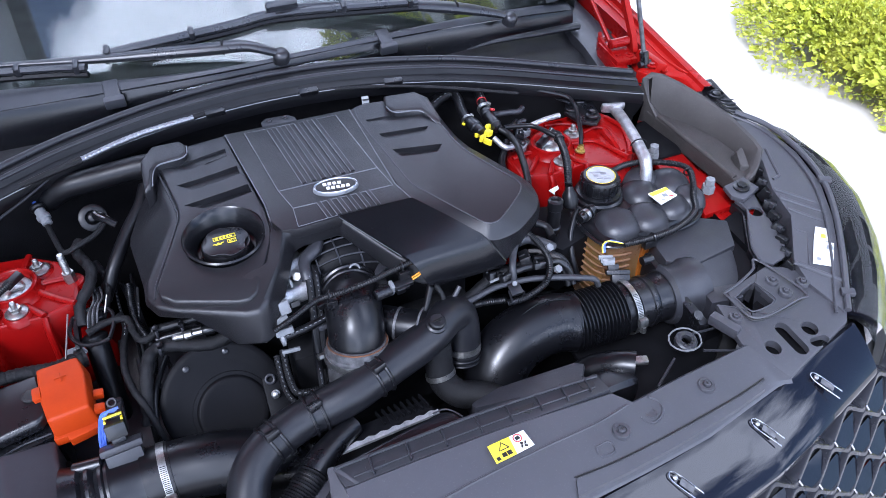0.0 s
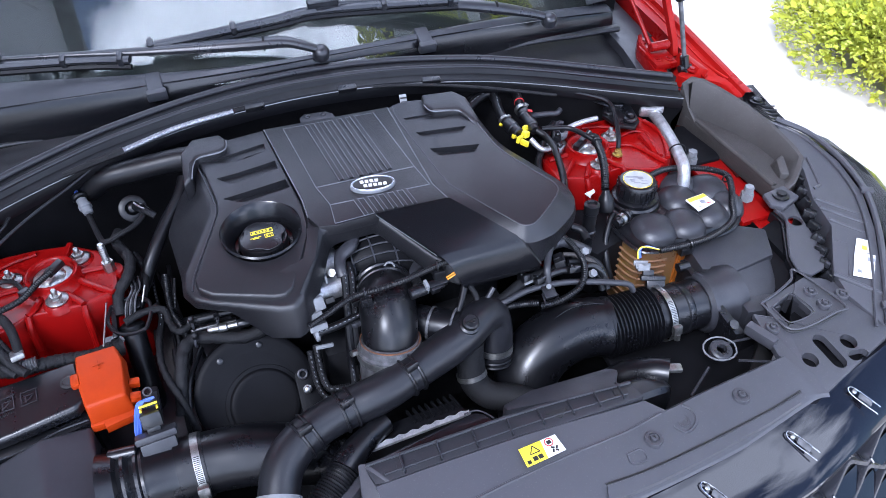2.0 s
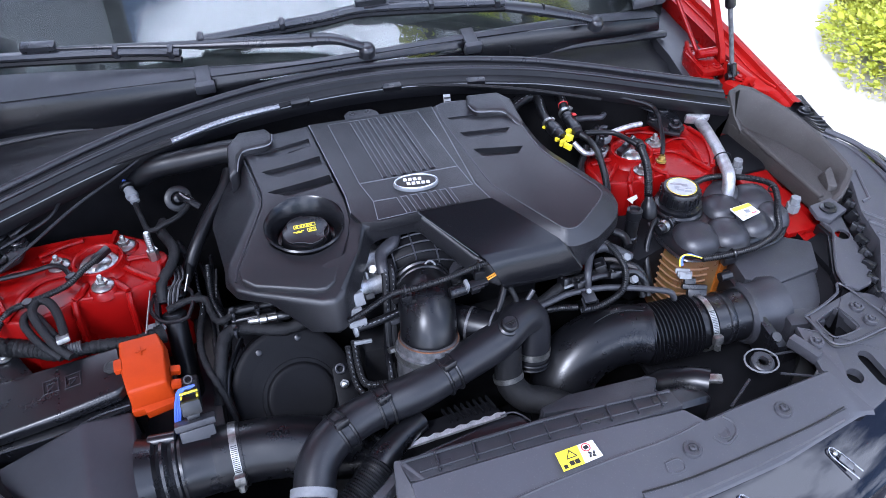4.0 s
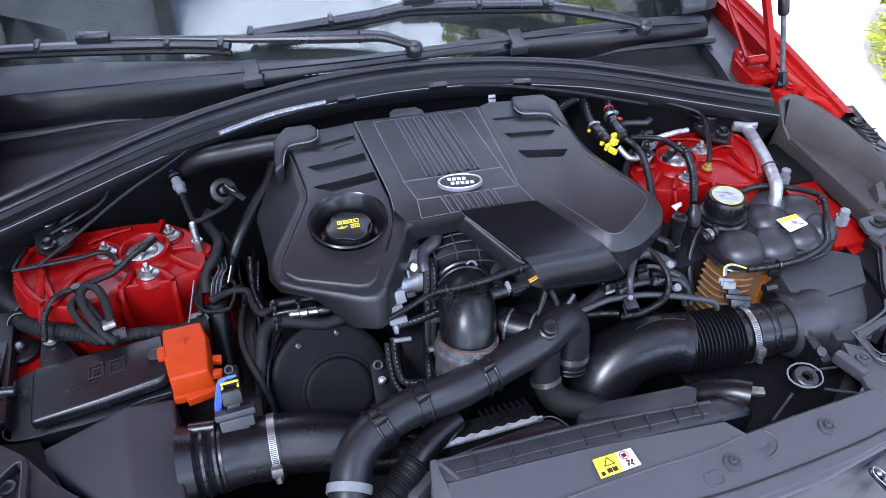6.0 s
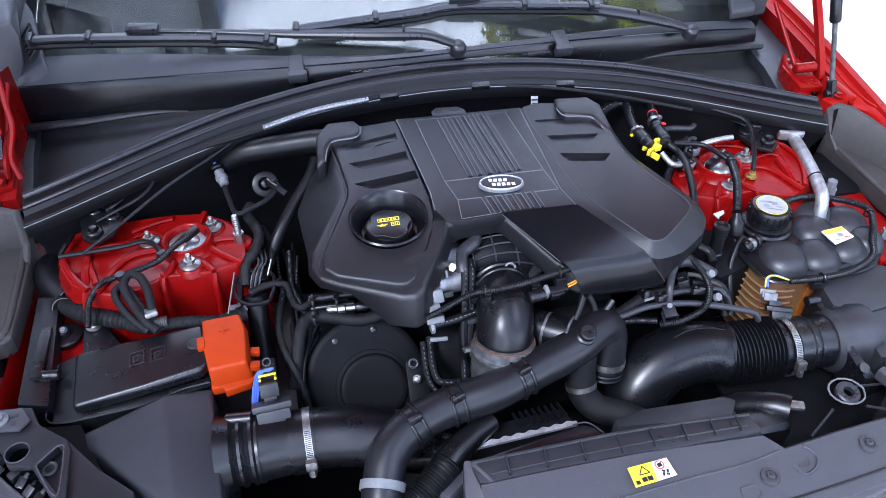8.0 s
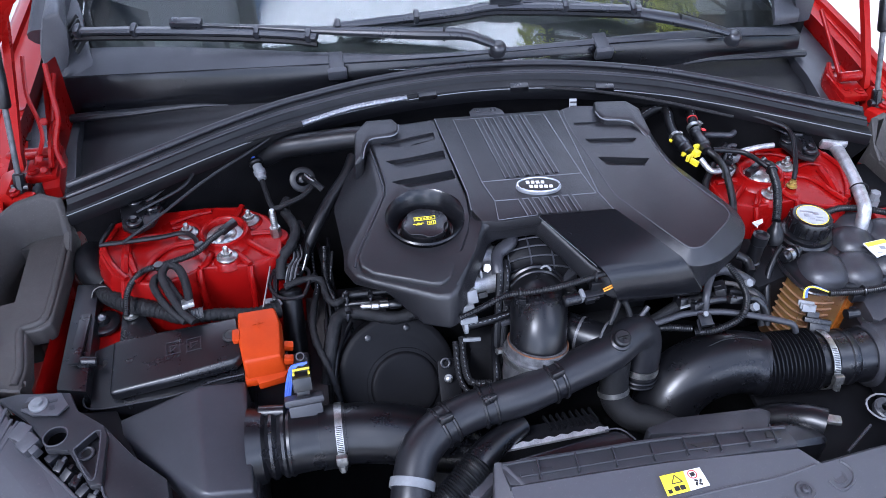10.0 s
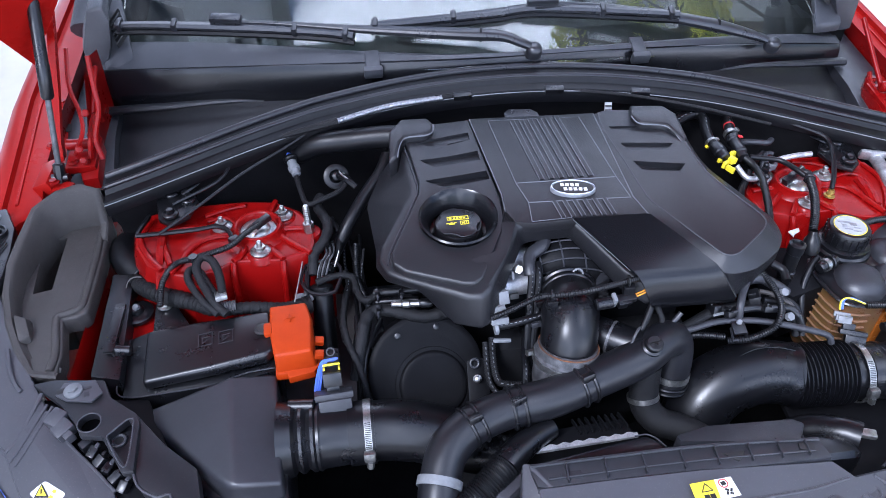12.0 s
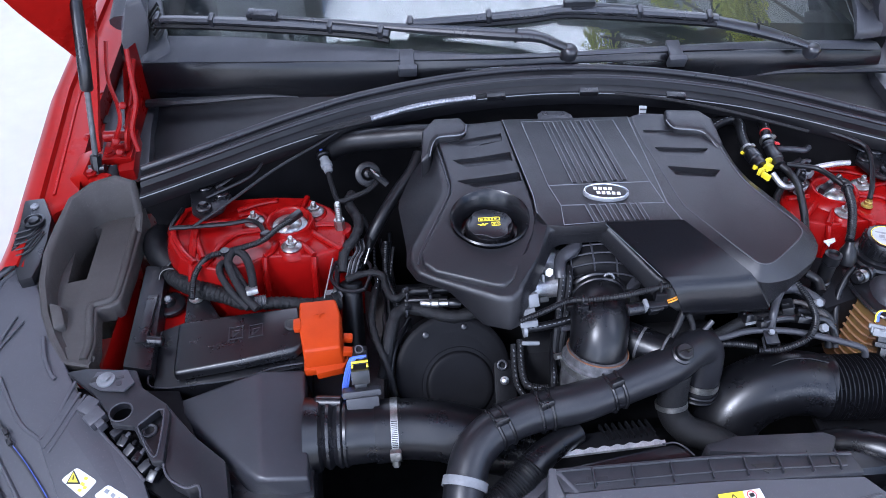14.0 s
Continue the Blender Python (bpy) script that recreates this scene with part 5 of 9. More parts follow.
# air filter box, left bank
ab = thing("air_filter_box", "grey-black plastic air filter housing with a folded lid", "air filter box", (-0.5, -0.32, 0.72), group="air filter housings")
part("lid", hull([(-0.481, -0.234, 0.894), (-0.418, -0.229, 0.885), (-0.405, -0.402, 0.871), (-0.468, -0.404, 0.880), (-0.612, -0.258, 0.862), (-0.563, -0.317, 0.858), (-0.520, -0.356, 0.856), (-0.492, -0.390, 0.858), (-0.612, -0.258, 0.80), (-0.418, -0.229, 0.80), (-0.405, -0.402, 0.80), (-0.492, -0.390, 0.80), (-0.55, -0.33, 0.80)], 0.012, 4, 8), FILTER_GREY, ab)
part("tub", prism([(-0.59, -0.27, 0.85), (-0.41, -0.24, 0.85), (-0.40, -0.41, 0.84), (-0.52, -0.42, 0.83)], 0.12, 0.006), PLASTIC, ab)
part("outlet", lathe((-0.415, -0.318, 0.845), (1, 0, 0), [(0, 0.055), (0.02, 0.050), (0.024, 0.043), (0.03, 0.048), (0.034, 0.048), (0.040, 0.042), (0.046, 0.047), (0.05, 0.047), (0.056, 0.041)], 32), PLASTIC, ab)

maf = thing("air_meter", "black air flow meter tube with a square sensor and plug", "air flow meter", (-0.34, -0.318, 0.80), group="air flow meters")
part("tube", lathe((-0.362, -0.318, 0.845), (1, 0, 0), [(0, 0.046), (0.004, 0.047), (0.008, 0.044), (0.045, 0.042), (0.047, 0.044), (0.055, 0.044)], 36), PLASTIC, maf)
def tilted(x, y, z, size, bevel=0.002):
    """A block on the sensor, which leans back and is turned a little."""
    return box((x, y, z), size, (-30, 0, 4), bevel)


part("sensor", join(tilted(-0.334, -0.288, 0.899, (0.054, 0.022, 0.010), 0.003), tilted(-0.333, -0.298, 0.886, (0.046, 0.020, 0.024), 0.003)), PLASTIC_GREY, maf)
part("plug_shell", join(tilted(-0.3345, -0.269, 0.914, (0.026, 0.030, 0.020)), tilted(-0.3345, -0.280, 0.905, (0.018, 0.012, 0.014))), PLASTIC, maf)
part("latch", join(tilted(-0.3345, -0.259, 0.9285, (0.024, 0.004, 0.003), 0.001), tilted(-0.324, -0.264, 0.926, (0.003, 0.010, 0.003), 0.0005), tilted(-0.345, -0.264, 0.926, (0.003, 0.010, 0.003), 0.0005), tilted(-0.3345, -0.272, 0.922, (0.004, 0.009, 0.003), 0.0005)), YELLOW_PLASTIC, maf, "yellow plug latch")
part("rear_tab", join(tilted(-0.336, -0.232, 0.905, (0.020, 0.052, 0.004), 0.0015), torus((-0.3365, -0.222, 0.912), (0, -0.5, 0.87), 0.0055, 0.0016, 16, 6)), PLASTIC_GREY, maf)
for k in range(3):
    part("wire", sweep([(-0.331 + 0.003 * k, -0.252, 0.928 + 0.002 * k), (-0.346 + 0.003 * k, -0.254, 0.931), (-0.354 + 0.003 * k, -0.262, 0.916), (-0.360 + 0.003 * k, -0.272, 0.893), (-0.362, -0.285, 0.868)], 0.0019, 6, 0.005), BLUE_WIRE, maf)
part("side_spigot", rod((-0.400, -0.287, 0.880), (-0.362, -0.292, 0.882), 0.010, n=14, bevel=0.002), PLASTIC, maf)


def hose_clamp(at, way, R, turn, parent_name_label):
    """Worm-drive clamp: strap with slots, housing and screw."""
    t = thing("hose_clamp", parent_name_label, "hose clamp", at, group="worm-drive hose clamps")
    part("strap", band(at, way, R, 0.010, 0.0014, 40), STEEL, t)
    a, b, w = frame_of(V(*way))
    aim = V(0, -0.97, 0.22)
    turn = math.degrees(math.atan2(aim.dot(b), aim.dot(a)))
    side = 1 if (a * -math.sin(radians(turn)) + b * math.cos(radians(turn))).z > 0 else -1
    o = a * math.cos(radians(turn)) + b * math.sin(radians(turn))
    tang = w.cross(o) * (-1 if w.cross(o).z > 0 else 1)
    for i in range(-7, 8):
        ang = radians(turn) + side * (i + 11) * 0.055
        q = a * math.cos(ang) + b * math.sin(ang)
        m = Matrix((q, w.cross(q), w)).transposed().to_4x4()
        bm = box((0, 0, 0), (0.0012, 0.0011, 0.008), bevel=0)
        bmesh.ops.transform(bm, matrix=Matrix.Translation(V(*at) + q * (R + 0.0014)) @ m, verts=bm.verts)
        part("slot", bm, INK_GAP, t)
    m = Matrix((o, tang, w)).transposed().to_4x4()
    bm = box((0, 0, 0), (0.010, 0.016, 0.016), bevel=0.003)
    bmesh.ops.transform(bm, matrix=Matrix.Translation(V(*at) + o * (R + 0.005)) @ m, verts=bm.verts)
    hs = part("housing", bm, STEEL, t)
    part("screw", hexa(V(*at) + o * (R + 0.006) + tang * 0.008, tang, 0.0055, 0.010), STEEL, hs)
    return t


hose_clamp((-0.291, -0.318, 0.845), (1, 0, 0), 0.0445, 200, "zinc worm-drive clamp on the fuse box side duct")

duct = thing("intake_duct", "smooth glossy black rubber intake duct", "intake duct", (-0.23, -0.32, 0.78), group="intake ducts")
part("duct", sweep([(-0.312, -0.318, 0.845), (-0.27, -0.318, 0.845), (-0.22, -0.325, 0.842), (-0.165, -0.338, 0.830), (-0.115, -0.335, 0.80), (-0.09, -0.31, 0.75)], lambda u, q: 0.0425, 32, 0.008), DUCT, duct)
part("cuff", band((-0.300, -0.318, 0.845), (1, 0, 0), 0.0425, 0.036, 0.0022, 40), DUCT, duct, "thick moulded cuff")

# foam bins and front brackets come in mirrored pairs
for s in (-1, 1):
    tray = thing("foam_bin", "grey moulded foam bin between wing and engine bay", "storage bin", (s * 0.78, -0.04, 0.86), group="foam bins")
    dx = 0.026 if s > 0 else 0.0
    ring = [(0.708, 0.122, 0.987, 0), (0.740, 0.128, 0.997, 0), (0.780, 0.118, 0.991, 0), (0.812, 0.089, 0.982, 0), (0.825, 0.036, 0.966, 0), (0.834, -0.014, 0.951, 0), (0.830, -0.063, 0.936, 0), (0.815, -0.116, 0.922, 0), (0.796, -0.156, 0.912, 0),
            (0.768, -0.200, 0.902, 0), (0.728, -0.208, 0.898, 0), (0.727, -0.165, 0.899, 1), (0.742, -0.098, 0.902, 1), (0.720, -0.096, 0.905, 1), (0.708, -0.086, 0.908, 1), (0.706, -0.015, 0.912, 1), (0.706, 0.085, 0.918, 1), (0.706, 0.110, 0.945, 1)]
    if s > 0:
        ring = [(0.719, 0.118, 0.984, 0), (0.740, 0.121, 0.992, 0), (0.761, 0.105, 0.990, 0), (0.782, 0.076, 0.982, 0), (0.809, 0.025, 0.968, 0), (0.829, -0.033, 0.952, 0), (0.834, -0.080, 0.942, 0), (0.834, -0.108, 0.937, 0), (0.831, -0.128, 0.933, 0), (0.811, -0.148, 0.922, 0), (0.791, -0.162, 0.910, 0), (0.769, -0.168, 0.900, 0), (0.749, -0.163, 0.9, 1), (0.744, -0.08, 0.905, 1), (0.739, 0.0, 0.91, 1), (0.730, 0.085, 0.918, 1), (0.728, 0.108, 0.945, 1)]
    lip, lean = (0.0, 0.020) if s < 0 else (0.0255, 0.030)
    def floor_z(y):
        return 0.911 + 0.06 * y
    plan = [(s * (x + dx), y) for x, y, z, bay in ring]
    floor_pts = [(x, y, floor_z(y)) for x, y in plan]
    base = part("bin_floor", prism(floor_pts, 0.034, 0.005, 3), FOAM, tray, "sloping floor and bay-side sill")
    if s < 0:
        hole = [(s * x, y, floor_z(y) + 0.02) for x, y in ((0.774, 0.084), (0.797, 0.084), (0.806, 0.03), (0.800, -0.040), (0.772, -0.034))]
        well = part("floor_well", prism([(s * x, y, floor_z(y) - 0.030) for x, y in ((0.765, 0.095), (0.806, 0.095), (0.813, 0.03), (0.808, -0.050), (0.764, -0.044))], 0.10, 0.002), FOAM, tray, "deep well below the opening in the floor")
        carve(base, [prism(hole, 0.09, 0.0)])
        carve(well, [prism(hole, 0.13, 0.0)])
    part("sill_ridge", sweep([(s * (x + dx), y, floor_z(y) - 0.0005) for x, y in (((0.738, 0.088), (0.744, 0.0), (0.750, -0.08), (0.754, -0.150)) if s > 0 else ((0.719, 0.090), (0.717, 0.03), (0.717, -0.05), (0.719, -0.076), (0.732, -0.086), (0.750, -0.092), (0.748, -0.115), (0.737, -0.165), (0.738, -0.196)))], 0.0062, 10, 0.008), FOAM, tray)
    path = [V(s * (0.7055 + dx + lip), 0.070, 0.918), V(s * (0.705 + dx + lip), 0.096, 0.934)] + [V(s * (x + dx), y, z) for x, y, z, bay in ring if not bay]
    rings = []
    for k, p in enumerate(path):
        a, b = path[max(0, k - 1)], path[min(len(path) - 1, k + 1)]
        t = V(b.x - a.x, b.y - a.y, 0).normalized()
        n = V(t.y, -t.x, 0) * s * -1
        n = n if n.dot(V(s * (0.766 + dx) - p.x, -0.02 - p.y, 0)) > 0 else n * -1
        low = floor_z(p.y) - 0.03
        rings.append([V(p.x, p.y, low), V(p.x, p.y, p.z - 0.003), p + n * 0.003, p + n * 0.010 - V(0, 0, 0.001), p + n * 0.014 - V(0, 0, 0.006), V(p.x + n.x * lean, p.y + n.y * lean, floor_z(p.y) - 0.002), V(p.x + n.x * lean, p.y + n.y * lean, low)])
    bm = loft(rings)
    bmesh.ops.recalc_face_normals(bm, faces=bm.faces)
    part("bin_wall", bm, FOAM, tray, "rounded outer wall of the bin", sharp=42)
    part("end_step", hull([(s * (0.786 + dx), -0.108, 0.925), (s * (0.806 + dx), -0.100, 0.928), (s * (0.776 + dx), -0.135, 0.915), (s * (0.79 + dx), -0.145, 0.915), (s * (0.786 + dx), -0.09, 0.89), (s * (0.81 + dx), -0.095, 0.89), (s * (0.776 + dx), -0.14, 0.89), (s * (0.796 + dx), -0.14, 0.89)], 0.004), FOAM, tray)

# left front bracket with its bolted plate
fb = thing("lamp_bracket", "black plastic headlamp bracket with drilled holes", "bracket", (-0.63, -0.32, 0.85))
plate = part("plate", prism([(-0.753, -0.221, 0.905), (-0.723, -0.217, 0.905), (-0.654, -0.226, 0.905), (-0.639, -0.258, 0.905), (-0.599, -0.290, 0.905), (-0.592, -0.306, 0.905), (-0.587, -0.381, 0.905), (-0.602, -0.381, 0.905), (-0.638, -0.323, 0.905), (-0.668, -0.317, 0.905), (-0.675, -0.301, 0.905), (-0.706, -0.262, 0.905)], 0.012, 0.003), BRACKET, fb)
carve(plate, [lathe((-0.659, -0.298, 0.87), (0, 0, 1), [(0, 0.0140), (0.06, 0.0140)], 28), prism([(-0.608, -0.299, 0.93), (-0.601, -0.310, 0.93), (-0.598, -0.372, 0.93), (-0.628, -0.330, 0.93), (-0.630, -0.322, 0.93)], 0.08, 0)])
part("hole_rim", torus((-0.659, -0.298, 0.9048), (0, 0, 1), 0.0152, 0.0012, 28, 6), PANEL_GREY, fb)
part("window_rim", sweep([(-0.6305, -0.321, 0.905), (-0.628, -0.331, 0.905), (-0.599, -0.3735, 0.905), (-0.5995, -0.31, 0.905), (-0.607, -0.298, 0.905), (-0.6305, -0.321, 0.905)], 0.0013, 6, 0.004), PANEL_GREY, fb, "pale edge of the window")
part("boss_plate", prism([(-0.610, -0.294, 0.888), (-0.595, -0.306, 0.888), (-0.594, -0.378, 0.888), (-0.632, -0.335, 0.888), (-0.634, -0.318, 0.888)], 0.006, 0.001), BRACKET, fb)
part("ring_boss", torus((-0.620, -0.321, 0.890), (0, 0, 1), 0.0085, 0.0022, 24, 8), PANEL_GREY, fb)
part("bore", lathe((-0.620, -0.321, 0.8885), (0, 0, 1), [(0, 0.0075), (0.001, 0.0075)], 20), INK_GAP, fb)
part("arm", prism([(-0.603, -0.284, 0.899), (-0.560, -0.333, 0.890), (-0.515, -0.370, 0.880), (-0.500, -0.440, 0.880), (-0.533, -0.440, 0.888), (-0.541, -0.410, 0.890), (-0.556, -0.413, 0.892), (-0.577, -0.401, 0.894), (-0.585, -0.390, 0.896), (-0.596, -0.372, 0.898)], 0.030, 0.004), BRACKET, fb, "sloping arm of the bracket")
# highlight along the arm's lower edge, painted with a paler rod
part("arm_edge", sweep([(-0.589, -0.380, 0.898), (-0.585, -0.391, 0.8965), (-0.577, -0.402, 0.8945), (-0.556, -0.414, 0.8925), (-0.541, -0.411, 0.8905), (-0.534, -0.438, 0.8885)], 0.0017, 6, 0.006), PANEL_GREY, fb)
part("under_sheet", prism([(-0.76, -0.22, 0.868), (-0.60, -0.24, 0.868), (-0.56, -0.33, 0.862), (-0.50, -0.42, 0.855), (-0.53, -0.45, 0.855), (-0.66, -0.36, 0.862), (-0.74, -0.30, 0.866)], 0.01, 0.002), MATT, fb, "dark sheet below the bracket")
foot = part("foot_plate", prism([(-0.712, -0.251, 0.911), (-0.706, -0.230, 0.911), (-0.664, -0.229, 0.911), (-0.649, -0.253, 0.911), (-0.661, -0.267, 0.911), (-0.695, -0.262, 0.911)], 0.004, 0.001), PANEL_GREY, fb, "grey foot plate with a slotted hole")
part("slot", prism([(-0.712, -0.242, 0.9115), (-0.702, -0.238, 0.9115), (-0.700, -0.247, 0.9115), (-0.710, -0.250, 0.9115)], 0.002, 0.0005), INK_GAP, foot)
part("moulded_mark", box((-0.672, -0.243, 0.9114), (0.013, 0.004, 0.0008), (0, 0, 12), 0), PLASTIC_GREY, foot)
part("moulded_mark", box((-0.670, -0.254, 0.9114), (0.007, 0.007, 0.0008), (0, 0, 12), 0), PLASTIC_GREY, foot)
part("washer", lathe((-0.689, -0.247, 0.911), (0, 0, 1), [(0, 0.0125), (0.002, 0.0125), (0.003, 0.010)], 24), DULL, fb)
bolt("bolt", (-0.689, -0.247, 0.913), 0.0075, 0.007, fb, PALE)

# ---------------------------------------------------------------- right side
def printed_h(pts, r, where):
    """Pale printed dashes along the top of a hose."""
    ln = spline(pts, 0.003)
    out = []
    for k in range(where[0], min(where[1], len(ln) - 2), 4):
        w = (ln[k + 1] - ln[k]).normalized()
        out.append(box(ln[k] + V(0, -0.3 * r, 0.93 * r), (0.005, 0.0018, 0.0010), (-20, 0, math.degrees(math.atan2(w.y, w.x))), 0))
    return join(*out)


tank = thing("coolant_tank", "translucent coolant expansion tank with a lobed black top and amber coolant", "expansion tank", (0.57, -0.13, 0.74))
low = [(0.470, -0.085), (0.455, -0.150), (0.468, -0.205), (0.545, -0.214), (0.640, -0.205), (0.695, -0.150), (0.690, -0.085), (0.600, -0.058)]
body_t = part("vessel", soften(loft([[V(x, y, z) for x, y in low] for z in (0.74, 0.80, 0.885, 0.894)]), 0.012, 3, 40), TANK, tank, "milky ribbed tank body")
fill = [(0.535, -0.150), (0.535, -0.2165), (0.600, -0.2125), (0.642, -0.208), (0.697, -0.152), (0.66, -0.12)]
part("coolant", soften(loft([[V(x, y, z) for x, y in fill] for z in (0.742, 0.880)]), 0.008, 3, 40), COOLANT, tank, "amber coolant behind the tank wall")
for k in range(8):
    z = 0.768 + 0.0145 * k
    part("rib", sweep([(0.466, -0.100, z + 0.004), (0.4525, -0.150, z + 0.001), (0.463, -0.198, z - 0.002), (0.492, -0.2125, z - 0.004), (0.515, -0.2135, z - 0.006)], 0.0022, 8, 0.010, flat=0.8), TANK_RIB, tank)
top_t = part("top_shell", soften(loft([[V(0.575 + (x - 0.575) * k, -0.135 + (y + 0.135) * k, z) for x, y in low] for k, z in ((1.03, 0.884), (1.045, 0.888), (1.03, 0.894), (0.96, 0.900))]), 0.003, 2, 35), PLASTIC, tank, "black moulded tank top")


def dome(cx, cy, rx, ry, z, h, turn=0.0):
    rings = []
    for k in range(6):
        a = k / 5 * math.pi / 2
        rr, zz = math.cos(a), math.sin(a)
        ring = []
        for p in squircle(0, 0, rx * max(rr, 0.05) ** 0.7, ry * max(rr, 0.05) ** 0.7, 0, 20, 2.4):
            q = Matrix.Rotation(radians(turn), 3, "Z") @ p
            ring.append(V(cx + q.x, cy + q.y, z + h * zz))
        rings.append(ring)
    return loft(rings)


for cx, cy, rx, ry in ((0.508, -0.172, 0.036, 0.037), (0.565, -0.180, 0.033, 0.036), (0.622, -0.172, 0.031, 0.034), (0.594, -0.118, 0.033, 0.034), (0.618, -0.080, 0.033, 0.030), (0.662, -0.112, 0.033, 0.038), (0.667, -0.162, 0.026, 0.030)):
    part("lobe", dome(cx, cy, rx * 1.12, ry * 1.12, 0.892, 0.027, -14), PLASTIC_GREY, tank)
neck = part("neck", lathe((0.518, -0.092, 0.895), (0, 0, 1), [(0, 0.046), (0.012, 0.045), (0.015, 0.041), (0.022, 0.041), (0.024, 0.034)], 36), PLASTIC, tank)
cap2 = part("cap", lathe((0.518, -0.092, 0.920), (0, 0, 1), [(0, 0.033), (0.003, 0.0345), (0.024, 0.0335), (0.028, 0.031), (0.029, 0.028), (0.0283, 0.0)], 40, cap=False), PLASTIC, tank, "ribbed black pressure cap with a printed top")
for i in range(20):
    t = 2 * math.pi * i / 20
    part("grip_rib", box((0.518 + 0.0345 * math.cos(t), -0.092 + 0.0345 * math.sin(t), 0.933), (0.003, 0.004, 0.020), (0, 0, math.degrees(t)), 0.001), PLASTIC, cap2)
part("print_ring", torus((0.518, -0.092, 0.9485), (0, 0, 1), 0.0255, 0.0008, 40, 6), YELLOW, cap2)
part("print_disc", lathe((0.518, -0.092, 0.9482), (0, 0, 1), [(0, 0.0245), (0.0008, 0.0245)], 40), PRINT, cap2)
for x, y, w, h in ((-0.006, 0.010, 0.020, 0.004), (-0.010, 0.001, 0.008, 0.008), (0.006, 0.002, 0.010, 0.007), (-0.007, -0.008, 0.012, 0.002), (0.008, -0.008, 0.010, 0.002), (0.004, -0.015, 0.012, 0.003)):
    part("print_mark", box((0.518 + x, -0.092 + y, 0.9492), (w, h, 0.0006), (0, 0, -20), 0), GREY_BADGE, cap2)
lab = part("warning_label", prism([(0.582, -0.150), (0.621, -0.146), (0.626, -0.174), (0.586, -0.184)], 0.003, 0.0005, z=0.9275), PAPER, tank, "white and yellow warning label")
part("label_band", prism([(0.583, -0.1515), (0.6205, -0.1475), (0.622, -0.1555), (0.584, -0.1605)], 0.001, 0, z=0.9281), YELLOW, lab)
part("label_mark", box((0.606, -0.166, 0.9279), (0.009, 0.008, 0.0006), (0, 0, -6), 0), GREY_BADGE, lab)
part("label_mark", box((0.615, -0.172, 0.9279), (0.009, 0.002, 0.0006), (0, 0, -6), 0), INK_RED, lab)
part("label_mark", box((0.595, -0.176, 0.9279), (0.008, 0.002, 0.0006), (0, 0, -6), 0), GREY_BADGE, lab)
part("spout", join(rod((0.480, -0.135, 0.918), (0.445, -0.150, 0.915), 0.009, n=14, bevel=0.002), torus((0.468, -0.140, 0.917), (-0.9, -0.35, 0), 0.0105, 0.0025, 16, 6)), PLASTIC, tank)
part("clamp", band((0.458, -0.1445, 0.916), (-0.9, -0.38, 0), 0.0095, 0.008, 0.0015, 18), STEEL, tank)
part("seam_flange", sweep([(0.455, -0.10, 0.896), (0.448, -0.155, 0.896), (0.466, -0.214, 0.896), (0.545, -0.224, 0.896), (0.645, -0.214, 0.896), (0.706, -0.150, 0.896)], 0.004, 6, 0.01, flat=0.6), PLASTIC, tank)

skirt = thing("tower_shield", "dark plastic shield below the tower edge", "shield", (0.42, -0.12, 0.80))
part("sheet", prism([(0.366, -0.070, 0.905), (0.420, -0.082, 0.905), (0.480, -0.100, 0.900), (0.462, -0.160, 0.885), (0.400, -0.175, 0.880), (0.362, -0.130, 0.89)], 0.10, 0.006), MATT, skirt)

# level sensor post with hose down the tank
post = thing("breather_valve", "black cylindrical valve standing beside the coolant tank", "valve", (0.395, -0.15, 0.86))
part("barrel", lathe((0.391, -0.148, 0.860), (0.02, 0.02, 1), [(0, 0.011), (0.045, 0.0115), (0.047, 0.0135), (0.056, 0.0135), (0.058, 0.0112), (0.092, 0.0112), (0.094, 0.0128), (0.110, 0.0128), (0.112, 0.0085), (0.108, 0.007)], 20), PLASTIC, post)
part("hose", sweep([(0.455, -0.124, 0.915), (0.443, -0.134, 0.905), (0.427, -0.153, 0.885), (0.418, -0.179, 0.860), (0.423, -0.200, 0.820)], 0.0056, 10, 0.01), RUBBER, post)

# conduit round the tank
con = thing("sensor_conduit", "black corrugated conduit looping round the coolant tank", "conduit", (0.6, -0.1, 0.9))
part("conduit", conduit([(0.556, -0.075, 0.935), (0.585, -0.070, 0.936), (0.618, -0.074, 0.935), (0.665, -0.094, 0.933), (0.690, -0.118, 0.930), (0.678, -0.150, 0.928), (0.654, -0.185, 0.925), (0.634, -0.216, 0.918), (0.585, -0.234, 0.912), (0.53, -0.236, 0.91), (0.480, -0.232, 0.91)], 0.0058), RUBBER, con)
part("tie", torus((0.684, -0.128, 0.930), (0.3, 1, 0), 0.0075, 0.0016, 16, 6), PLASTIC, con)
part("tie", torus((0.535, -0.236, 0.91), (1, 0, 0), 0.0075, 0.0018, 16, 6), PLASTIC, con)
part("saddle", box((0.530, -0.236, 0.898), (0.024, 0.012, 0.016), bevel=0.003), PLASTIC, con)
for x, y, z in ((0.676, -0.036, 0.916), (0.716, -0.155, 0.905)):
    nb = thing("capped_bolt", "hex bolt under a grey plastic cap", "bolt", (x, y, z - 0.01), group="capped bolts")
    part("head", hexa((x, y, z - 0.012), (0, 0, 1), 0.012, 0.015), PALE, nb)
    part("tip", hexa((x, y, z + 0.004), (0, 0, 1), 0.0088, 0.013), PALE, nb)

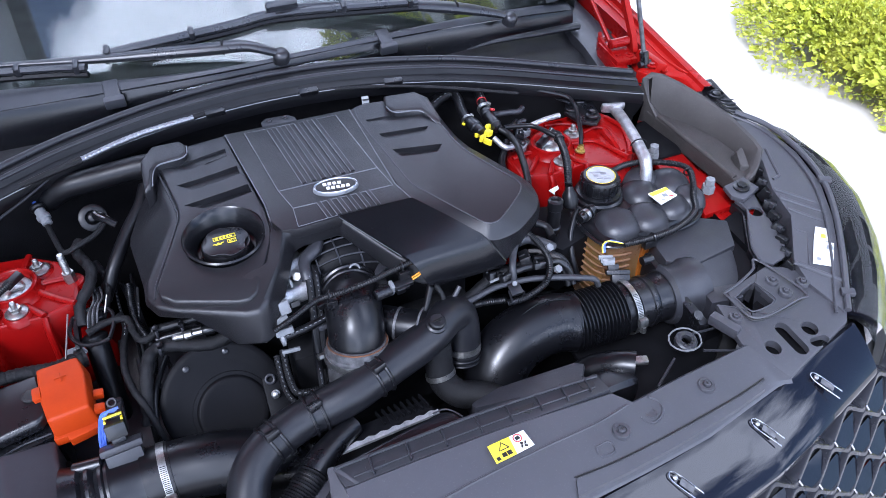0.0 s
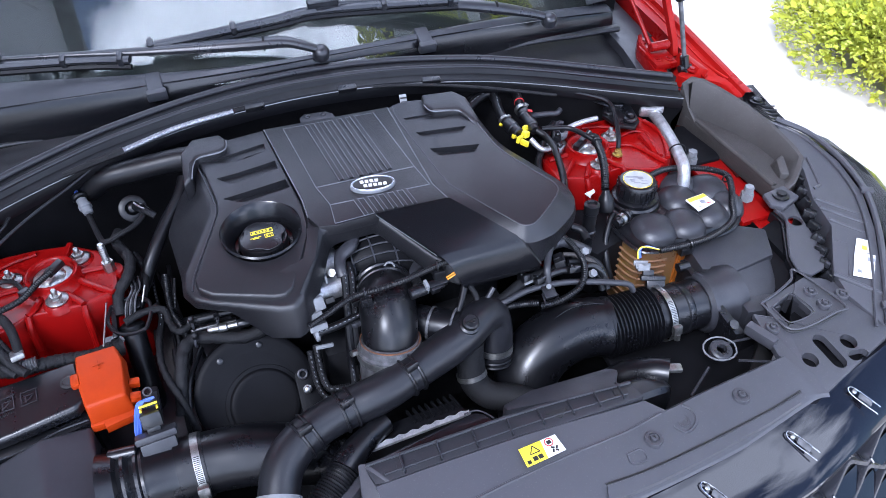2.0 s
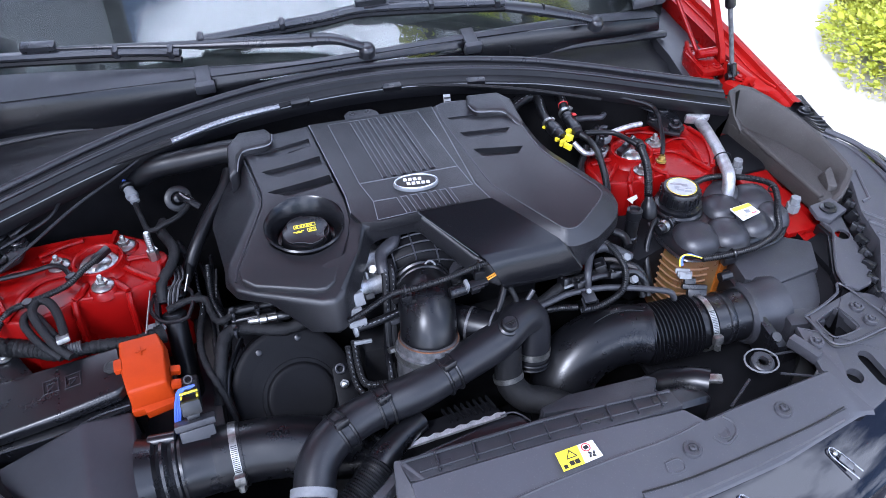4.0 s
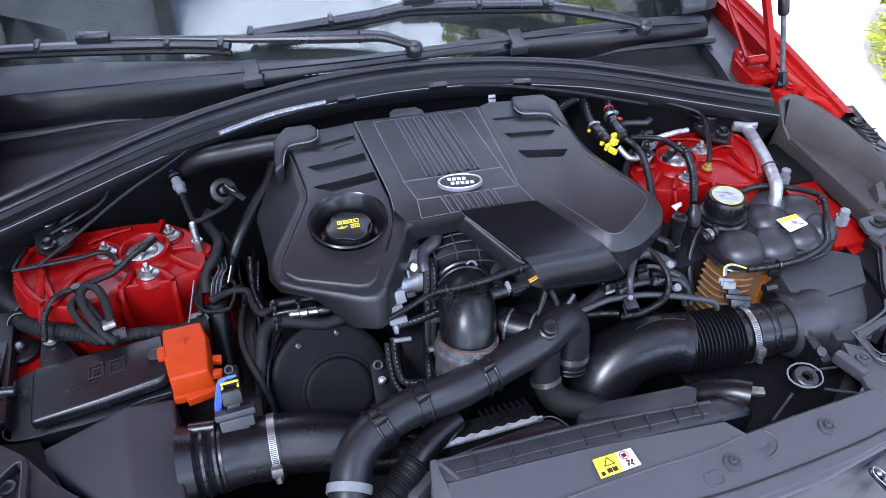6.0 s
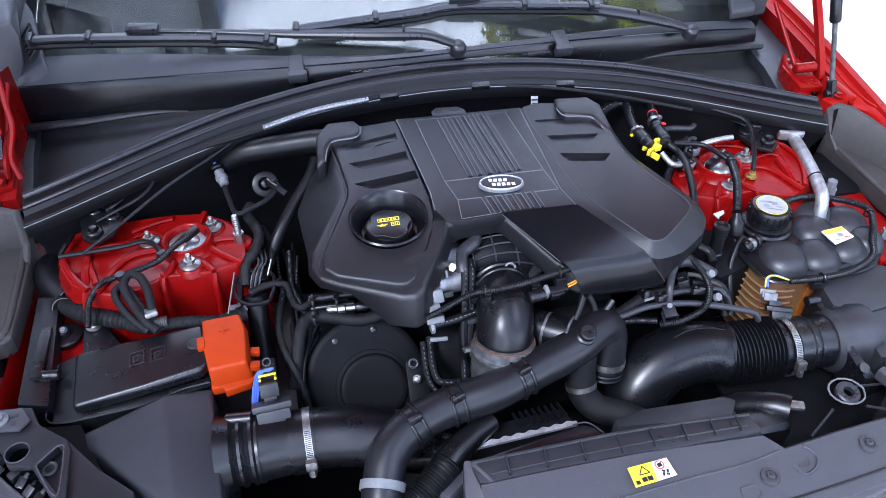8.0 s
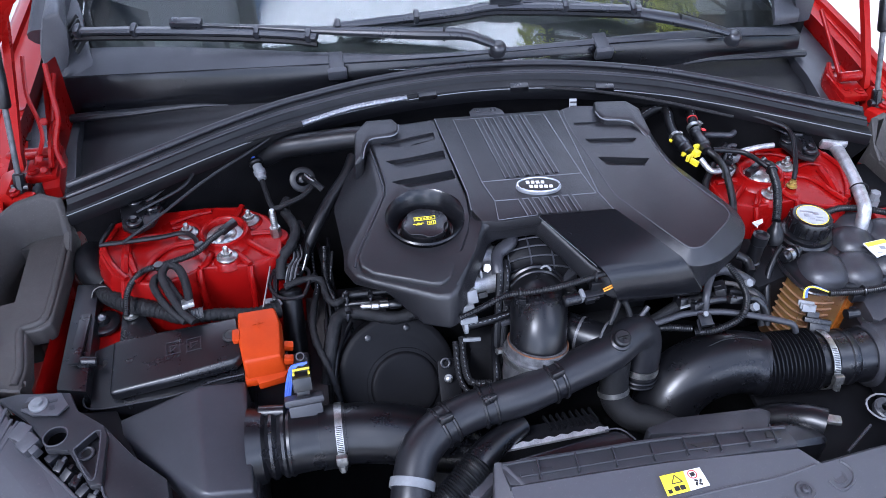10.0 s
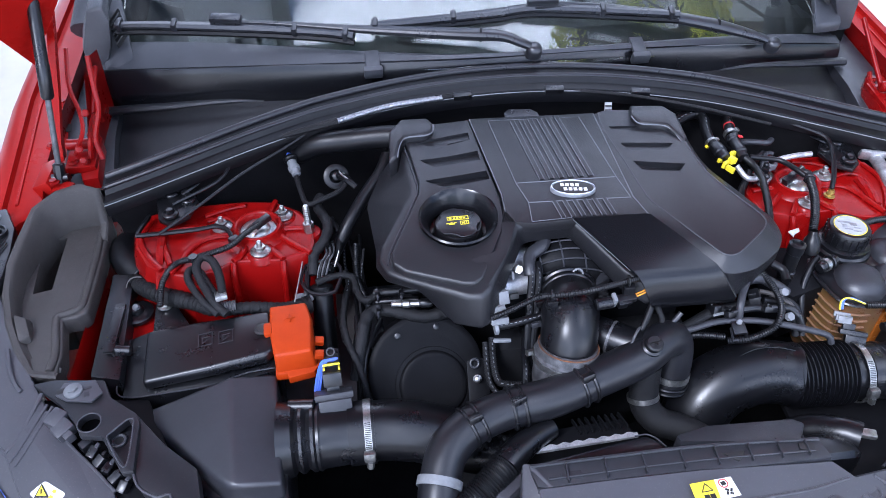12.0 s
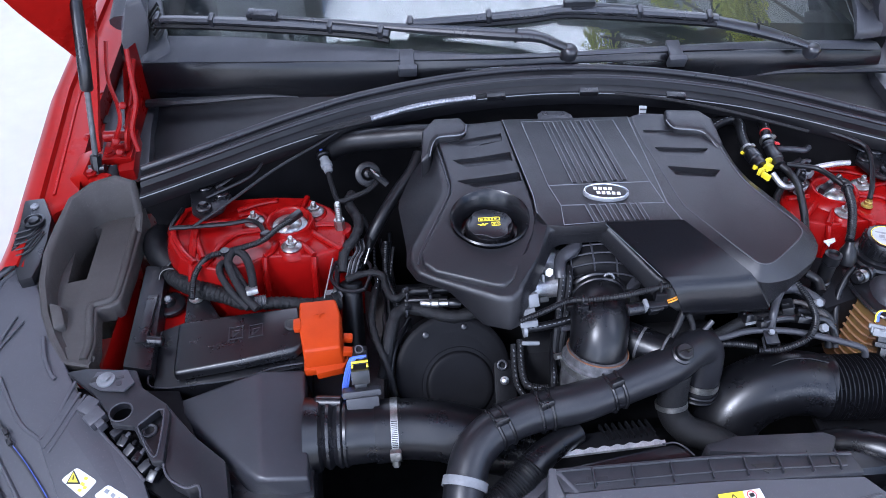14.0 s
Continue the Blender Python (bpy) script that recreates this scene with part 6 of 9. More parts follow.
# bright charge pipe
pipe = thing("aluminium_pipe", "bright aluminium pipe beside the red tower", "pipe", (0.65, 0.03, 0.9))
part("pipe", sweep([(0.662, 0.100, 0.950), (0.661, 0.073, 0.950), (0.647, 0.007, 0.948), (0.630, -0.054, 0.946), (0.620, -0.086, 0.938), (0.616, -0.10, 0.90)], 0.0112, 18, 0.006), ALU, pipe)
part("head", join(box((0.655, 0.092, 0.957), (0.036, 0.026, 0.022), (15, 0, -25), 0.005), box((0.672, 0.082, 0.962), (0.016, 0.022, 0.014), (15, 0, -25), 0.004)), ALU, pipe)
part("wire_clip", torus((0.634, -0.040, 0.947), (0.3, 1, 0.05), 0.0150, 0.0014, 24, 6), RUBBER, pipe)

# hoses behind the right of the engine cover
def fitting(at, way, bits, n=16):
    """A stepped round fitting given as (offset, radius) pairs."""
    return lathe(at, way, bits, n)


h = thing("fuel_hose", "black rubber hose with printed bands and a yellow quick connector", "hose", (0.36, 0.1, 0.97), group="quick-fit hoses")
P1 = [(0.285, 0.150, 1.000), (0.321, 0.175, 1.005), (0.350, 0.182, 1.007), (0.354, 0.160, 1.007), (0.348, 0.138, 1.005), (0.342, 0.101, 1.004), (0.344, 0.068, 1.002)]
hs = part("hose", sweep(P1, 0.0088, 12, 0.006), RUBBER, h)
part("print_marks", printed_h(P1, 0.0088, (12, 60)), PALE, hs, "pale printed marks")
part("silver_band", band((0.342, 0.092, 1.003), (0.02, -1, -0.05), 0.0092, 0.006, 0.0022, 20), STEEL, h)
part("band_ear", box((0.350, 0.092, 1.011), (0.006, 0.007, 0.005), (0, 20, 0), 0.001), STEEL, h)
part("coupling", fitting((0.343, 0.084, 1.003), (0.2, -1, -0.1), [(0, 0.0105), (0.004, 0.0125), (0.020, 0.0125), (0.022, 0.0105), (0.034, 0.0105), (0.036, 0.008)]), PLASTIC, h)
part("quick_clip", join(box((0.362, 0.052, 0.995), (0.014, 0.018, 0.011), (0, 12, 25), 0.002), box((0.371, 0.065, 0.996), (0.016, 0.006, 0.012), (0, 12, 25), 0.002), box((0.348, 0.040, 0.994), (0.016, 0.006, 0.012), (0, 12, 35), 0.0015), box((0.352, 0.028, 0.992), (0.006, 0.016, 0.010), (0, 12, 25), 0.0015), box((0.342, 0.050, 0.996), (0.010, 0.006, 0.008), (0, 12, 25), 0.0015)), YELLOW_PLASTIC, h, "bright yellow release clip")
part("side_tab", box((0.333, 0.088, 1.000), (0.007, 0.006, 0.004), (0, 0, 30), 0.001), YELLOW_PLASTIC, h)
part("neck", sweep([(0.372, 0.045, 0.985), (0.385, 0.028, 0.972), (0.398, 0.024, 0.970), (0.412, 0.030, 0.970)], 0.0052, 10, 0.005), ALU, h, "bright metal neck")
part("branch", sweep([(0.402, 0.050, 0.966), (0.388, 0.030, 0.962), (0.371, 0.007, 0.958), (0.366, -0.02, 0.945), (0.366, -0.05, 0.92)], 0.0062, 10, 0.006), RUBBER, h)
h = thing("coolant_hose", "black rubber hose with printed bands curving over the tower", "hose", (0.38, 0.08, 0.97), group="quick-fit hoses")
P2 = [(0.310, 0.180, 1.003), (0.347, 0.194, 1.006), (0.382, 0.198, 1.008), (0.397, 0.180, 1.008), (0.396, 0.155, 1.007), (0.386, 0.118, 1.005)]
hs = part("hose", sweep(P2, 0.0088, 12, 0.006), RUBBER, h)
part("print_marks", printed_h(P2, 0.0088, (12, 60)), PALE, hs, "pale printed marks")
part("red_band", band((0.3915, 0.136, 1.006), (-0.25, -1, -0.05), 0.0089, 0.003, 0.0008, 18), INK_RED, h)
part("silver_band", band((0.384, 0.112, 1.005), (-0.05, -1, -0.05), 0.0092, 0.008, 0.0026, 20), STEEL, h)
part("band_ear", box((0.393, 0.112, 1.014), (0.008, 0.008, 0.006), (0, 20, 0), 0.001), STEEL, h)
part("coupling", fitting((0.384, 0.106, 1.004), (0.04, -1, -0.2), [(0, 0.0105), (0.003, 0.0125), (0.010, 0.0125), (0.012, 0.0108), (0.028, 0.0108), (0.030, 0.0120), (0.040, 0.0120), (0.042, 0.0095), (0.052, 0.0095), (0.053, 0.007)]), PLASTIC, h)
part("red_tag", box((0.392, 0.092, 1.013), (0.008, 0.006, 0.003), (0, 15, 0), 0.0005), INK_RED, h)
part("side_arm", sweep([(0.392, 0.096, 0.998), (0.412, 0.104, 0.992), (0.436, 0.106, 0.988), (0.456, 0.106, 0.985), (0.468, 0.114, 0.985)], 0.0055, 10, 0.006), PLASTIC_GREY, h)
part("tail", sweep([(0.389, 0.056, 0.993), (0.400, 0.040, 0.987), (0.401, 0.012, 0.985), (0.394, -0.016, 0.985), (0.375, -0.077, 0.982), (0.355, -0.125, 0.972), (0.348, -0.15, 0.94)], 0.0060, 12, 0.006), RUBBER, h)
for pts, m, r, nm in (([(0.440, 0.064, 0.970), (0.471, 0.069, 0.975), (0.500, 0.073, 0.976), (0.528, 0.077, 0.974)], ALU, 0.0052, "bright metal pipe stub crossing behind the red tower"),
                      ([(0.405, 0.066, 0.986), (0.421, 0.062, 0.986), (0.453, 0.049, 0.986), (0.470, 0.020, 0.985), (0.478, 0.006, 0.982)], RUBBER, 0.0048, "black taped lead to the damper top"),
                      ([(0.425, 0.050, 0.968), (0.440, 0.076, 0.972), (0.452, 0.090, 0.974), (0.462, 0.088, 0.972)], PLASTIC_GREY, 0.0045, "grey pipe behind the red tower"),
                      ([(0.400, 0.072, 0.97), (0.416, 0.082, 0.972), (0.432, 0.084, 0.972), (0.446, 0.096, 0.972)], PLASTIC, 0.0055, "black pipe behind the red tower")):
    hp = thing("small_pipe", nm, "pipe", pts[0], group="small pipes")
    part("pipe", sweep(pts, r, 10, 0.006), m, hp)
for x, y, z, tw, c in ((0.418, 0.074, 0.968, 30, PLASTIC), (0.432, 0.054, 0.965, 60, PLASTIC), (0.412, 0.036, 0.962, 10, PLASTIC), (0.424, 0.030, 0.958, 40, STEEL), (0.446, 0.062, 0.966, 15, STEEL)):
    vb = thing("valve_block", "small valve block on the fuel pipes", "valve", (x, y, z - 0.02), group="valve blocks")
    part("body", box((x, y, z), (0.020, 0.014, 0.016), (10, 0, tw), 0.002), c if c is PLASTIC else PALE, vb)
    part("cap", lathe((x, y, z + 0.006), (0.2, -0.2, 1), [(0, 0.005), (0.007, 0.005), (0.009, 0.003)], 12), PLASTIC, vb)
    part("lug", box((x + 0.010, y + 0.004, z + 0.003), (0.008, 0.007, 0.007), (10, 0, tw + 30), 0.001), PLASTIC, vb)
h = thing("damper_conduit", "corrugated black conduit from the damper top", "conduit", (0.46, -0.05, 0.95))
part("conduit", conduit([(0.482, 0.022, 0.978), (0.484, 0.006, 0.984), (0.477, -0.012, 0.985), (0.466, -0.050, 0.982), (0.452, -0.085, 0.972), (0.441, -0.108, 0.960)], 0.0072), RUBBER, h)
part("boot", lathe((0.441, -0.110, 0.960), (-0.1, -0.5, -1), [(0, 0.006), (0.006, 0.008), (0.014, 0.013), (0.030, 0.014), (0.038, 0.011)], 18), RUBBER, h)
part("plug", join(box((0.462, 0.020, 0.968), (0.030, 0.012, 0.012), (0, -10, 30), 0.002), rod((0.474, 0.026, 0.972), (0.486, 0.030, 0.984), 0.005, n=10)), PLASTIC, h)
part("tie", torus((0.478, -0.008, 0.985), (0.3, 1, 0.1), 0.0082, 0.0018, 18, 6), PLASTIC, h)
tabw = thing("edge_tab", "small white plastic tab beside the coolant tank", "tab", (0.433, -0.079, 0.92))
part("tab_plate", prism([(0.424, -0.074, 0.932), (0.446, -0.068, 0.932), (0.444, -0.076, 0.931), (0.432, -0.082, 0.931), (0.428, -0.088, 0.931)], 0.002, 0.0005), WHITE, tabw)
h = thing("wheel_sensor_cable", "thin cable with a brass end dropping onto the tower", "cable", (0.53, 0.0, 0.95))
part("cable", sweep([(0.36, 0.215, 1.030), (0.43, 0.180, 1.020), (0.482, 0.140, 1.012), (0.532, 0.112, 1.003), (0.556, 0.098, 0.996), (0.560, 0.080, 0.990), (0.552, 0.052, 0.985), (0.537, 0.012, 0.972), (0.528, -0.006, 0.958)], 0.0042, 8, 0.008), RUBBER, h)
part("fitting", lathe((0.527, -0.008, 0.944), (0.1, 0.1, 1), [(0, 0.0095), (0.003, 0.0095), (0.004, 0.0065), (0.009, 0.0065), (0.010, 0.005), (0.014, 0.005)], 14), BRASS, h)

# air filter housing, right bank
ab = thing("air_filter_box", "grey-black plastic air filter housing with a stepped outlet", "air filter box", (0.62, -0.27, 0.72), group="air filter housings")
part("lid", prism([(0.552, -0.198, 0.884), (0.650, -0.190, 0.884), (0.712, -0.222, 0.878), (0.690, -0.275, 0.868), (0.600, -0.285, 0.866), (0.552, -0.262, 0.870)], 0.08, 0.006), PLASTIC_GREY, ab)
part("tub", prism([(0.555, -0.205, 0.80), (0.70, -0.205, 0.80), (0.69, -0.36, 0.80), (0.56, -0.37, 0.80)], 0.10, 0.008), PLASTIC, ab)
part("shoulder", prism([(0.560, -0.285, 0.862), (0.600, -0.275, 0.870), (0.688, -0.270, 0.862), (0.665, -0.330, 0.842), (0.60, -0.352, 0.838), (0.565, -0.345, 0.84)], 0.07, 0.008), PLASTIC_GREY, ab)
part("outlet", lathe((0.520, -0.300, 0.835), (1, -0.03, 0), [(0, 0.046), (0.006, 0.052), (0.012, 0.052), (0.014, 0.047), (0.04, 0.047), (0.05, 0.052), (0.07, 0.050)], 36), PLASTIC_GREY, ab)
part("step_block", box((0.600, -0.355, 0.835), (0.060, 0.035, 0.050), (0, 0, -10), 0.006), PLASTIC_GREY, ab)
part("flange", prism([(0.520, -0.240, 0.882), (0.530, -0.240, 0.882), (0.545, -0.395, 0.850), (0.528, -0.392, 0.850)], 0.06, 0.002), PLASTIC, ab)
part("lug", lathe((0.508, -0.252, 0.878), (1, 0, 0), [(0, 0.008), (0.02, 0.008)], 14), PLASTIC, ab)
part("lug", lathe((0.530, -0.378, 0.856), (0, -0.5, 1), [(0, 0.008), (0.006, 0.008), (0.006, 0.004)], 14), PLASTIC, ab)

maf = thing("air_meter", "black air flow meter tube with a white plug and coloured wires", "air flow meter", (0.49, -0.30, 0.79), group="air flow meters")
part("tube", lathe((0.462, -0.298, 0.835), (1, -0.03, 0), [(0, 0.042), (0.02, 0.042), (0.022, 0.044), (0.03, 0.044), (0.034, 0.041), (0.060, 0.043)], 36), PLASTIC, maf)
part("sensor", join(box((0.457, -0.256, 0.877), (0.040, 0.014, 0.008), (-35, 0, -22), 0.002), box((0.458, -0.264, 0.868), (0.030, 0.016, 0.016), (-35, 0, -22), 0.002), box((0.452, -0.248, 0.884), (0.018, 0.010, 0.010), (-35, 0, -22), 0.0015)), PLASTIC, maf)
part("plug_shell", join(*[box((0.4475 + a, -0.239 + b, 0.890 + c), d, (-35, 0, -22), 0.0015) for a, b, c, d in ((0, 0, 0, (0.020, 0.014, 0.012)), (-0.002, 0.006, 0.005, (0.024, 0.005, 0.008)), (-0.010, 0.005, 0.002, (0.004, 0.010, 0.009)), (0.010, -0.001, 0.001, (0.004, 0.008, 0.008)), (0.001, -0.002, 0.007, (0.008, 0.010, 0.002)))]), PALE, maf, "pale connector shell")
for k, (m, dx) in enumerate(((BLUE_WIRE, 0.0), (YELLOW, -0.005), (BLUE_WIRE, 0.005))):
    part("wire", sweep([(0.445 + dx * 0.5, -0.228, 0.901), (0.449 + dx * 0.4, -0.219, 0.911), (0.460 + dx * 0.3, -0.219, 0.915), (0.480, -0.230, 0.911)], 0.0014, 6, 0.005), m, maf)
hose_clamp((0.452, -0.298, 0.835), (1, -0.03, 0), 0.0455, 218, "zinc worm-drive clamp on the coolant tank side duct")
duct = thing("intake_duct", "glossy black intake elbow with a corrugated bellows", "intake duct", (0.32, -0.29, 0.76), group="intake ducts")
part("bellows", lathe((0.350, -0.290, 0.832), (1, -0.06, 0.02), [(0.00163 * i, 0.0465 + (0.0030, 0.0022, -0.0026, -0.0026)[i % 4]) for i in range(55)] + [(0.094, 0.044), (0.110, 0.043)], 40), DUCT, duct)
part("elbow", sweep([(0.356, -0.289, 0.833), (0.325, -0.282, 0.836), (0.285, -0.279, 0.833), (0.240, -0.286, 0.818), (0.208, -0.304, 0.785), (0.205, -0.335, 0.72), (0.21, -0.34, 0.66)], lambda u, q: 0.047 + 0.004 * math.sin(u * 3.1) + 0.002 * (q < 0.012), 36, 0.007), DUCT, duct)
part("mould_line", sweep([(0.350, -0.282, 0.8815), (0.320, -0.276, 0.8865), (0.283, -0.276, 0.8845), (0.242, -0.288, 0.8665), (0.205, -0.320, 0.828)], 0.0010, 6, 0.006), DUCT, duct)

# right front bracket plate
rb = thing("lamp_bracket", "grey plastic front corner bracket with holes and fasteners", "bracket", (0.66, -0.44, 0.84))
plate = part("plate", prism([(0.566, -0.376, 0.868), (0.590, -0.392, 0.868), (0.602, -0.358, 0.868), (0.640, -0.352, 0.868), (0.700, -0.338, 0.868), (0.726, -0.350, 0.866), (0.752, -0.372, 0.864), (0.768, -0.410, 0.860), (0.772, -0.452, 0.856), (0.744, -0.482, 0.852), (0.660, -0.508, 0.850), (0.584, -0.532, 0.848), (0.552, -0.456, 0.862)], 0.012, 0.003), PANEL_GREY, rb)


def slot_hole(ax, ay, bx, by, r):
    d = V(bx - ax, by - ay, 0).normalized()
    n = V(-d.y, d.x, 0)
    pts = []
    for i in range(9):
        t = math.pi * i / 8 - math.pi / 2
        p = V(bx, by, 0.92) + (d * math.cos(t) + n * math.sin(t)) * r
        pts.append((p.x, p.y, 0.92))
    for i in range(9):
        t = math.pi * i / 8 + math.pi / 2
        p = V(ax, ay, 0.92) + (d * math.cos(t) + n * math.sin(t)) * r
        pts.append((p.x, p.y, 0.92))
    return prism(pts, 0.12, 0)


carve(plate, [slot_hole(0.6335, -0.456, 0.6365, -0.494, 0.0125), slot_hole(0.595, -0.4785, 0.5955, -0.479, 0.0125), slot_hole(0.677, -0.4694, 0.6775, -0.470, 0.0130), slot_hole(0.666, -0.494, 0.684, -0.4955, 0.0085),
              prism([(0.6029, -0.3775, 0.92), (0.6482, -0.3636, 0.92), (0.6540, -0.3690, 0.92), (0.6585, -0.4040, 0.92), (0.6480, -0.4117, 0.92), (0.6138, -0.4142, 0.92), (0.6049, -0.4075, 0.92)], 0.12, 0)])
part("window_lip", sweep([(0.6020, -0.3775, 0.869), (0.6485, -0.3625, 0.869), (0.6555, -0.3690, 0.869), (0.6600, -0.4045, 0.869), (0.6485, -0.4130, 0.869), (0.6135, -0.4155, 0.869), (0.6040, -0.4080, 0.869), (0.6020, -0.3775, 0.869)], 0.0013, 6, 0.004), PANEL_GREY, rb)
part("window_box", soften(loft([[V(x, y, z) for x, y in ((0.600, -0.374), (0.650, -0.359), (0.662, -0.407), (0.602, -0.416))] for z in (0.826, 0.860)], cap=False), 0, 1), PLASTIC_GREY, rb, "deep box behind the window")
part("raised_frame", sweep([(0.5925, -0.363, 0.869), (0.634, -0.3528, 0.870), (0.673, -0.3375, 0.870), (0.6945, -0.322, 0.870), (0.7150, -0.4130, 0.868), (0.6905, -0.4215, 0.868), (0.6030, -0.4260, 0.868), (0.5925, -0.363, 0.869)], 0.0024, 6, 0.005, flat=0.7), PANEL_GREY, rb)
part("frame_shadow_gap", sweep([(0.7190, -0.4140, 0.8665), (0.6910, -0.4260, 0.8665), (0.6020, -0.4305, 0.8665), (0.5930, -0.395, 0.8665)], 0.0016, 6, 0.005), INK_GAP, rb, "dark gap round the raised frame")
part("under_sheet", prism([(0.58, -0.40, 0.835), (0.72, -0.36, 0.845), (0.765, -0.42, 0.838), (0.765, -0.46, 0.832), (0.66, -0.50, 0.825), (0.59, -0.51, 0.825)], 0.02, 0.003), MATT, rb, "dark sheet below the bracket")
for x, y in ((0.575, -0.4125), (0.6842, -0.371), (0.686, -0.4005), (0.727, -0.3945)):
    clip_screw("fastener", (x, y, 0.868), 0.011, rb)
part("post", box((0.553, -0.415, 0.862), (0.016, 0.05, 0.02), (0, 0, 20), 0.004), PANEL_GREY, rb)
up = thing("lamp_carrier", "grey plastic carrier between headlamp and filter housing", "bracket", (0.72, -0.28, 0.84))
web = part("web", prism([(0.752, -0.190, 0.886), (0.757, -0.217, 0.882), (0.703, -0.298, 0.876), (0.694, -0.328, 0.874), (0.711, -0.343, 0.872), (0.740, -0.338, 0.873), (0.762, -0.313, 0.875), (0.776, -0.268, 0.878), (0.786, -0.226, 0.882), (0.798, -0.186, 0.887)], 0.006, 0.0015), PANEL_GREY, up)
carve(web, [lathe((0.770, -0.228, 0.85), (0, 0, 1), [(0, 0.0125), (0.06, 0.0125)], 24)])
part("edge_lip", sweep([(0.752, -0.188, 0.888), (0.757, -0.217, 0.884), (0.730, -0.257, 0.880), (0.703, -0.298, 0.877), (0.694, -0.328, 0.875)], 0.0026, 6, 0.008), PANEL_GREY, up)
part("side_wall", prism([(0.752, -0.190, 0.880), (0.757, -0.217, 0.877), (0.703, -0.298, 0.871), (0.694, -0.328, 0.869), (0.690, -0.326, 0.868), (0.699, -0.296, 0.870), (0.750, -0.217, 0.876), (0.746, -0.190, 0.88)], 0.06, 0.001), PLASTIC, up)
part("head_plate", prism([(0.742, -0.165, 0.905), (0.790, -0.160, 0.908), (0.805, -0.190, 0.900), (0.760, -0.205, 0.897), (0.742, -0.190, 0.899)], 0.010, 0.003), PANEL_GREY, up)
bolt("bolt", (0.770, -0.180, 0.904), 0.009, 0.007, up, PLASTIC)
bk = thing("filter_side_shield", "dark plastic shield beside the air filter housing", "shield", (0.70, -0.27, 0.80))
part("sheet", prism([(0.700, -0.215, 0.868), (0.752, -0.20, 0.872), (0.755, -0.225, 0.870), (0.735, -0.300, 0.866), (0.700, -0.345, 0.858), (0.64, -0.345, 0.835), (0.672, -0.27, 0.85)], 0.05, 0.004), MATT, bk)

# twist latch deep in the gap
oct_ = thing("round_mount", "pale slotted radiator mount ring in an octagonal holder", "mount", (0.482, -0.41, 0.83))
part("ring", lathe((0.482, -0.412, 0.850), (0, -0.2, 1), [(0, 0.0175), (0.008, 0.0175), (0.010, 0.015), (0.010, 0.008), (0.003, 0.007)], 28, cap=False), PLASTIC_GREY, oct_)
for i in range(10):
    t = 2 * math.pi * i / 10
    part("slot", box((0.482 + 0.0105 * math.cos(t), -0.4135 + 0.0105 * math.sin(t), 0.8602), (0.004, 0.0022, 0.001), (0, 0, math.degrees(t)), 0), INK_GAP, oct_)
part("holder", sweep([(0.484 + 0.0265 * math.cos(a), -0.409 + 0.023 * math.sin(a), 0.854) for a in (2 * math.pi * i / 8 for i in range(9))], 0.0015, 6, 0.012), PALE, oct_)
for a in ((0.45, -0.43, 0.40, -0.46), (0.50, -0.435, 0.56, -0.455), (0.505, -0.40, 0.555, -0.40)):
    part("stay", rod((a[0], a[1], 0.848), (a[2], a[3], 0.84), 0.0022, n=6), PLASTIC_GREY, oct_)
part("spring_clip", box((0.565, -0.448, 0.845), (0.022, 0.012, 0.012), (0, 0, 30), 0.002), ALU, oct_)

# ---------------------------------------------------------------- front of the engine
elbow = thing("throttle_elbow", "smooth black charge air elbow with a dull sleeve below", "charge pipe", (0, -0.27, 0.85))
part("elbow", sweep([(0.0170, -0.190, 0.9470), (0.0150, -0.206, 0.9535), (0.012, -0.222, 0.9575), (0.009, -0.238, 0.955), (0.004, -0.258, 0.944), (0.0005, -0.269, 0.928), (-0.003, -0.275, 0.905)], lambda u, q: 0.0425 - 0.003 * u, 32, 0.005), DUCT, elbow)
sl = part("sleeve", lathe((0.0005, -0.271, 0.934), (-0.12, -0.25, -1), [(0, 0.043), (0.001, 0.0445), (0.012, 0.045), (0.014, 0.0475), (0.028, 0.0475), (0.030, 0.0455), (0.045, 0.045), (0.055, 0.0455), (0.064, 0.044), (0.067, 0.0425), (0.080, 0.041)], 36), DULL, elbow, "dull grey rubber sleeve")
part("band", band((-0.002, -0.2755, 0.913), (-0.12, -0.25, -1), 0.0476, 0.009, 0.0012, 36), STEEL, sl)
part("band", band((-0.008, -0.287, 0.868), (-0.12, -0.25, -1), 0.0442, 0.010, 0.0012, 36), STEEL, sl)
part("seal_line", torus((0.0005, -0.271, 0.9345), (-0.12, -0.25, -1), 0.0430, 0.0011, 36, 6), RUST, sl, "orange sealant bead")
part("screw", hexa((-0.048, -0.262, 0.915), (-1, -0.3, 0.2), 0.005, 0.010), STEEL, sl)
part("top_flange", lathe((0.0165, -0.200, 0.951), (0.08, 1, -0.25), [(-0.002, 0.0425), (0.000, 0.0445), (0.005, 0.0445), (0.007, 0.0430), (0.011, 0.0430), (0.013, 0.0455), (0.018, 0.0455), (0.02, 0.030)], 44), PLASTIC, elbow)
part("loop_handle", torus((0.030, -0.186, 0.988), (0, -0.8, 0.6), 0.0075, 0.0018, 20, 8), PALE, elbow)
for s in (-1, 1):
    part("lug", box((0.016 + s * 0.045, -0.212, 0.968), (0.018, 0.018, 0.012), (0, s * 15, 0), 0.003), PLASTIC, elbow)
sen = thing("pressure_sensor", "black charge pressure sensor with a grey plug and amber wires", "sensor", (0.07, -0.25, 0.98))
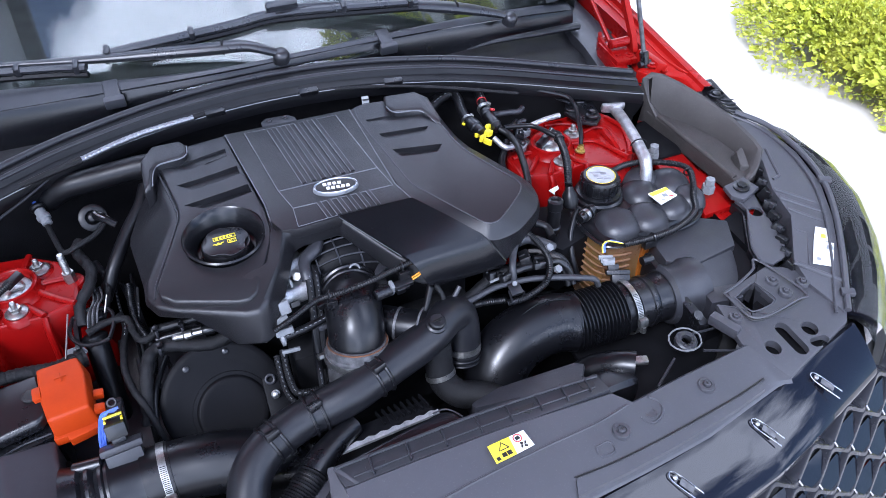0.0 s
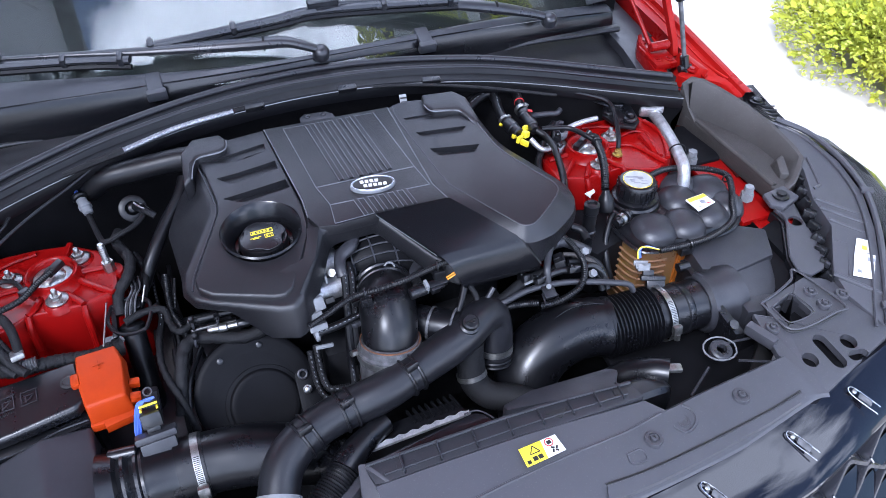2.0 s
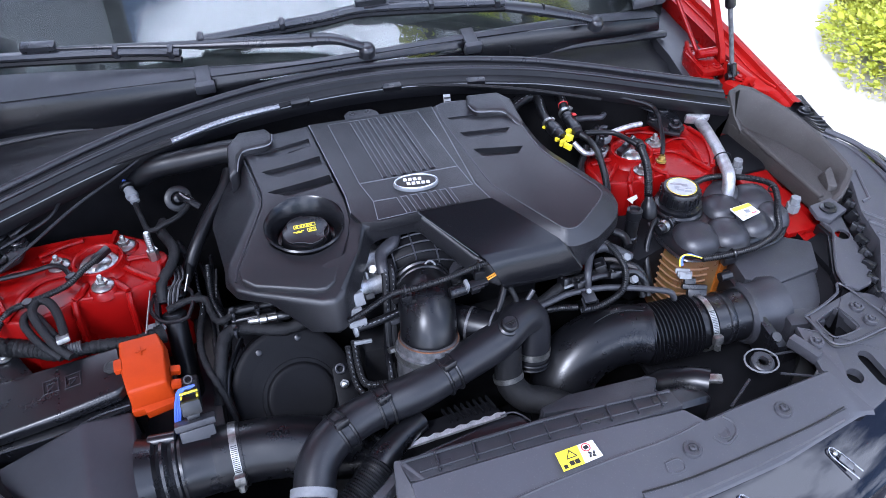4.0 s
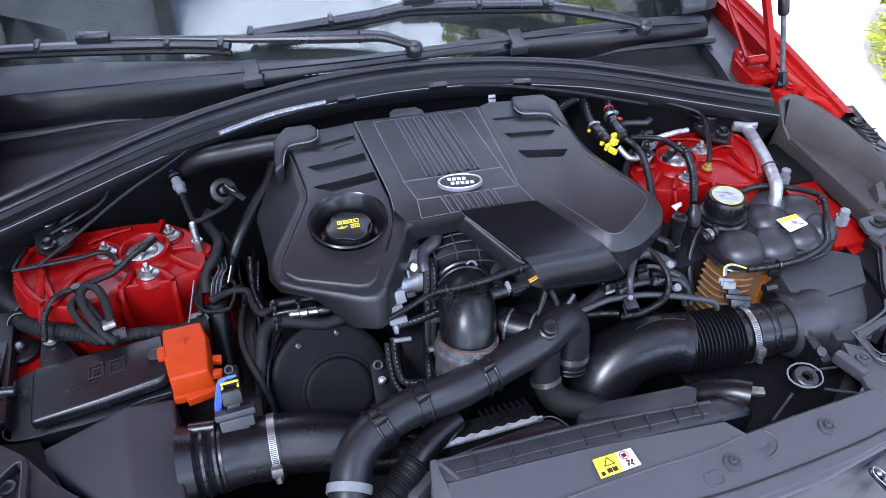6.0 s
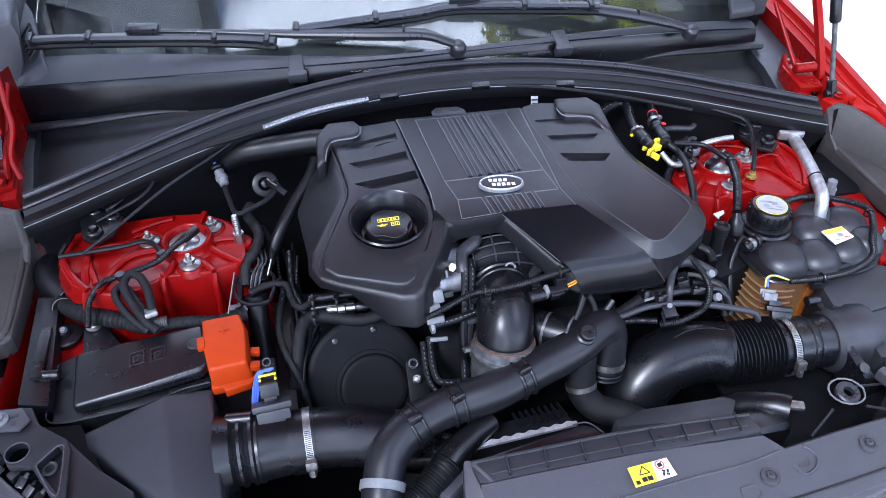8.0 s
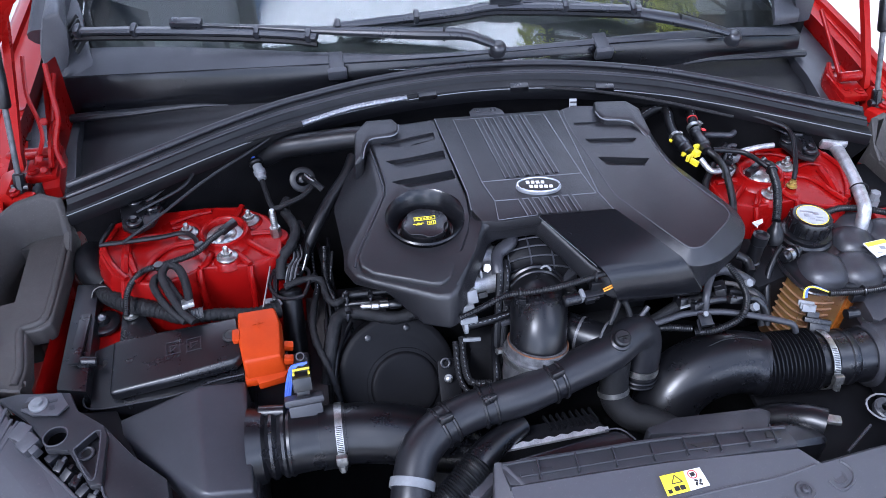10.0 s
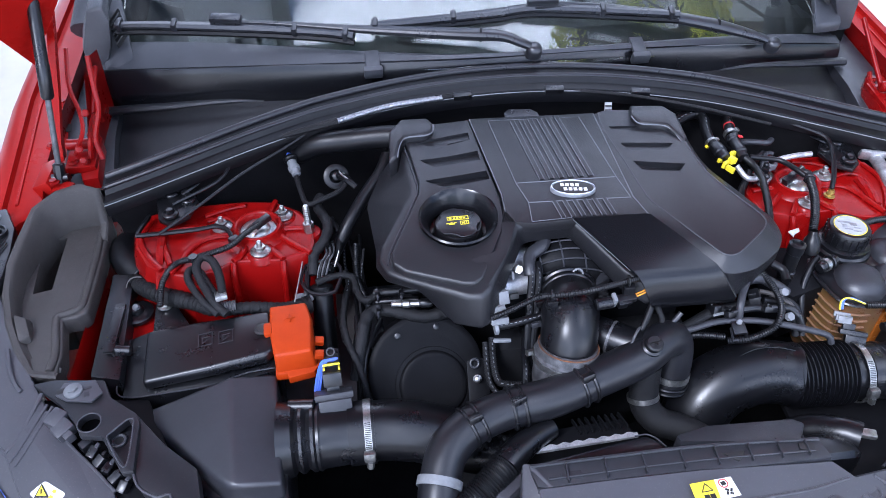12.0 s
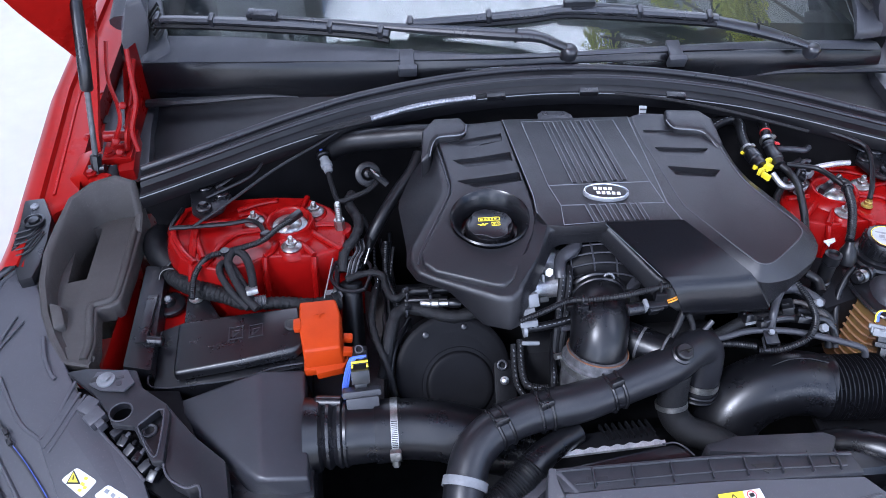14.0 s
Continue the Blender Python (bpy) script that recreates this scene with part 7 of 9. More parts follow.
part("body", rod((0.040, -0.246, 0.984), (0.066, -0.244, 0.985), 0.0085, n=16, bevel=0.002), PLASTIC, sen)
part("grey_collar", box((0.066, -0.244, 0.988), (0.006, 0.014, 0.020), (15, 0, 5), 0.002), PALE, sen)
part("plug", join(box((0.084, -0.243, 0.988), (0.030, 0.012, 0.009), (15, 0, 6), 0.002), box((0.078, -0.245, 0.984), (0.014, 0.016, 0.012), (15, 0, 6), 0.002), box((0.086, -0.249, 0.985), (0.012, 0.004, 0.006), (15, 0, 6), 0.001)), PLASTIC, sen)
for k in range(2):
    part("wire", sweep([(0.098, -0.243 + 0.004 * k, 0.990), (0.112, -0.240 + 0.004 * k, 0.993), (0.122, -0.235, 0.998 + 0.002 * k), (0.125, -0.227, 1.002)], 0.0013, 6, 0.004), ORANGE_WIRE, sen)

# corrugated loom across the elbow
loom = thing("engine_loom", "corrugated black wiring loom across the throttle elbow", "loom", (0, -0.23, 0.98))
part("loom", conduit([(-0.105, -0.235, 0.965), (-0.075, -0.235, 0.980), (-0.040, -0.232, 0.995), (-0.005, -0.245, 1.010), (0.030, -0.248, 1.016), (0.070, -0.238, 1.014), (0.105, -0.228, 1.010), (0.126, -0.226, 1.002)], 0.0046), RUBBER, loom)
for p in ((-0.022, -0.238, 1.004), (0.088, -0.233, 1.013)):
    part("clip", join(torus(p, (1, -0.2, 0.1), 0.0066, 0.0018, 16, 6), box((p[0], p[1] - 0.004, p[2] - 0.014), (0.016, 0.010, 0.016), bevel=0.002)), PLASTIC, loom)

# intake manifold with lattice ribs in the notch of the cover
man = thing("intake_manifold", "black intake manifold with a lattice of thin ribs", "manifold", (0.03, -0.15, 0.92))
bulge = []
for k in range(9):
    a = radians(12 + 150 * k / 8)
    cy, cz = -0.122 - 0.046 * math.cos(a), 0.950 + 0.050 * math.sin(a)
    bulge.append((cy, cz))
part("barrel", loft([[V(x, y - 0.10 * (x - 0.03), z - 4.5 * (x - 0.035) ** 2) for y, z in bulge] for x in (-0.018, 0.0, 0.02, 0.04, 0.06, 0.078)], cap=False, closed=False), MATT, man)
for k in range(1, 8):
    y, z = bulge[k]
    part("rib", sweep([(x, y - 0.10 * (x - 0.03) - 0.0015, z - 4.5 * (x - 0.035) ** 2 + 0.0025) for x in (-0.018, 0.0, 0.02, 0.04, 0.06, 0.080)], 0.0015, 6, 0.008), PLASTIC_GREY, man)
for x in (-0.016, 0.016, 0.049, 0.076):
    part("rib", sweep([(x + 0.05 * (0.945 + 0.05 - z), y - 0.10 * (x - 0.03) - 0.0015, z - 4.5 * (x - 0.035) ** 2 + 0.003) for y, z in bulge], 0.0015, 6, 0.006), PLASTIC_GREY, man)
part("eye_lug", join(torus((0.086, -0.147, 0.970), (0, -0.5, 0.85), 0.0085, 0.0024, 22, 8), prism([(0.092, -0.156, 0.967), (0.086, -0.172, 0.962), (0.060, -0.186, 0.962), (0.062, -0.178, 0.966), (0.078, -0.160, 0.968)], 0.012, 0.002)), PLASTIC_GREY, man)
act = thing("actuator", "grey and white actuator beside the manifold", "actuator", (-0.06, -0.16, 0.93))
part("lever", sweep([(-0.006, -0.088, 1.002), (-0.004, -0.112, 1.003), (-0.012, -0.132, 1.001), (-0.032, -0.146, 0.997), (-0.038, -0.166, 0.992), (-0.038, -0.176, 0.985)], lambda u, q: 0.0098 - 0.0012 * math.sin(u * 9), 12, 0.005, flat=0.8), PLASTIC_GREY, act)
part("motor", join(rod((-0.075, -0.118, 0.962), (-0.026, -0.112, 0.962), 0.020, n=24, bevel=0.003), rod((-0.08, -0.155, 0.945), (-0.030, -0.150, 0.945), 0.017, n=20, bevel=0.003)), ALU, act)
part("bolt", hexa((-0.048, -0.150, 0.972), (-0.4, -0.6, 0.8), 0.0065, 0.006), STEEL, act)
part("bracket", prism([(-0.040, -0.096, 0.992), (-0.022, -0.092, 0.994), (-0.018, -0.112, 0.992), (-0.034, -0.118, 0.99)], 0.004, 0.001), PLASTIC, act)
part("eyelet", torus((-0.020, -0.105, 0.996), (0.2, -0.4, 0.9), 0.0052, 0.0014, 16, 6), PLASTIC_GREY, act)
for k, (c, d, tw) in enumerate((((-0.085, -0.196, 0.968), (0.016, 0.030, 0.020), 12), ((-0.080, -0.172, 0.974), (0.010, 0.020, 0.018), 8), ((-0.094, -0.214, 0.960), (0.022, 0.020, 0.012), 14), ((-0.092, -0.229, 0.952), (0.026, 0.012, 0.010), 4), ((-0.068, -0.156, 0.978), (0.014, 0.004, 0.012), 6), ((-0.062, -0.163, 0.976), (0.004, 0.014, 0.012), 6))):
    part("white_body", box(c, d, (-30, 0, tw), 0.002), PALE, act, "pale plastic actuator piece")
part("pin", box((-0.066, -0.199, 0.968), (0.014, 0.006, 0.008), (-30, 0, 8), 0.001), INK_GAP, act)


def printed(pts, r, where, mat_p=None):
    """Pale printed dashes along a lead."""
    ln = spline(pts, 0.003)
    out = []
    for k in range(where[0], min(where[1], len(ln) - 2), 3):
        w = (ln[k + 1] - ln[k]).normalized()
        out.append(box(ln[k] + V(0, -0.55 * r, 0.78 * r), (0.0035, 0.0016, 0.0010), (-35, 0, math.degrees(math.atan2(w.y, w.x))), 0))
    return join(*out) if out else None


for k, (pts, r) in enumerate((([(-0.036, -0.158, 0.992), (-0.036, -0.178, 0.985), (-0.040, -0.196, 0.962), (-0.045, -0.215, 0.945), (-0.050, -0.235, 0.915), (-0.052, -0.255, 0.88)], 0.0062),
                              ([(-0.024, -0.158, 0.990), (-0.026, -0.180, 0.984), (-0.031, -0.200, 0.958), (-0.036, -0.220, 0.94), (-0.042, -0.24, 0.91), (-0.044, -0.262, 0.87)], 0.0055),
                              ([(-0.046, -0.206, 0.900), (-0.056, -0.249, 0.900), (-0.061, -0.280, 0.898), (-0.064, -0.300, 0.88)], 0.0052),
                              ([(-0.099, -0.215, 0.90), (-0.102, -0.249, 0.885), (-0.100, -0.279, 0.88), (-0.088, -0.288, 0.88), (-0.060, -0.288, 0.875)], 0.0058),
                              ([(-0.110, -0.222, 0.90), (-0.112, -0.255, 0.88), (-0.108, -0.280, 0.868), (-0.090, -0.300, 0.862), (-0.055, -0.298, 0.862)], 0.0050))):
    lead = thing("engine_lead", "black taped lead with pale printed marks", "lead", pts[0], group="engine leads")
    sheath = part("sheath", sweep(pts, r, 9, 0.006) if k < 3 else conduit(pts, r), RUBBER if k < 3 else TAPE, lead)
    part("print_marks", printed(pts, r, (4, 40)), PALE, sheath, "pale printed marks")
rail_ = thing("vacuum_pipe", "black pipe with a white collar below the actuator", "pipe", (-0.06, -0.24, 0.92))
PTS = [(-0.096, -0.2295, 0.940), (-0.066, -0.227, 0.942), (-0.036, -0.222, 0.944), (-0.014, -0.217, 0.946), (0.004, -0.222, 0.945)]
pv = part("pipe", sweep(PTS, 0.0062, 10, 0.008), RUBBER, rail_)
part("print_marks", printed(PTS, 0.0062, (3, 30)), PALE, pv, "pale printed marks")
part("collar", lathe((-0.1005, -0.2295, 0.9395), (1, 0.05, 0.05), [(0, 0.006), (0.001, 0.0115), (0.006, 0.0115), (0.008, 0.007)], 20), PALE, rail_)
part("foot", box((-0.090, -0.245, 0.927), (0.026, 0.005, 0.006), (-20, 0, -5), 0.002), PALE, rail_)
part("hanger", join(box((-0.030, -0.226, 0.935), (0.030, 0.010, 0.008), (-20, 0, 8), 0.002), box((-0.022, -0.226, 0.928), (0.010, 0.008, 0.016), (-20, 0, 8), 0.002)), PLASTIC_GREY, rail_)

# round drive cover
drive = thing("drive_cover", "round black belt drive cover with raised rings", "drive cover", (-0.2, -0.2, 0.80))
DC, DW = (-0.198, -0.212, 0.832), (0.06, -0.72, 0.66)
part("cover", lathe(DC, DW, [(-0.06, 0.088), (0.0, 0.090), (0.003, 0.0895), (0.006, 0.086), (0.0065, 0.080), (0.0055, 0.062)], 64, cap=False), MATT, drive)
aa, bb, ww = frame_of(V(*DW))
IC = V(*DC) + aa * 0.008 * (1 if aa.x > 0 else -1) - bb * 0.020 * (1 if bb.z > 0 else -1) + ww * 0.0052
part("inner_disc", lathe(IC, DW, [(-0.003, 0.060), (0.0016, 0.0585), (0.002, 0.053), (0.0055, 0.051), (0.007, 0.048), (0.0062, 0.042), (0.0062, 0.0)], 56, cap=False), MATT, drive)
part("face", lathe(V(*DC) + ww * 0.0015, DW, [(0.0, 0.082), (0.0035, 0.080), (0.0038, 0.0)], 56, cap=False), MATT, drive)
for a in (60, 110, 250):
    p = V(*DC) + (aa * math.cos(radians(a)) + bb * math.sin(radians(a))) * 0.072 + ww * 0.006
    part("screw", lathe(p, DW, [(0, 0.005), (0.002, 0.005), (0.003, 0.003)], 12), PLASTIC, drive)
tb = thing("timing_bracket", "black steel bracket with a pale stud beside the drive cover", "bracket", (-0.13, -0.24, 0.82))
part("plate", prism([(-0.140, -0.232, 0.875), (-0.108, -0.230, 0.876), (-0.108, -0.280, 0.838), (-0.142, -0.282, 0.838)], 0.02, 0.004), MATT, tb)
part("eye", torus((-0.128, -0.240, 0.876), (0, -0.7, 0.7), 0.0062, 0.0022, 18, 8), PLASTIC_GREY, tb)
part("stud", lathe((-0.126, -0.258, 0.862), (-0.2, -0.7, 0.7), [(0, 0.0065), (0.004, 0.0065), (0.005, 0.0045), (0.010, 0.0045), (0.011, 0.003)], 14), STEEL, tb)
part("label_strip", box((-0.112, -0.284, 0.842), (0.018, 0.002, 0.003), (-40, 0, 3), 0.0005), PAPER, tb)

# pipes between drive cover and engine cover
for k, (pts, r, m) in enumerate((([(-0.357, -0.079, 0.915), (-0.326, -0.070, 0.918), (-0.300, -0.074, 0.916), (-0.293, -0.104, 0.912), (-0.282, -0.125, 0.912), (-0.262, -0.116, 0.914)], 0.0058, TAPE),
                                 ([(-0.268, -0.114, 0.916), (-0.225, -0.117, 0.918), (-0.186, -0.119, 0.92)], 0.0062, RUBBER),
                                 ([(-0.305, -0.225, 0.845), (-0.293, -0.185, 0.885), (-0.283, -0.152, 0.899), (-0.268, -0.138, 0.901), (-0.246, -0.141, 0.902), (-0.197, -0.160, 0.902), (-0.157, -0.158, 0.905)], 0.010, TAPE),
                                 ([(-0.265, -0.124, 0.905), (-0.240, -0.127, 0.908), (-0.200, -0.132, 0.91)], 0.0058, DUCT),
                                 ([(-0.260, -0.132, 0.872), (-0.274, -0.162, 0.872), (-0.287, -0.193, 0.866), (-0.294, -0.225, 0.84), (-0.296, -0.25, 0.78)], 0.0042, RUBBER),
                                 ([(-0.298, -0.125, 0.878), (-0.298, -0.150, 0.874), (-0.295, -0.185, 0.868), (-0.300, -0.22, 0.84), (-0.304, -0.25, 0.78)], 0.0045, RUBBER))):
    pp = thing("engine_pipe", "black pipe between drive cover and engine cover", "pipe", pts[0], group="engine pipes")
    part("pipe", sweep(pts, (lambda u, q, r=r: r + 0.0006 * math.sin(q * 330)) if m is TAPE else r, 10, 0.005), m, pp)
cn = thing("steel_union", "bright steel pipe union with a black end", "union", (-0.23, -0.145, 0.9))
part("union", lathe((-0.243, -0.143, 0.917), (1, -0.09, 0.02), [(0, 0.003), (0.003, 0.0050), (0.016, 0.0050), (0.018, 0.0068), (0.028, 0.0068), (0.030, 0.005), (0.044, 0.0052)], 12), STEEL, cn)
part("black_end", lathe((-0.200, -0.147, 0.918), (1, -0.09, 0.02), [(0, 0.0055), (0.003, 0.0072), (0.016, 0.0072), (0.020, 0.005)], 12), PLASTIC, cn)

# wiring between fuse box and engine
for k, (pts, r) in enumerate((([(-0.312, -0.040, 0.90), (-0.307, -0.062, 0.892), (-0.314, -0.099, 0.890), (-0.318, -0.146, 0.888), (-0.311, -0.188, 0.886), (-0.300, -0.218, 0.876), (-0.292, -0.240, 0.850), (-0.286, -0.26, 0.80), (-0.285, -0.27, 0.74)], 0.0052),
                              ([(-0.345, 0.095, 0.952), (-0.351, 0.071, 0.952), (-0.334, 0.022, 0.950), (-0.340, -0.012, 0.946), (-0.358, -0.035, 0.935), (-0.362, -0.06, 0.915)], 0.0085),
                              ([(-0.33, 0.06, 0.93), (-0.318, 0.02, 0.925), (-0.325, -0.03, 0.915), (-0.340, -0.055, 0.905)], 0.0055))):
    wl = thing("taped_lead", "black taped wiring lead beside the engine cover", "lead", pts[0], group="taped leads")
    ob = part("sheath", sweep(pts, lambda u, q, r=r: r + 0.0005 * math.sin(q * 400), 10, 0.005), TAPE, wl)
    if k < 2:
        part("print_band", printed(pts, r, (6, 22)), PAPER, ob, "white printed marks")
rng = random.Random(31)
for k in range(5):
    x0, y0 = -0.304 + 0.006 * k, -0.015 - 0.012 * (k % 4)
    pts = [(x0 + rng.uniform(-0.008, 0.008), y0 + 0.06, 0.90), (x0 + rng.uniform(-0.010, 0.010), y0, 0.885 + rng.uniform(-0.01, 0.01)), (x0 + rng.uniform(-0.014, 0.014), y0 - 0.06, 0.868), (x0 + 0.012 + rng.uniform(-0.010, 0.010), y0 - 0.13, 0.852 + rng.uniform(-0.01, 0.01)), (x0 + 0.02, y0 - 0.20, 0.80), (x0 + 0.02, y0 - 0.23, 0.74)]
    wl = thing("thin_lead", "thin black lead dropping between fuse box and engine", "lead", pts[0], group="thin leads")
    r = 0.0022 + 0.0012 * (k % 3)
    ob = part("sheath", conduit(pts, r * 1.4) if k % 4 == 2 else sweep(pts, r, 8, 0.006), RUBBER if k % 3 else TAPE, wl)
    if k % 3 == 0:
        part("print_marks", printed(pts, r, (12, 36)), PALE, ob, "pale printed marks")
for p, way in (((-0.262, -0.118, 0.915), (1, 0, 0)), ((-0.262, -0.142, 0.903), (1, -0.2, 0)), ((-0.226, -0.126, 0.916), (1, 0, 0))):
    tie = thing("pipe_clip", "black plastic clip holding the small pipes", "clip", p, group="pipe clips")
    part("ring", torus(p, way, 0.0100, 0.0022, 18, 6), PLASTIC_GREY, tie)
    part("lug", box((p[0], p[1] - 0.004, p[2] + 0.011), (0.008, 0.008, 0.006), bevel=0.001), PLASTIC, tie)
vb = thing("wiring_junction", "black ribbed cable junction between fuse box and engine", "junction", (-0.35, -0.09, 0.82))
part("trunk", lathe((-0.350, -0.072, 0.905), (0.0, -0.62, -1), [(0, 0.014), (0.003, 0.0185), (0.014, 0.0185), (0.016, 0.0165)] + [(0.019 + 0.0032 * i, 0.0168 + 0.0006 * (i % 2)) for i in range(30)] + [(0.118, 0.018), (0.15, 0.018)], 22), RUBBER, vb)
part("cage", join(*[sweep(p, 0.0032, 7, 0.006) for p in ([(-0.373, -0.045, 0.922), (-0.345, -0.040, 0.926), (-0.320, -0.051, 0.922), (-0.318, -0.075, 0.918), (-0.327, -0.101, 0.914)], [(-0.373, -0.045, 0.922), (-0.380, -0.072, 0.917), (-0.367, -0.097, 0.914), (-0.345, -0.103, 0.912), (-0.327, -0.101, 0.914)])], box((-0.352, -0.050, 0.916), (0.040, 0.016, 0.012), (20, 0, 4), 0.003), box((-0.372, -0.072, 0.906), (0.008, 0.046, 0.018), (20, 0, -4), 0.003)), PLASTIC, vb)
part("backing", prism([(-0.334, -0.023, 0.832), (-0.301, -0.030, 0.832), (-0.301, -0.096, 0.830), (-0.311, -0.154, 0.828), (-0.325, -0.127, 0.829), (-0.332, -0.076, 0.830)], 0.006, 0.001), FOAM, vb, "brown-grey sheet behind the cables")
part("front_lug", join(box((-0.338, -0.218, 0.885), (0.024, 0.040, 0.010), (20, 0, 0), 0.003), torus((-0.336, -0.208, 0.892), (0, -0.3, 1), 0.006, 0.002, 14, 6)), PLASTIC, vb)
part("ring_tab", join(prism([(-0.392, -0.086, 0.902), (-0.370, -0.084, 0.902), (-0.362, -0.098, 0.901), (-0.370, -0.110, 0.900), (-0.392, -0.110, 0.900)], 0.003, 0.001), torus((-0.376, -0.096, 0.9025), (0, 0, 1), 0.006, 0.0014, 16, 6)), PALE, vb, "grey steel tab")
for a, b in (((-0.392, -0.114, 0.905), (-0.376, -0.048, 0.935)), ((-0.326, -0.061, 0.93), (-0.317, -0.041, 0.945))):
    part("stay", rod(a, b, 0.0014, n=6), STEEL, vb)
for k in range(5):
    part("wire", sweep([(-0.357 + 0.003 * k, -0.070, 0.905), (-0.350 + 0.004 * k, -0.055, 0.928 + 0.002 * k), (-0.338 + 0.003 * k, -0.030, 0.934), (-0.345 + 0.004 * k, 0.0, 0.93)], 0.0016, 6, 0.006), RUBBER if k % 2 else DULL, vb)

# front coolant hose
hose = thing("coolant_hose", "thick black coolant hose crossing in front of the engine", "hose", (-0.02, -0.34, 0.86))
PATH = [(0.160, -0.284, 0.83), (0.166, -0.270, 0.875), (0.163, -0.262, 0.908), (0.140, -0.272, 0.922), (0.095, -0.298, 0.920), (0.032, -0.318, 0.913), (-0.031, -0.336, 0.906), (-0.080, -0.341, 0.900), (-0.121, -0.349, 0.897), (-0.160, -0.365, 0.892), (-0.187, -0.389, 0.884), (-0.200, -0.417, 0.872), (-0.208, -0.450, 0.855), (-0.215, -0.52, 0.80)]
part("hose", sweep(PATH, lambda u, q: 0.0275 + 0.0004 * math.sin(q * 45), 24, 0.006), HOSE, hose)


def on_path(share):
    ln = spline(PATH, 0.004)
    i = int(share * (len(ln) - 1))
    return ln[i], (ln[min(i + 1, len(ln) - 1)] - ln[i - 1]).normalized()


for share in (0.405, 0.565, 0.665):
    p, w = on_path(share)
    for off in (-0.008, 0.008):
        part("clip_ring", torus(p + w * off, w, 0.0285, 0.0024, 32, 6), PLASTIC, hose)
    part("clip_block", box(p + V(0, -0.010, 0.028), (0.020, 0.010, 0.010), (-20, 0, 20), 0.002), PLASTIC, hose)
p, w = on_path(0.819)
part("end_band", band(p, w, 0.0282, 0.012, 0.002, 32), PALE, hose, "bright steel band")
part("end_clamp", band((0.162, -0.278, 0.855), (0.1, 0.25, 1), 0.0278, 0.010, 0.0018, 32), STEEL, hose)
for z in (0.842, 0.832):
    part("end_ridge", torus((0.160, -0.283, z), (0.1, 0.25, 1), 0.028, 0.0022, 28, 6), RUBBER, hose)
tee = part("bleed_plug", lathe((0.110, -0.296, 0.936), (0.05, -0.35, 1), [(0, 0.015), (0.014, 0.015), (0.016, 0.012), (0.024, 0.012), (0.026, 0.010)], 20), PLASTIC, hose, "bleed screw with a cross slot")
part("slot_mark", join(box((0.1112, -0.305, 0.9615), (0.016, 0.003, 0.001), (-20, 0, 10), 0), box((0.1112, -0.305, 0.9615), (0.003, 0.016, 0.001), (-20, 0, 10), 0)), INK_GAP, tee)
hb = thing("branch_hose", "woven-covered black hose below the coolant hose", "hose", (0.15, -0.34, 0.80))
part("hose", sweep([(0.112, -0.296, 0.905), (0.111, -0.305, 0.87), (0.113, -0.320, 0.838), (0.130, -0.338, 0.822), (0.160, -0.352, 0.818), (0.190, -0.372, 0.81), (0.205, -0.395, 0.79)], 0.0215, 18, 0.008), TAPE, hb)
part("clamp", band((0.1105, -0.312, 0.850), (0.1, -0.5, -0.9), 0.0218, 0.008, 0.0015, 24), STEEL, hb)
hb = thing("pipe_stub", "black stub pipe with a wire clip behind the coolant hose", "pipe", (0.07, -0.26, 0.90))
part("stub", sweep([(0.048, -0.235, 0.915), (0.075, -0.258, 0.918), (0.105, -0.280, 0.92)], 0.0265, 20, 0.008), DUCT, hb)
part("wire_clip", torus((0.098, -0.274, 0.921), (0.75, -0.6, 0.05), 0.0285, 0.002, 28, 6), DULL, hb)
part("print_band", band((0.070, -0.254, 0.918), (0.75, -0.6, 0.05), 0.0268, 0.004, 0.0005, 28), DULL, hb)
hb = thing("corrugated_hose", "ribbed black drain hose with a smooth collar", "hose", (-0.12, -0.42, 0.85))
part("ribbed", sweep([(-0.105, -0.402, 0.872), (-0.130, -0.425, 0.866), (-0.175, -0.460, 0.855), (-0.23, -0.50, 0.845)], ribbed(0.0195, 0.0042, 0.0014), 16, 0.001), RUBBER, hb)
part("collar", sweep([(-0.040, -0.362, 0.872), (-0.070, -0.378, 0.874), (-0.100, -0.399, 0.873), (-0.112, -0.410, 0.870)], lambda u, q: 0.015 + 0.006 * u, 18, 0.006), DUCT, hb)

# loom and pipes right of the manifold
br = thing("pipe_bracket", "black sheet bracket with a square loop carrying a thin pipe", "bracket", (0.259, -0.254, 0.89))
part("plate", prism([(0.249, -0.246, 0.932), (0.269, -0.246, 0.932), (0.269, -0.272, 0.922), (0.249, -0.272, 0.922)], 0.004, 0.001), PLASTIC, br)
part("loop", sweep([(0.254, -0.253, 0.912), (0.275, -0.252, 0.912), (0.268, -0.275, 0.912), (0.248, -0.276, 0.912), (0.254, -0.253, 0.912)], 0.0022, 6, 0.02), PLASTIC_GREY, br)
part("rivet", hexa((0.259, -0.258, 0.930), (0, -0.5, 0.9), 0.0042, 0.004), PALE, br)
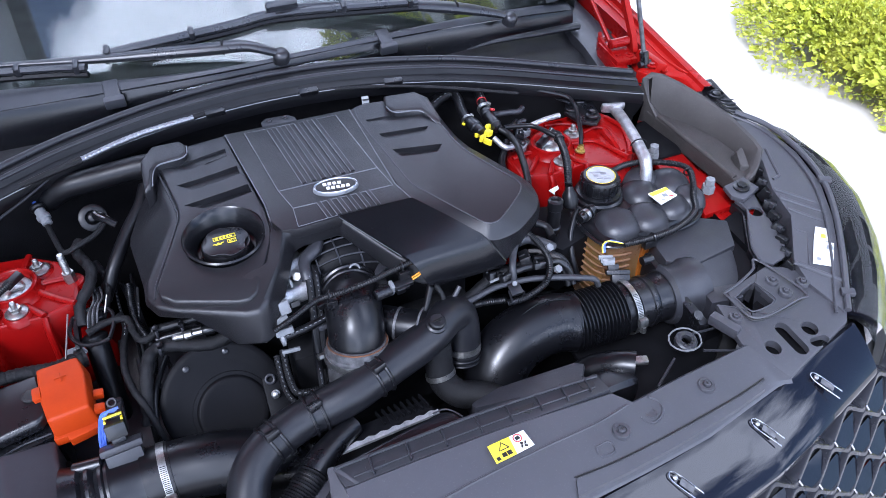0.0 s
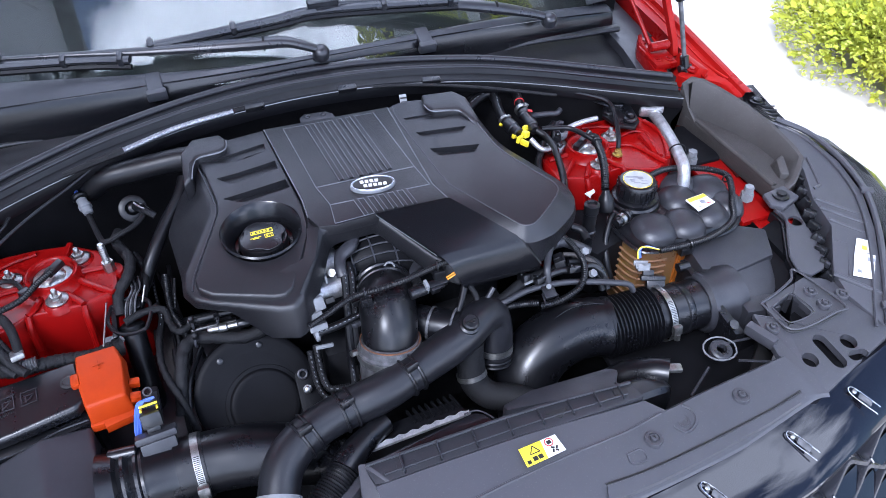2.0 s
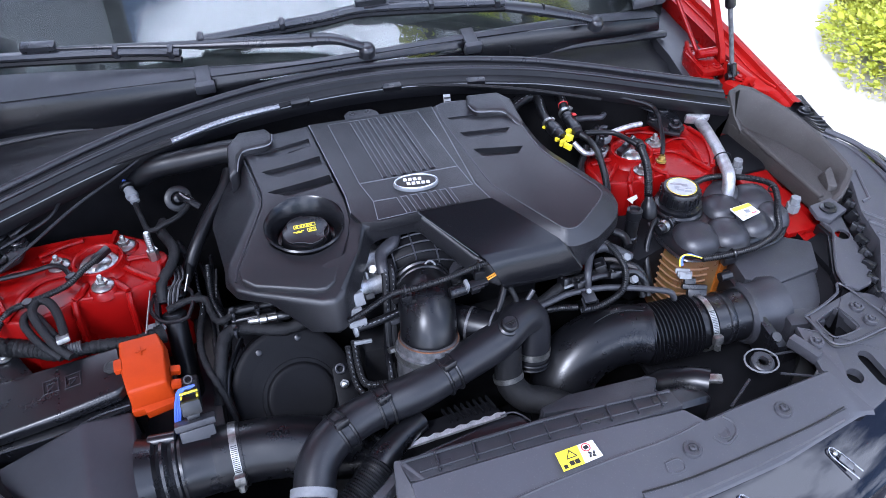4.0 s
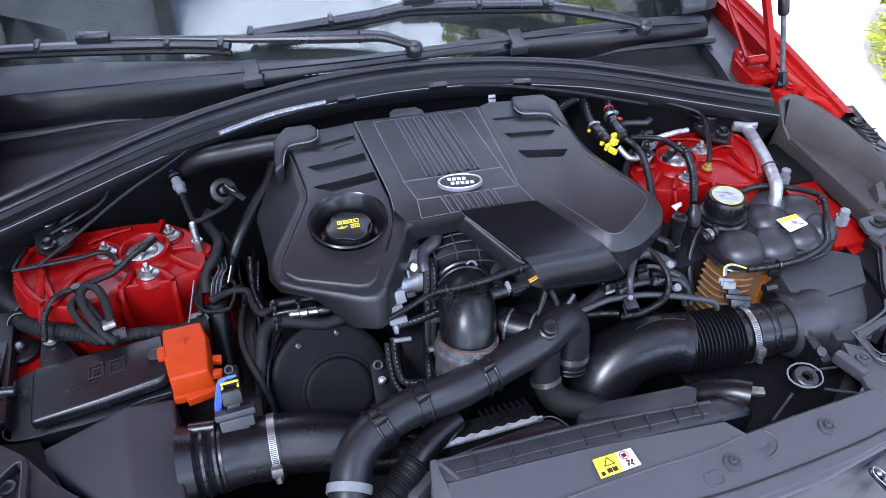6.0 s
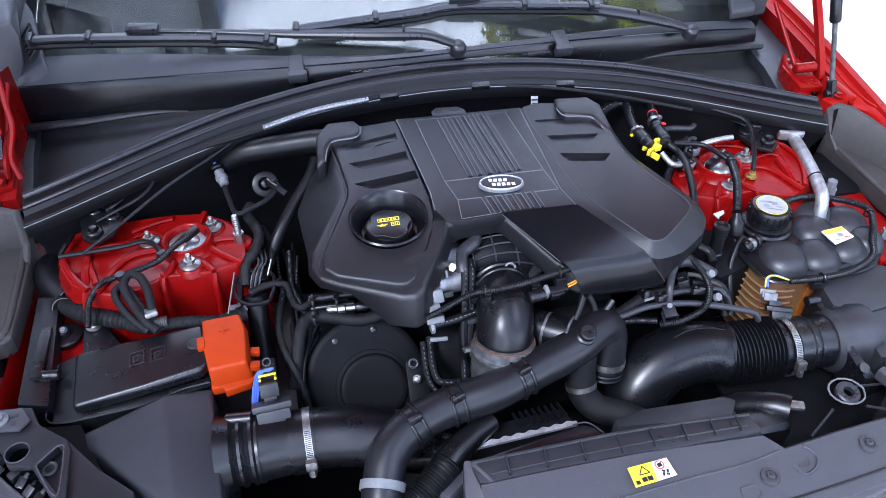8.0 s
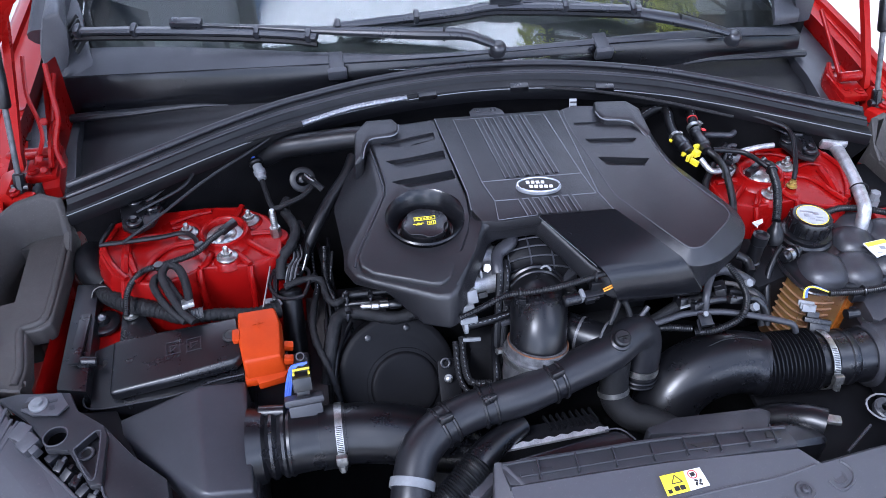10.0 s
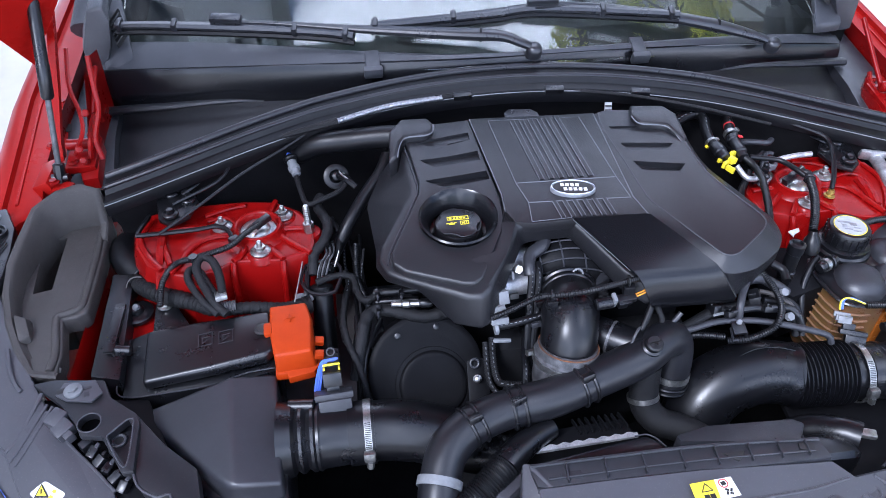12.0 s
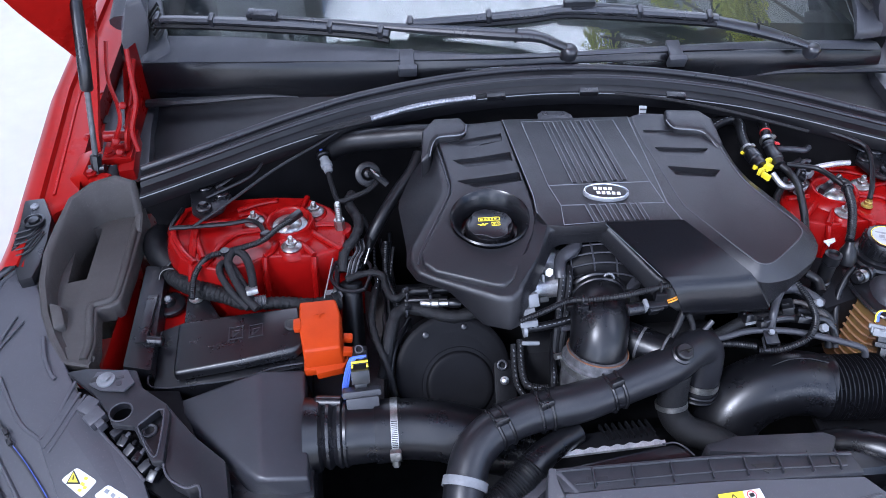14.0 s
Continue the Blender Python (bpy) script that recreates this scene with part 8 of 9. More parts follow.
for k, (pts, r, mat_, rib) in enumerate((
        ([(0.320, -0.188, 0.955), (0.326, -0.207, 0.952), (0.328, -0.230, 0.948), (0.325, -0.249, 0.944), (0.316, -0.266, 0.938), (0.305, -0.273, 0.926), (0.286, -0.276, 0.918), (0.266, -0.276, 0.912), (0.244, -0.269, 0.905)], 0.0055, RUBBER, 1),
        ([(0.276, -0.203, 0.935), (0.281, -0.197, 0.945), (0.297, -0.193, 0.950), (0.320, -0.192, 0.948), (0.339, -0.204, 0.942), (0.355, -0.211, 0.932)], 0.0085, PLASTIC_GREY, 0),
        ([(0.291, -0.200, 0.958), (0.276, -0.220, 0.955), (0.264, -0.241, 0.948), (0.263, -0.249, 0.930)], 0.0058, PLASTIC_GREY, 0),
        ([(0.153, -0.261, 0.915), (0.194, -0.245, 0.920), (0.229, -0.231, 0.925), (0.262, -0.226, 0.928), (0.298, -0.227, 0.928)], 0.0095, TAPE, 0),
        ([(0.259, -0.239, 0.935), (0.291, -0.237, 0.935), (0.314, -0.242, 0.935), (0.345, -0.240, 0.930), (0.357, -0.249, 0.922), (0.365, -0.261, 0.900)], 0.0062, PLASTIC, 0),
        ([(0.306, -0.214, 0.945), (0.322, -0.220, 0.944), (0.333, -0.230, 0.940), (0.348, -0.236, 0.934), (0.357, -0.247, 0.920)], 0.0036, FOAM, 0),
        ([(0.311, -0.224, 0.935), (0.332, -0.229, 0.933), (0.347, -0.239, 0.927), (0.355, -0.250, 0.910), (0.358, -0.260, 0.890)], 0.0055, RUBBER, 0),
        ([(0.321, -0.216, 0.935), (0.344, -0.222, 0.932), (0.360, -0.232, 0.925), (0.367, -0.245, 0.910), (0.367, -0.262, 0.890)], 0.0048, RUBBER, 0),
        ([(0.098, -0.281, 0.925), (0.141, -0.267, 0.926), (0.188, -0.258, 0.926), (0.235, -0.249, 0.926), (0.286, -0.254, 0.926), (0.325, -0.266, 0.925), (0.363, -0.280, 0.922), (0.385, -0.289, 0.918), (0.392, -0.293, 0.905)], 0.0050, PLASTIC_GREY, 0),
        ([(0.175, -0.254, 0.908), (0.208, -0.258, 0.910), (0.241, -0.264, 0.908)], 0.0052, RUBBER, 1),
        ([(0.142, -0.262, 0.930), (0.161, -0.252, 0.940), (0.172, -0.246, 0.950)], 0.0040, PLASTIC_GREY, 0),
        ([(0.344, -0.168, 0.955), (0.358, -0.179, 0.950), (0.358, -0.198, 0.944)], 0.0070, RUBBER, 0),
        ([(0.126, -0.232, 0.985), (0.134, -0.238, 0.965), (0.142, -0.252, 0.945), (0.137, -0.265, 0.925)], 0.0042, TAPE, 0),
        ([(0.130, -0.235, 0.962), (0.115, -0.255, 0.945), (0.10, -0.27, 0.93)], 0.0052, RUBBER, 0))):
    pp = thing("engine_pipe", "pipe or lead crossing the cylinder head", "pipe", pts[0], group="engine pipes")
    part("pipe", conduit(pts, r) if rib else sweep(pts, r, 10, 0.006), mat_, pp)
for x, y, z, tw, d in ((0.296, -0.224, 0.940, 70, (0.026, 0.016, 0.020)), (0.230, -0.231, 0.935, 5, (0.012, 0.022, 0.014)), (0.307, -0.248, 0.942, 0, (0.020, 0.010, 0.010)), (0.248, -0.248, 0.940, 20, (0.018, 0.010, 0.010))):
    cl = thing("wiring_connector", "small black wiring connector on the cylinder head", "connector", (x, y, z - 0.01), group="wiring connectors")
    part("shell", box((x, y, z), d, (-25, 10, tw), 0.002), PLASTIC, cl)
    part("tab", box((x + 0.003, y - 0.004, z + 0.008), (0.010, 0.005, 0.003), (-25, 10, tw), 0.001), PLASTIC_GREY, cl)
    part("latch", box((x - 0.006, y + 0.002, z + 0.009), (0.004, 0.010, 0.003), (-25, 10, tw), 0.001), PLASTIC, cl)
for x, y, z in ((0.335, -0.226, 0.950), (0.332, -0.261, 0.935)):
    nb = thing("hex_nut", "pale hex nut behind the cylinder head", "nut", (x, y, z - 0.01), group="pale nuts")
    part("nut", hexa((x, y, z), (0.2, -0.6, 0.8), 0.0065, 0.007), PALE, nb)

strip_ = thing("edge_strip", "thin pale plastic strip beside the pipe bracket", "strip", (0.225, -0.244, 0.92))
part("strip_bar", rod((0.225, -0.244, 0.935), (0.245, -0.241, 0.935), 0.0022, n=6), PALE, strip_)

# charge cooler behind the slam panel
cool = thing("charge_cooler", "black charge cooler with a scalloped aluminium edge", "cooler", (0, -0.36, 0.70))
part("core", prism([(-0.088, -0.383, 0.856), (0.078, -0.372, 0.852), (0.070, -0.345, 0.850), (-0.08, -0.355, 0.854)], 0.10, 0.004), MATT, cool)
for i in range(8):
    t = i / 7
    part("tank_rib", box((0.0 + 0.068 * t, -0.352 + 0.003 * t, 0.851), (0.003, 0.030, 0.006), (-15, 6, 8), 0.001), MATT, cool)
EA, EB = V(-0.088, -0.388, 0.864), V(0.078, -0.377, 0.860)
edge = []
for i in range(121):
    t = i / 120
    q = EA.lerp(EB, t)
    edge.append((q + V(0, 0.0013 * math.sin(t * 56), 0), q + V(0.001, -0.0065, -0.001)))
bm = loft([[a + V(0, 0, 0.002), b + V(0, 0, 0.002), b - V(0, 0, 0.003), a - V(0, 0, 0.003)] for a, b in edge])
part("edge_strip", bm, ALU, cool, "scalloped bright aluminium edge")
part("lower_duct", prism([(-0.175, -0.428, 0.86), (-0.10, -0.398, 0.855), (-0.085, -0.43, 0.865), (-0.12, -0.46, 0.87)], 0.03, 0.005), PANEL_GREY, cool)

# slam panel with its ribbed shelf
slam = thing("slam_panel", "grey-black plastic slam panel with a ribbed shelf and push fasteners", "slam panel", (0.1, -0.53, 0.8))


def nose(x):
    """Front edge of the slam panel at x."""
    return lerp_table(abs(x), [(0, -0.612), (0.15, -0.594), (0.22, -0.582), (0.305, -0.572), (0.41, -0.559), (0.50, -0.544), (0.60, -0.523), (0.66, -0.507), (0.75, -0.486), (0.85, -0.46)])


part("shelf", prism([(-0.092, -0.438, 0.905), (0.108, -0.438, 0.908), (0.240, -0.441, 0.906), (0.294, -0.443, 0.903), (0.300, -0.472, 0.902), (0.165, -0.474, 0.906), (-0.060, -0.474, 0.906), (-0.085, -0.468, 0.905)], 0.03, 0.003), PLASTIC_GREY, slam)
for i, x in enumerate((-0.055, -0.005, 0.045, 0.095, 0.14, 0.185, 0.225, 0.262)):
    part("shelf_rib", box((x + 0.01, -0.4535, 0.9085 - max(0, x - 0.15) * 0.03), (0.0022, 0.028, 0.007), (0, 0, -4), 0.0008), PLASTIC_GREY, slam)
part("shelf_edge", sweep([(-0.090, -0.440, 0.908), (0.02, -0.440, 0.910), (0.108, -0.440, 0.911), (0.20, -0.442, 0.909), (0.292, -0.446, 0.905)], 0.0025, 6, 0.012), PLASTIC_GREY, slam)
part("shelf_ridge", sweep([(-0.07, -0.4605, 0.9085), (0.05, -0.459, 0.9095), (0.15, -0.459, 0.9085), (0.28, -0.461, 0.9045)], 0.0018, 6, 0.02), PLASTIC_GREY, slam)
part("shelf_slot", box((-0.040, -0.457, 0.9065), (0.026, 0.010, 0.002), (0, 0, -2), 0.001), PLASTIC_GREY, slam)
part("shelf_slot", box((0.272, -0.455, 0.9045), (0.020, 0.010, 0.003), (0, 0, -12), 0.001), INK_GAP, slam)
part("shelf_pocket", prism([(0.158, -0.452, 0.9085), (0.190, -0.452, 0.908), (0.176, -0.466, 0.9085)], 0.003, 0.001), INK_GAP, slam)
part("side_end", prism([(-0.098, -0.432, 0.905), (-0.086, -0.436, 0.908), (-0.06, -0.480, 0.908), (-0.078, -0.525, 0.885), (-0.11, -0.50, 0.87)], 0.05, 0.004), PANEL_GREY, slam)


def panel_top(x, y):
    """Height of the slam panel's main face."""
    return 0.911 - 0.085 * max(0, x - 0.12) - 0.03 * max(0, -x) + 0.19 * (y + 0.470)


def slam_section(x):
    yb = lerp_table(x, [(-0.2, -0.470), (0.300, -0.472), (0.322, -0.494), (0.358, -0.489), (0.409, -0.482), (0.476, -0.475), (0.548, -0.467), (0.575, -0.535), (0.6, -0.536)])
    ya = lerp_table(x, [(-0.2, -0.578), (0.188, -0.570), (0.259, -0.568), (0.357, -0.558), (0.469, -0.543), (0.533, -0.531), (0.575, -0.5395), (0.6, -0.54)])
    yf = min(ya - 0.004, lerp_table(x, [(-0.2, -0.607), (0, -0.612), (0.1, -0.605), (0.205, -0.595), (0.29, -0.587), (0.394, -0.575), (0.494, -0.553), (0.570, -0.537), (0.6, -0.53)]))
    zf = panel_top(x, yf) - 0.004
    return [(yb + 0.003, panel_top(x, yb) - 0.03), (yb + 0.001, panel_top(x, yb) - 0.004), (yb - 0.003, panel_top(x, yb)), (ya, panel_top(x, ya)), (yf + 0.003, zf + 0.003), (yf, zf), (yf + 0.003, zf - 0.004), (yf + 0.016, zf - 0.022)]


bm = loft([[V(x, *q) for q in slam_section(x)] for x in [-0.085 + 0.03 * i for i in range(13)] + [0.300, 0.312, 0.322, 0.335, 0.36, 0.40, 0.44, 0.476, 0.51, 0.535, 0.548, 0.562, 0.575]], cap=False, closed=False)
bmesh.ops.recalc_face_normals(bm, faces=bm.faces)
bmesh.ops.solidify(bm, geom=bm.faces[:], thickness=0.003)
part("main_panel", bm, PANEL_GREY, slam, sharp=20)
bm = loft([[V(x, *q) for q in ((-0.60 + 0.35 * abs(x + 0.1) * 0.2, 0.86), (nose(x) + 0.006, 0.85), (nose(x), 0.84), (nose(x) + 0.004, 0.82))] for x in [-0.60 + 0.04 * i for i in range(14)]], cap=False, closed=False)
bmesh.ops.solidify(bm, geom=bm.faces[:], thickness=0.003)
part("far_panel", bm, PANEL_GREY, slam)
for x, y in ((0.440, -0.508), (0.281, -0.529)):
    clip_screw("fastener", (x, y, panel_top(x, y) + 0.002), 0.0125, slam)
part("recess_lip", sweep([(x, y, panel_top(x, y) + 0.001) for x, y in ((0.348, -0.496), (0.357, -0.505), (0.357, -0.518), (0.345, -0.529), (0.330, -0.532), (0.320, -0.520))], 0.0022, 6, 0.004), PANEL_GREY, slam)
part("recess", lathe((0.337, -0.516, panel_top(0.337, -0.516)), (0, 0, 1), [(0, 0.010), (0.0012, 0.0095), (0.0012, 0.007), (0.0004, 0.0065)], 22), PANEL_GREY, slam)
part("square_boss", sweep([(x, y, panel_top(x, y)) for x, y in ((0.236, -0.536), (0.258, -0.535), (0.258, -0.550), (0.236, -0.550), (0.236, -0.536))], 0.0016, 6, 0.004), PANEL_GREY, slam)
ra = [(x, y, panel_top(x, y) + 0.0035) for x, y in ((0.188, -0.568), (0.259, -0.566), (0.357, -0.556), (0.469, -0.541), (0.533, -0.529))]
rb_ = [(x, y, panel_top(x, y) + 0.0030) for x, y in ((0.180, -0.587), (0.253, -0.582), (0.342, -0.572), (0.454, -0.555), (0.521, -0.541))]
part("moulded_ridge", soften(loft([[V(*a) - V(0, -0.003, 0.006), V(*a), V(*b), V(*b) - V(0, 0.002, 0.006)] for a, b in zip(ra, rb_)]), 0.0014, 2, 30), PANEL_GREY, slam)
part("shadow_groove", sweep([V(*a) + V(0, 0.0045, -0.0025) for a in ra], 0.0014, 6, 0.012), INK_GAP, slam)
part("soft_step", sweep([(x, y, panel_top(x, y) + 0.0004) for x, y in ((0.017, -0.530), (0.082, -0.523), (0.167, -0.515), (0.203, -0.512), (0.259, -0.507), (0.312, -0.497))], 0.0022, 6, 0.012), PANEL_GREY, slam)
warn = thing("warning_sticker", "yellow and white warning sticker with printed pictograms", "sticker", (0.135, -0.50, 0.912))
bm = prism([(0.099, -0.4915), (0.131, -0.4895), (0.1295, -0.5165), (0.099, -0.519)], 0.0012, 0.0003, z=0.9125)
part("yellow_half", bm, YELLOW, warn)
part("white_half", prism([(0.131, -0.4895), (0.153, -0.4880), (0.156, -0.5135), (0.1295, -0.5165)], 0.0012, 0.0003, z=0.9125), PAPER, warn)
tri = [(0.117, -0.4935), (0.124, -0.5035), (0.110, -0.5045)]
part("triangle_mark", join(*[rod((*tri[i], 0.9128), (*tri[(i + 1) % 3], 0.9128), 0.0007, n=5) for i in range(3)]), INK_GAP, warn)
part("book_mark", join(box((0.114, -0.5115, 0.9128), (0.0065, 0.006, 0.0006), (0, 0, 4), 0), box((0.1215, -0.511, 0.9128), (0.0065, 0.006, 0.0006), (0, 0, 4), 0)), INK_GAP, warn)
part("dot_mark", box((0.1045, -0.514, 0.9128), (0.005, 0.005, 0.0006), (0, 0, 4), 0), INK_GAP, warn)
part("stop_mark", torus((0.140, -0.4960, 0.9128), (0, 0, 1), 0.0055, 0.0007, 20, 5), INK_RED, warn)
part("stop_figure", box((0.140, -0.4960, 0.9128), (0.006, 0.005, 0.0006), (0, 0, 14), 0), INK_GAP, warn)
part("fan_mark", join(*[box((0.1435 + 0.0038 * math.cos(a), -0.5075 + 0.0032 * math.sin(a), 0.9128), (0.0045, 0.0026, 0.0006), (0, 0, math.degrees(a) + 30), 0) for a in (0.6, 2.17, 3.74, 5.3)]), INK_GAP, warn)

# shroud pieces behind the shelf
sh = thing("fan_shroud", "black plastic fan shroud behind the slam panel", "shroud", (0.15, -0.40, 0.78))
part("panel", prism([(-0.082, -0.431, 0.897), (0.058, -0.411, 0.900), (0.072, -0.410, 0.901), (0.088, -0.420, 0.902), (0.092, -0.438, 0.904), (-0.07, -0.440, 0.900)], 0.03, 0.004), COVER_DARK, sh)
part("pale_edge", sweep([(0.058, -0.409, 0.901), (0.074, -0.409, 0.902), (0.084, -0.417, 0.903), (0.092, -0.432, 0.905)], 0.0012, 8, 0.004), PLASTIC_GREY, sh)
part("side_panel", prism([(0.112, -0.415, 0.902), (0.160, -0.402, 0.898), (0.285, -0.400, 0.888), (0.300, -0.408, 0.886), (0.270, -0.447, 0.904), (0.112, -0.430, 0.911)], 0.10, 0.005), PLASTIC_GREY, sh)
part("end_block", prism([(0.30, -0.405, 0.858), (0.37, -0.40, 0.852), (0.38, -0.45, 0.86), (0.30, -0.46, 0.88)], 0.10, 0.02, 3), PLASTIC, sh)
bl = thing("hose_joint", "bright spring clip on a dark hose end", "hose joint", (0.385, -0.425, 0.85))
part("hose", sweep([(0.30, -0.375, 0.80), (0.335, -0.385, 0.83), (0.365, -0.405, 0.848), (0.385, -0.42, 0.852)], 0.022, 16, 0.01), DUCT, bl)
part("clip", box((0.388, -0.425, 0.868), (0.022, 0.014, 0.008), (0, 0, -20), 0.003), STEEL, bl)

# glossy grille trim
trim = thing("grille_trim", "gloss black grille top trim reflecting the sky", "trim", (0.2, -0.62, 0.8))
GX = [-0.60 + 0.034 * i for i in range(41)]
bm = loft([[V(x, nose(x) + dy * (1.0 - 0.30 * max(0, (abs(x) - 0.5) / 0.35)), z) for dy, z in ((0.006, 0.840), (-0.002, 0.843), (-0.030, 0.833), (-0.060, 0.818), (-0.082, 0.804), (-0.088, 0.799), (-0.090, 0.785))] for x in GX if abs(x) <= 0.77], cap=False, closed=False)
bmesh.ops.recalc_face_normals(bm, faces=bm.faces)
part("strip", bm, GLOSS, trim)
for x in (0.172, 0.328, 0.487, 0.624):
    y0 = nose(x) - 0.020
    tw = 34.0

    def at(a, b):
        q = Matrix.Rotation(radians(tw), 3, "Z") @ V(a, b, 0)
        return V(x + q.x, y0 + q.y, 0.8405 + 0.42 * q.y)
    ck = part("clip", sweep([at(0.0065, -0.046), at(0.0062, -0.006), at(0.0, 0.003), at(-0.0062, -0.006), at(-0.0065, -0.046)], 0.0010, 6, 0.003), CHROME, trim, "bright wire clip")
    part("clip_pad", loft([[at(-0.004, -0.014), at(0.004, -0.014), at(0.004, -0.034), at(-0.004, -0.034)], [at(-0.004, -0.014) + V(0, 0, 0.002), at(0.004, -0.014) + V(0, 0, 0.002), at(0.004, -0.034) + V(0, 0, 0.002), at(-0.004, -0.034) + V(0, 0, 0.002)]]), DULL, ck)
    part("clip_stud", lathe(at(0, -0.006), (0, -0.3, 1), [(0, 0.0035), (0.002, 0.0035), (0.003, 0.002)], 12), STEEL, ck)

# hexagon grille mesh
grille = thing("grille", "dark chrome grille of interlocking hexagon cells", "grille", (0.4, -0.66, 0.55))


def grille_at(u, v):
    """Point on the sloping grille face: u along the car's width, v down its slope."""
    return V(u, nose(u) - 0.090 * (1.0 - 0.30 * max(0, (abs(u) - 0.5) / 0.35)) - 0.46 * v, 0.790 - 0.88 * v)


PITCH, GAP, WAVE = 0.096, 0.040, 0.0150


def wave(u, row):
    """Stepped line of a grille rail: flats joined by short slopes, every other row shifted by half a pitch."""
    q = ((u / PITCH) + 0.5 * (row % 2)) % 1.0
    a = min(1.0, max(-1.0, 5.0 * (0.25 - abs(q - 0.5))))
    return 0.020 + GAP * row + WAVE * a


US = [0.08 + 0.006 * i for i in range(130)]
for row in range(8):
    rings = []
    for u in US:
        c = wave(u, row)
        p, q = grille_at(u, c - 0.0042), grille_at(u, c + 0.0042)
        rings.append([p + V(0, 0.024, -0.004), p + V(0, 0.0016, 0), p + V(0, 0, 0.0004).lerp(q - p, 0.12), q.lerp(p, 0.12), q + V(0, 0.0016, 0), q + V(0, 0.024, -0.004)])
    part("rail", loft(rings), RAIL, grille, "satin grey stepped rail")
    for k in range(9):
        u0 = PITCH * (k + 1.0 - 0.5 * (row % 2))
        if not 0.10 < u0 < 0.84:
            continue
        mid, low_v = 0.020 + GAP * (row + 0.5), 0.020 + GAP * (row + 1) + WAVE - 0.004
        front = [grille_at(u0 - 0.030, low_v - 0.006), grille_at(u0 + 0.030, low_v - 0.006)]
        back = [grille_at(u0 + 0.033, mid + 0.002) + V(0, 0.014, 0), grille_at(u0 - 0.033, mid + 0.002) + V(0, 0.014, 0)]
        bm = loft([[*front, *back], [p + V(0, 0.002, -0.003) for p in (*front, *back)]])
        part("blade", bm, GLOSS, grille, "gloss black sloping blade inside a cell")
        # small bright rod stands in for the glint at the cell's corner
        part("tip", rod(grille_at(u0 - 0.044, mid - 0.010), grille_at(u0 - 0.036, mid + 0.004), 0.0024, n=6, bevel=0.0006), CHROME, grille)
# black sheet stands in for the shade inside the cells
part("dark_back", loft([[grille_at(u, v) + V(0, 0.036, -0.01) for u in (0.05, 0.25, 0.4, 0.55, 0.70, 0.85, 1.0)] for v in (-0.01, 0.1, 0.25, 0.7)], cap=False, closed=False), INK_GAP, grille)

# headlamps
def headlamp(s, out, inn, label):
    lamp = thing("headlamp", label, "headlamp", (s * 0.80, -0.28, 0.78), group="headlamps")
    part("housing", prism([(s * x, y, z) for x, y, z in out + inn], 0.06, 0.004), PANEL_GREY, lamp)
    part("edge_rail", sweep([(s * (x + 0.004), y, z + 0.003) for x, y, z in out], 0.0055, 8, 0.012), PANEL_GREY, lamp)
    part("inner_rail", sweep([(s * (x - 0.016), y + 0.004, z + 0.002) for x, y, z in out], 0.0026, 6, 0.012), PANEL_GREY, lamp)
    rail = [V(s * (x + 0.012), y - 0.004, z) for x, y, z in out]
    bend = [(0.65 if s < 0 else 1.0) * q for q in (0.9, 1.0, 1.1, 1.1, 1.1, 1.1, 1.0, 0.9)]
    lens = [[p + V(s * dx * bend[i], dy * bend[i], dz) for i, p in enumerate(rail)] for dx, dy, dz in ((0, 0, 0), (0.024, -0.014, -0.006), (0.046, -0.030, -0.022), (0.062, -0.046, -0.05), (0.066, -0.056, -0.10), (0.060, -0.060, -0.18))]
    part("lens", loft(lens, cap=False, closed=False), LENS, lamp, "clear curved lens")
    part("reflector", loft([[p + V(-s * 0.010, 0.010, -0.016) for p in r] for r in lens], cap=False, closed=False), CHROME, lamp)
    part("dark_mask", loft([[p + V(-s * 0.006, 0.006, -0.008) for p in r] for r in lens[:3]], cap=False, closed=False), GLOSS, lamp)
    for x, y, z in (out[3], out[6]):
        part("rail_clip", box((s * (x + 0.006), y, z + 0.005), (0.022, 0.014, 0.008), (0, 0, s * -30), 0.002), PANEL_GREY, lamp)
    return lamp


lampR = headlamp(1, [(0.872, -0.020, 0.944), (0.912, -0.072, 0.932), (0.922, -0.150, 0.920), (0.908, -0.232, 0.907), (0.872, -0.305, 0.893), (0.820, -0.380, 0.877), (0.772, -0.442, 0.863), (0.752, -0.468, 0.857)],
                 [(0.735, -0.402, 0.869), (0.742, -0.354, 0.879), (0.805, -0.272, 0.895), (0.814, -0.210, 0.907), (0.844, -0.146, 0.919), (0.850, -0.095, 0.929)], "headlamp with grey ribbed housing top and clear lens edge")
lampL = headlamp(-1, [(0.862, -0.010, 0.940), (0.905, -0.060, 0.928), (0.915, -0.130, 0.915), (0.895, -0.225, 0.897), (0.855, -0.310, 0.882), (0.800, -0.390, 0.866), (0.755, -0.452, 0.855)],
                 [(0.615, -0.440, 0.862), (0.615, -0.400, 0.866), (0.648, -0.352, 0.876), (0.700, -0.305, 0.888), (0.742, -0.235, 0.897), (0.790, -0.155, 0.908), (0.835, -0.060, 0.928)], "headlamp with wide grey housing top and warning labels")
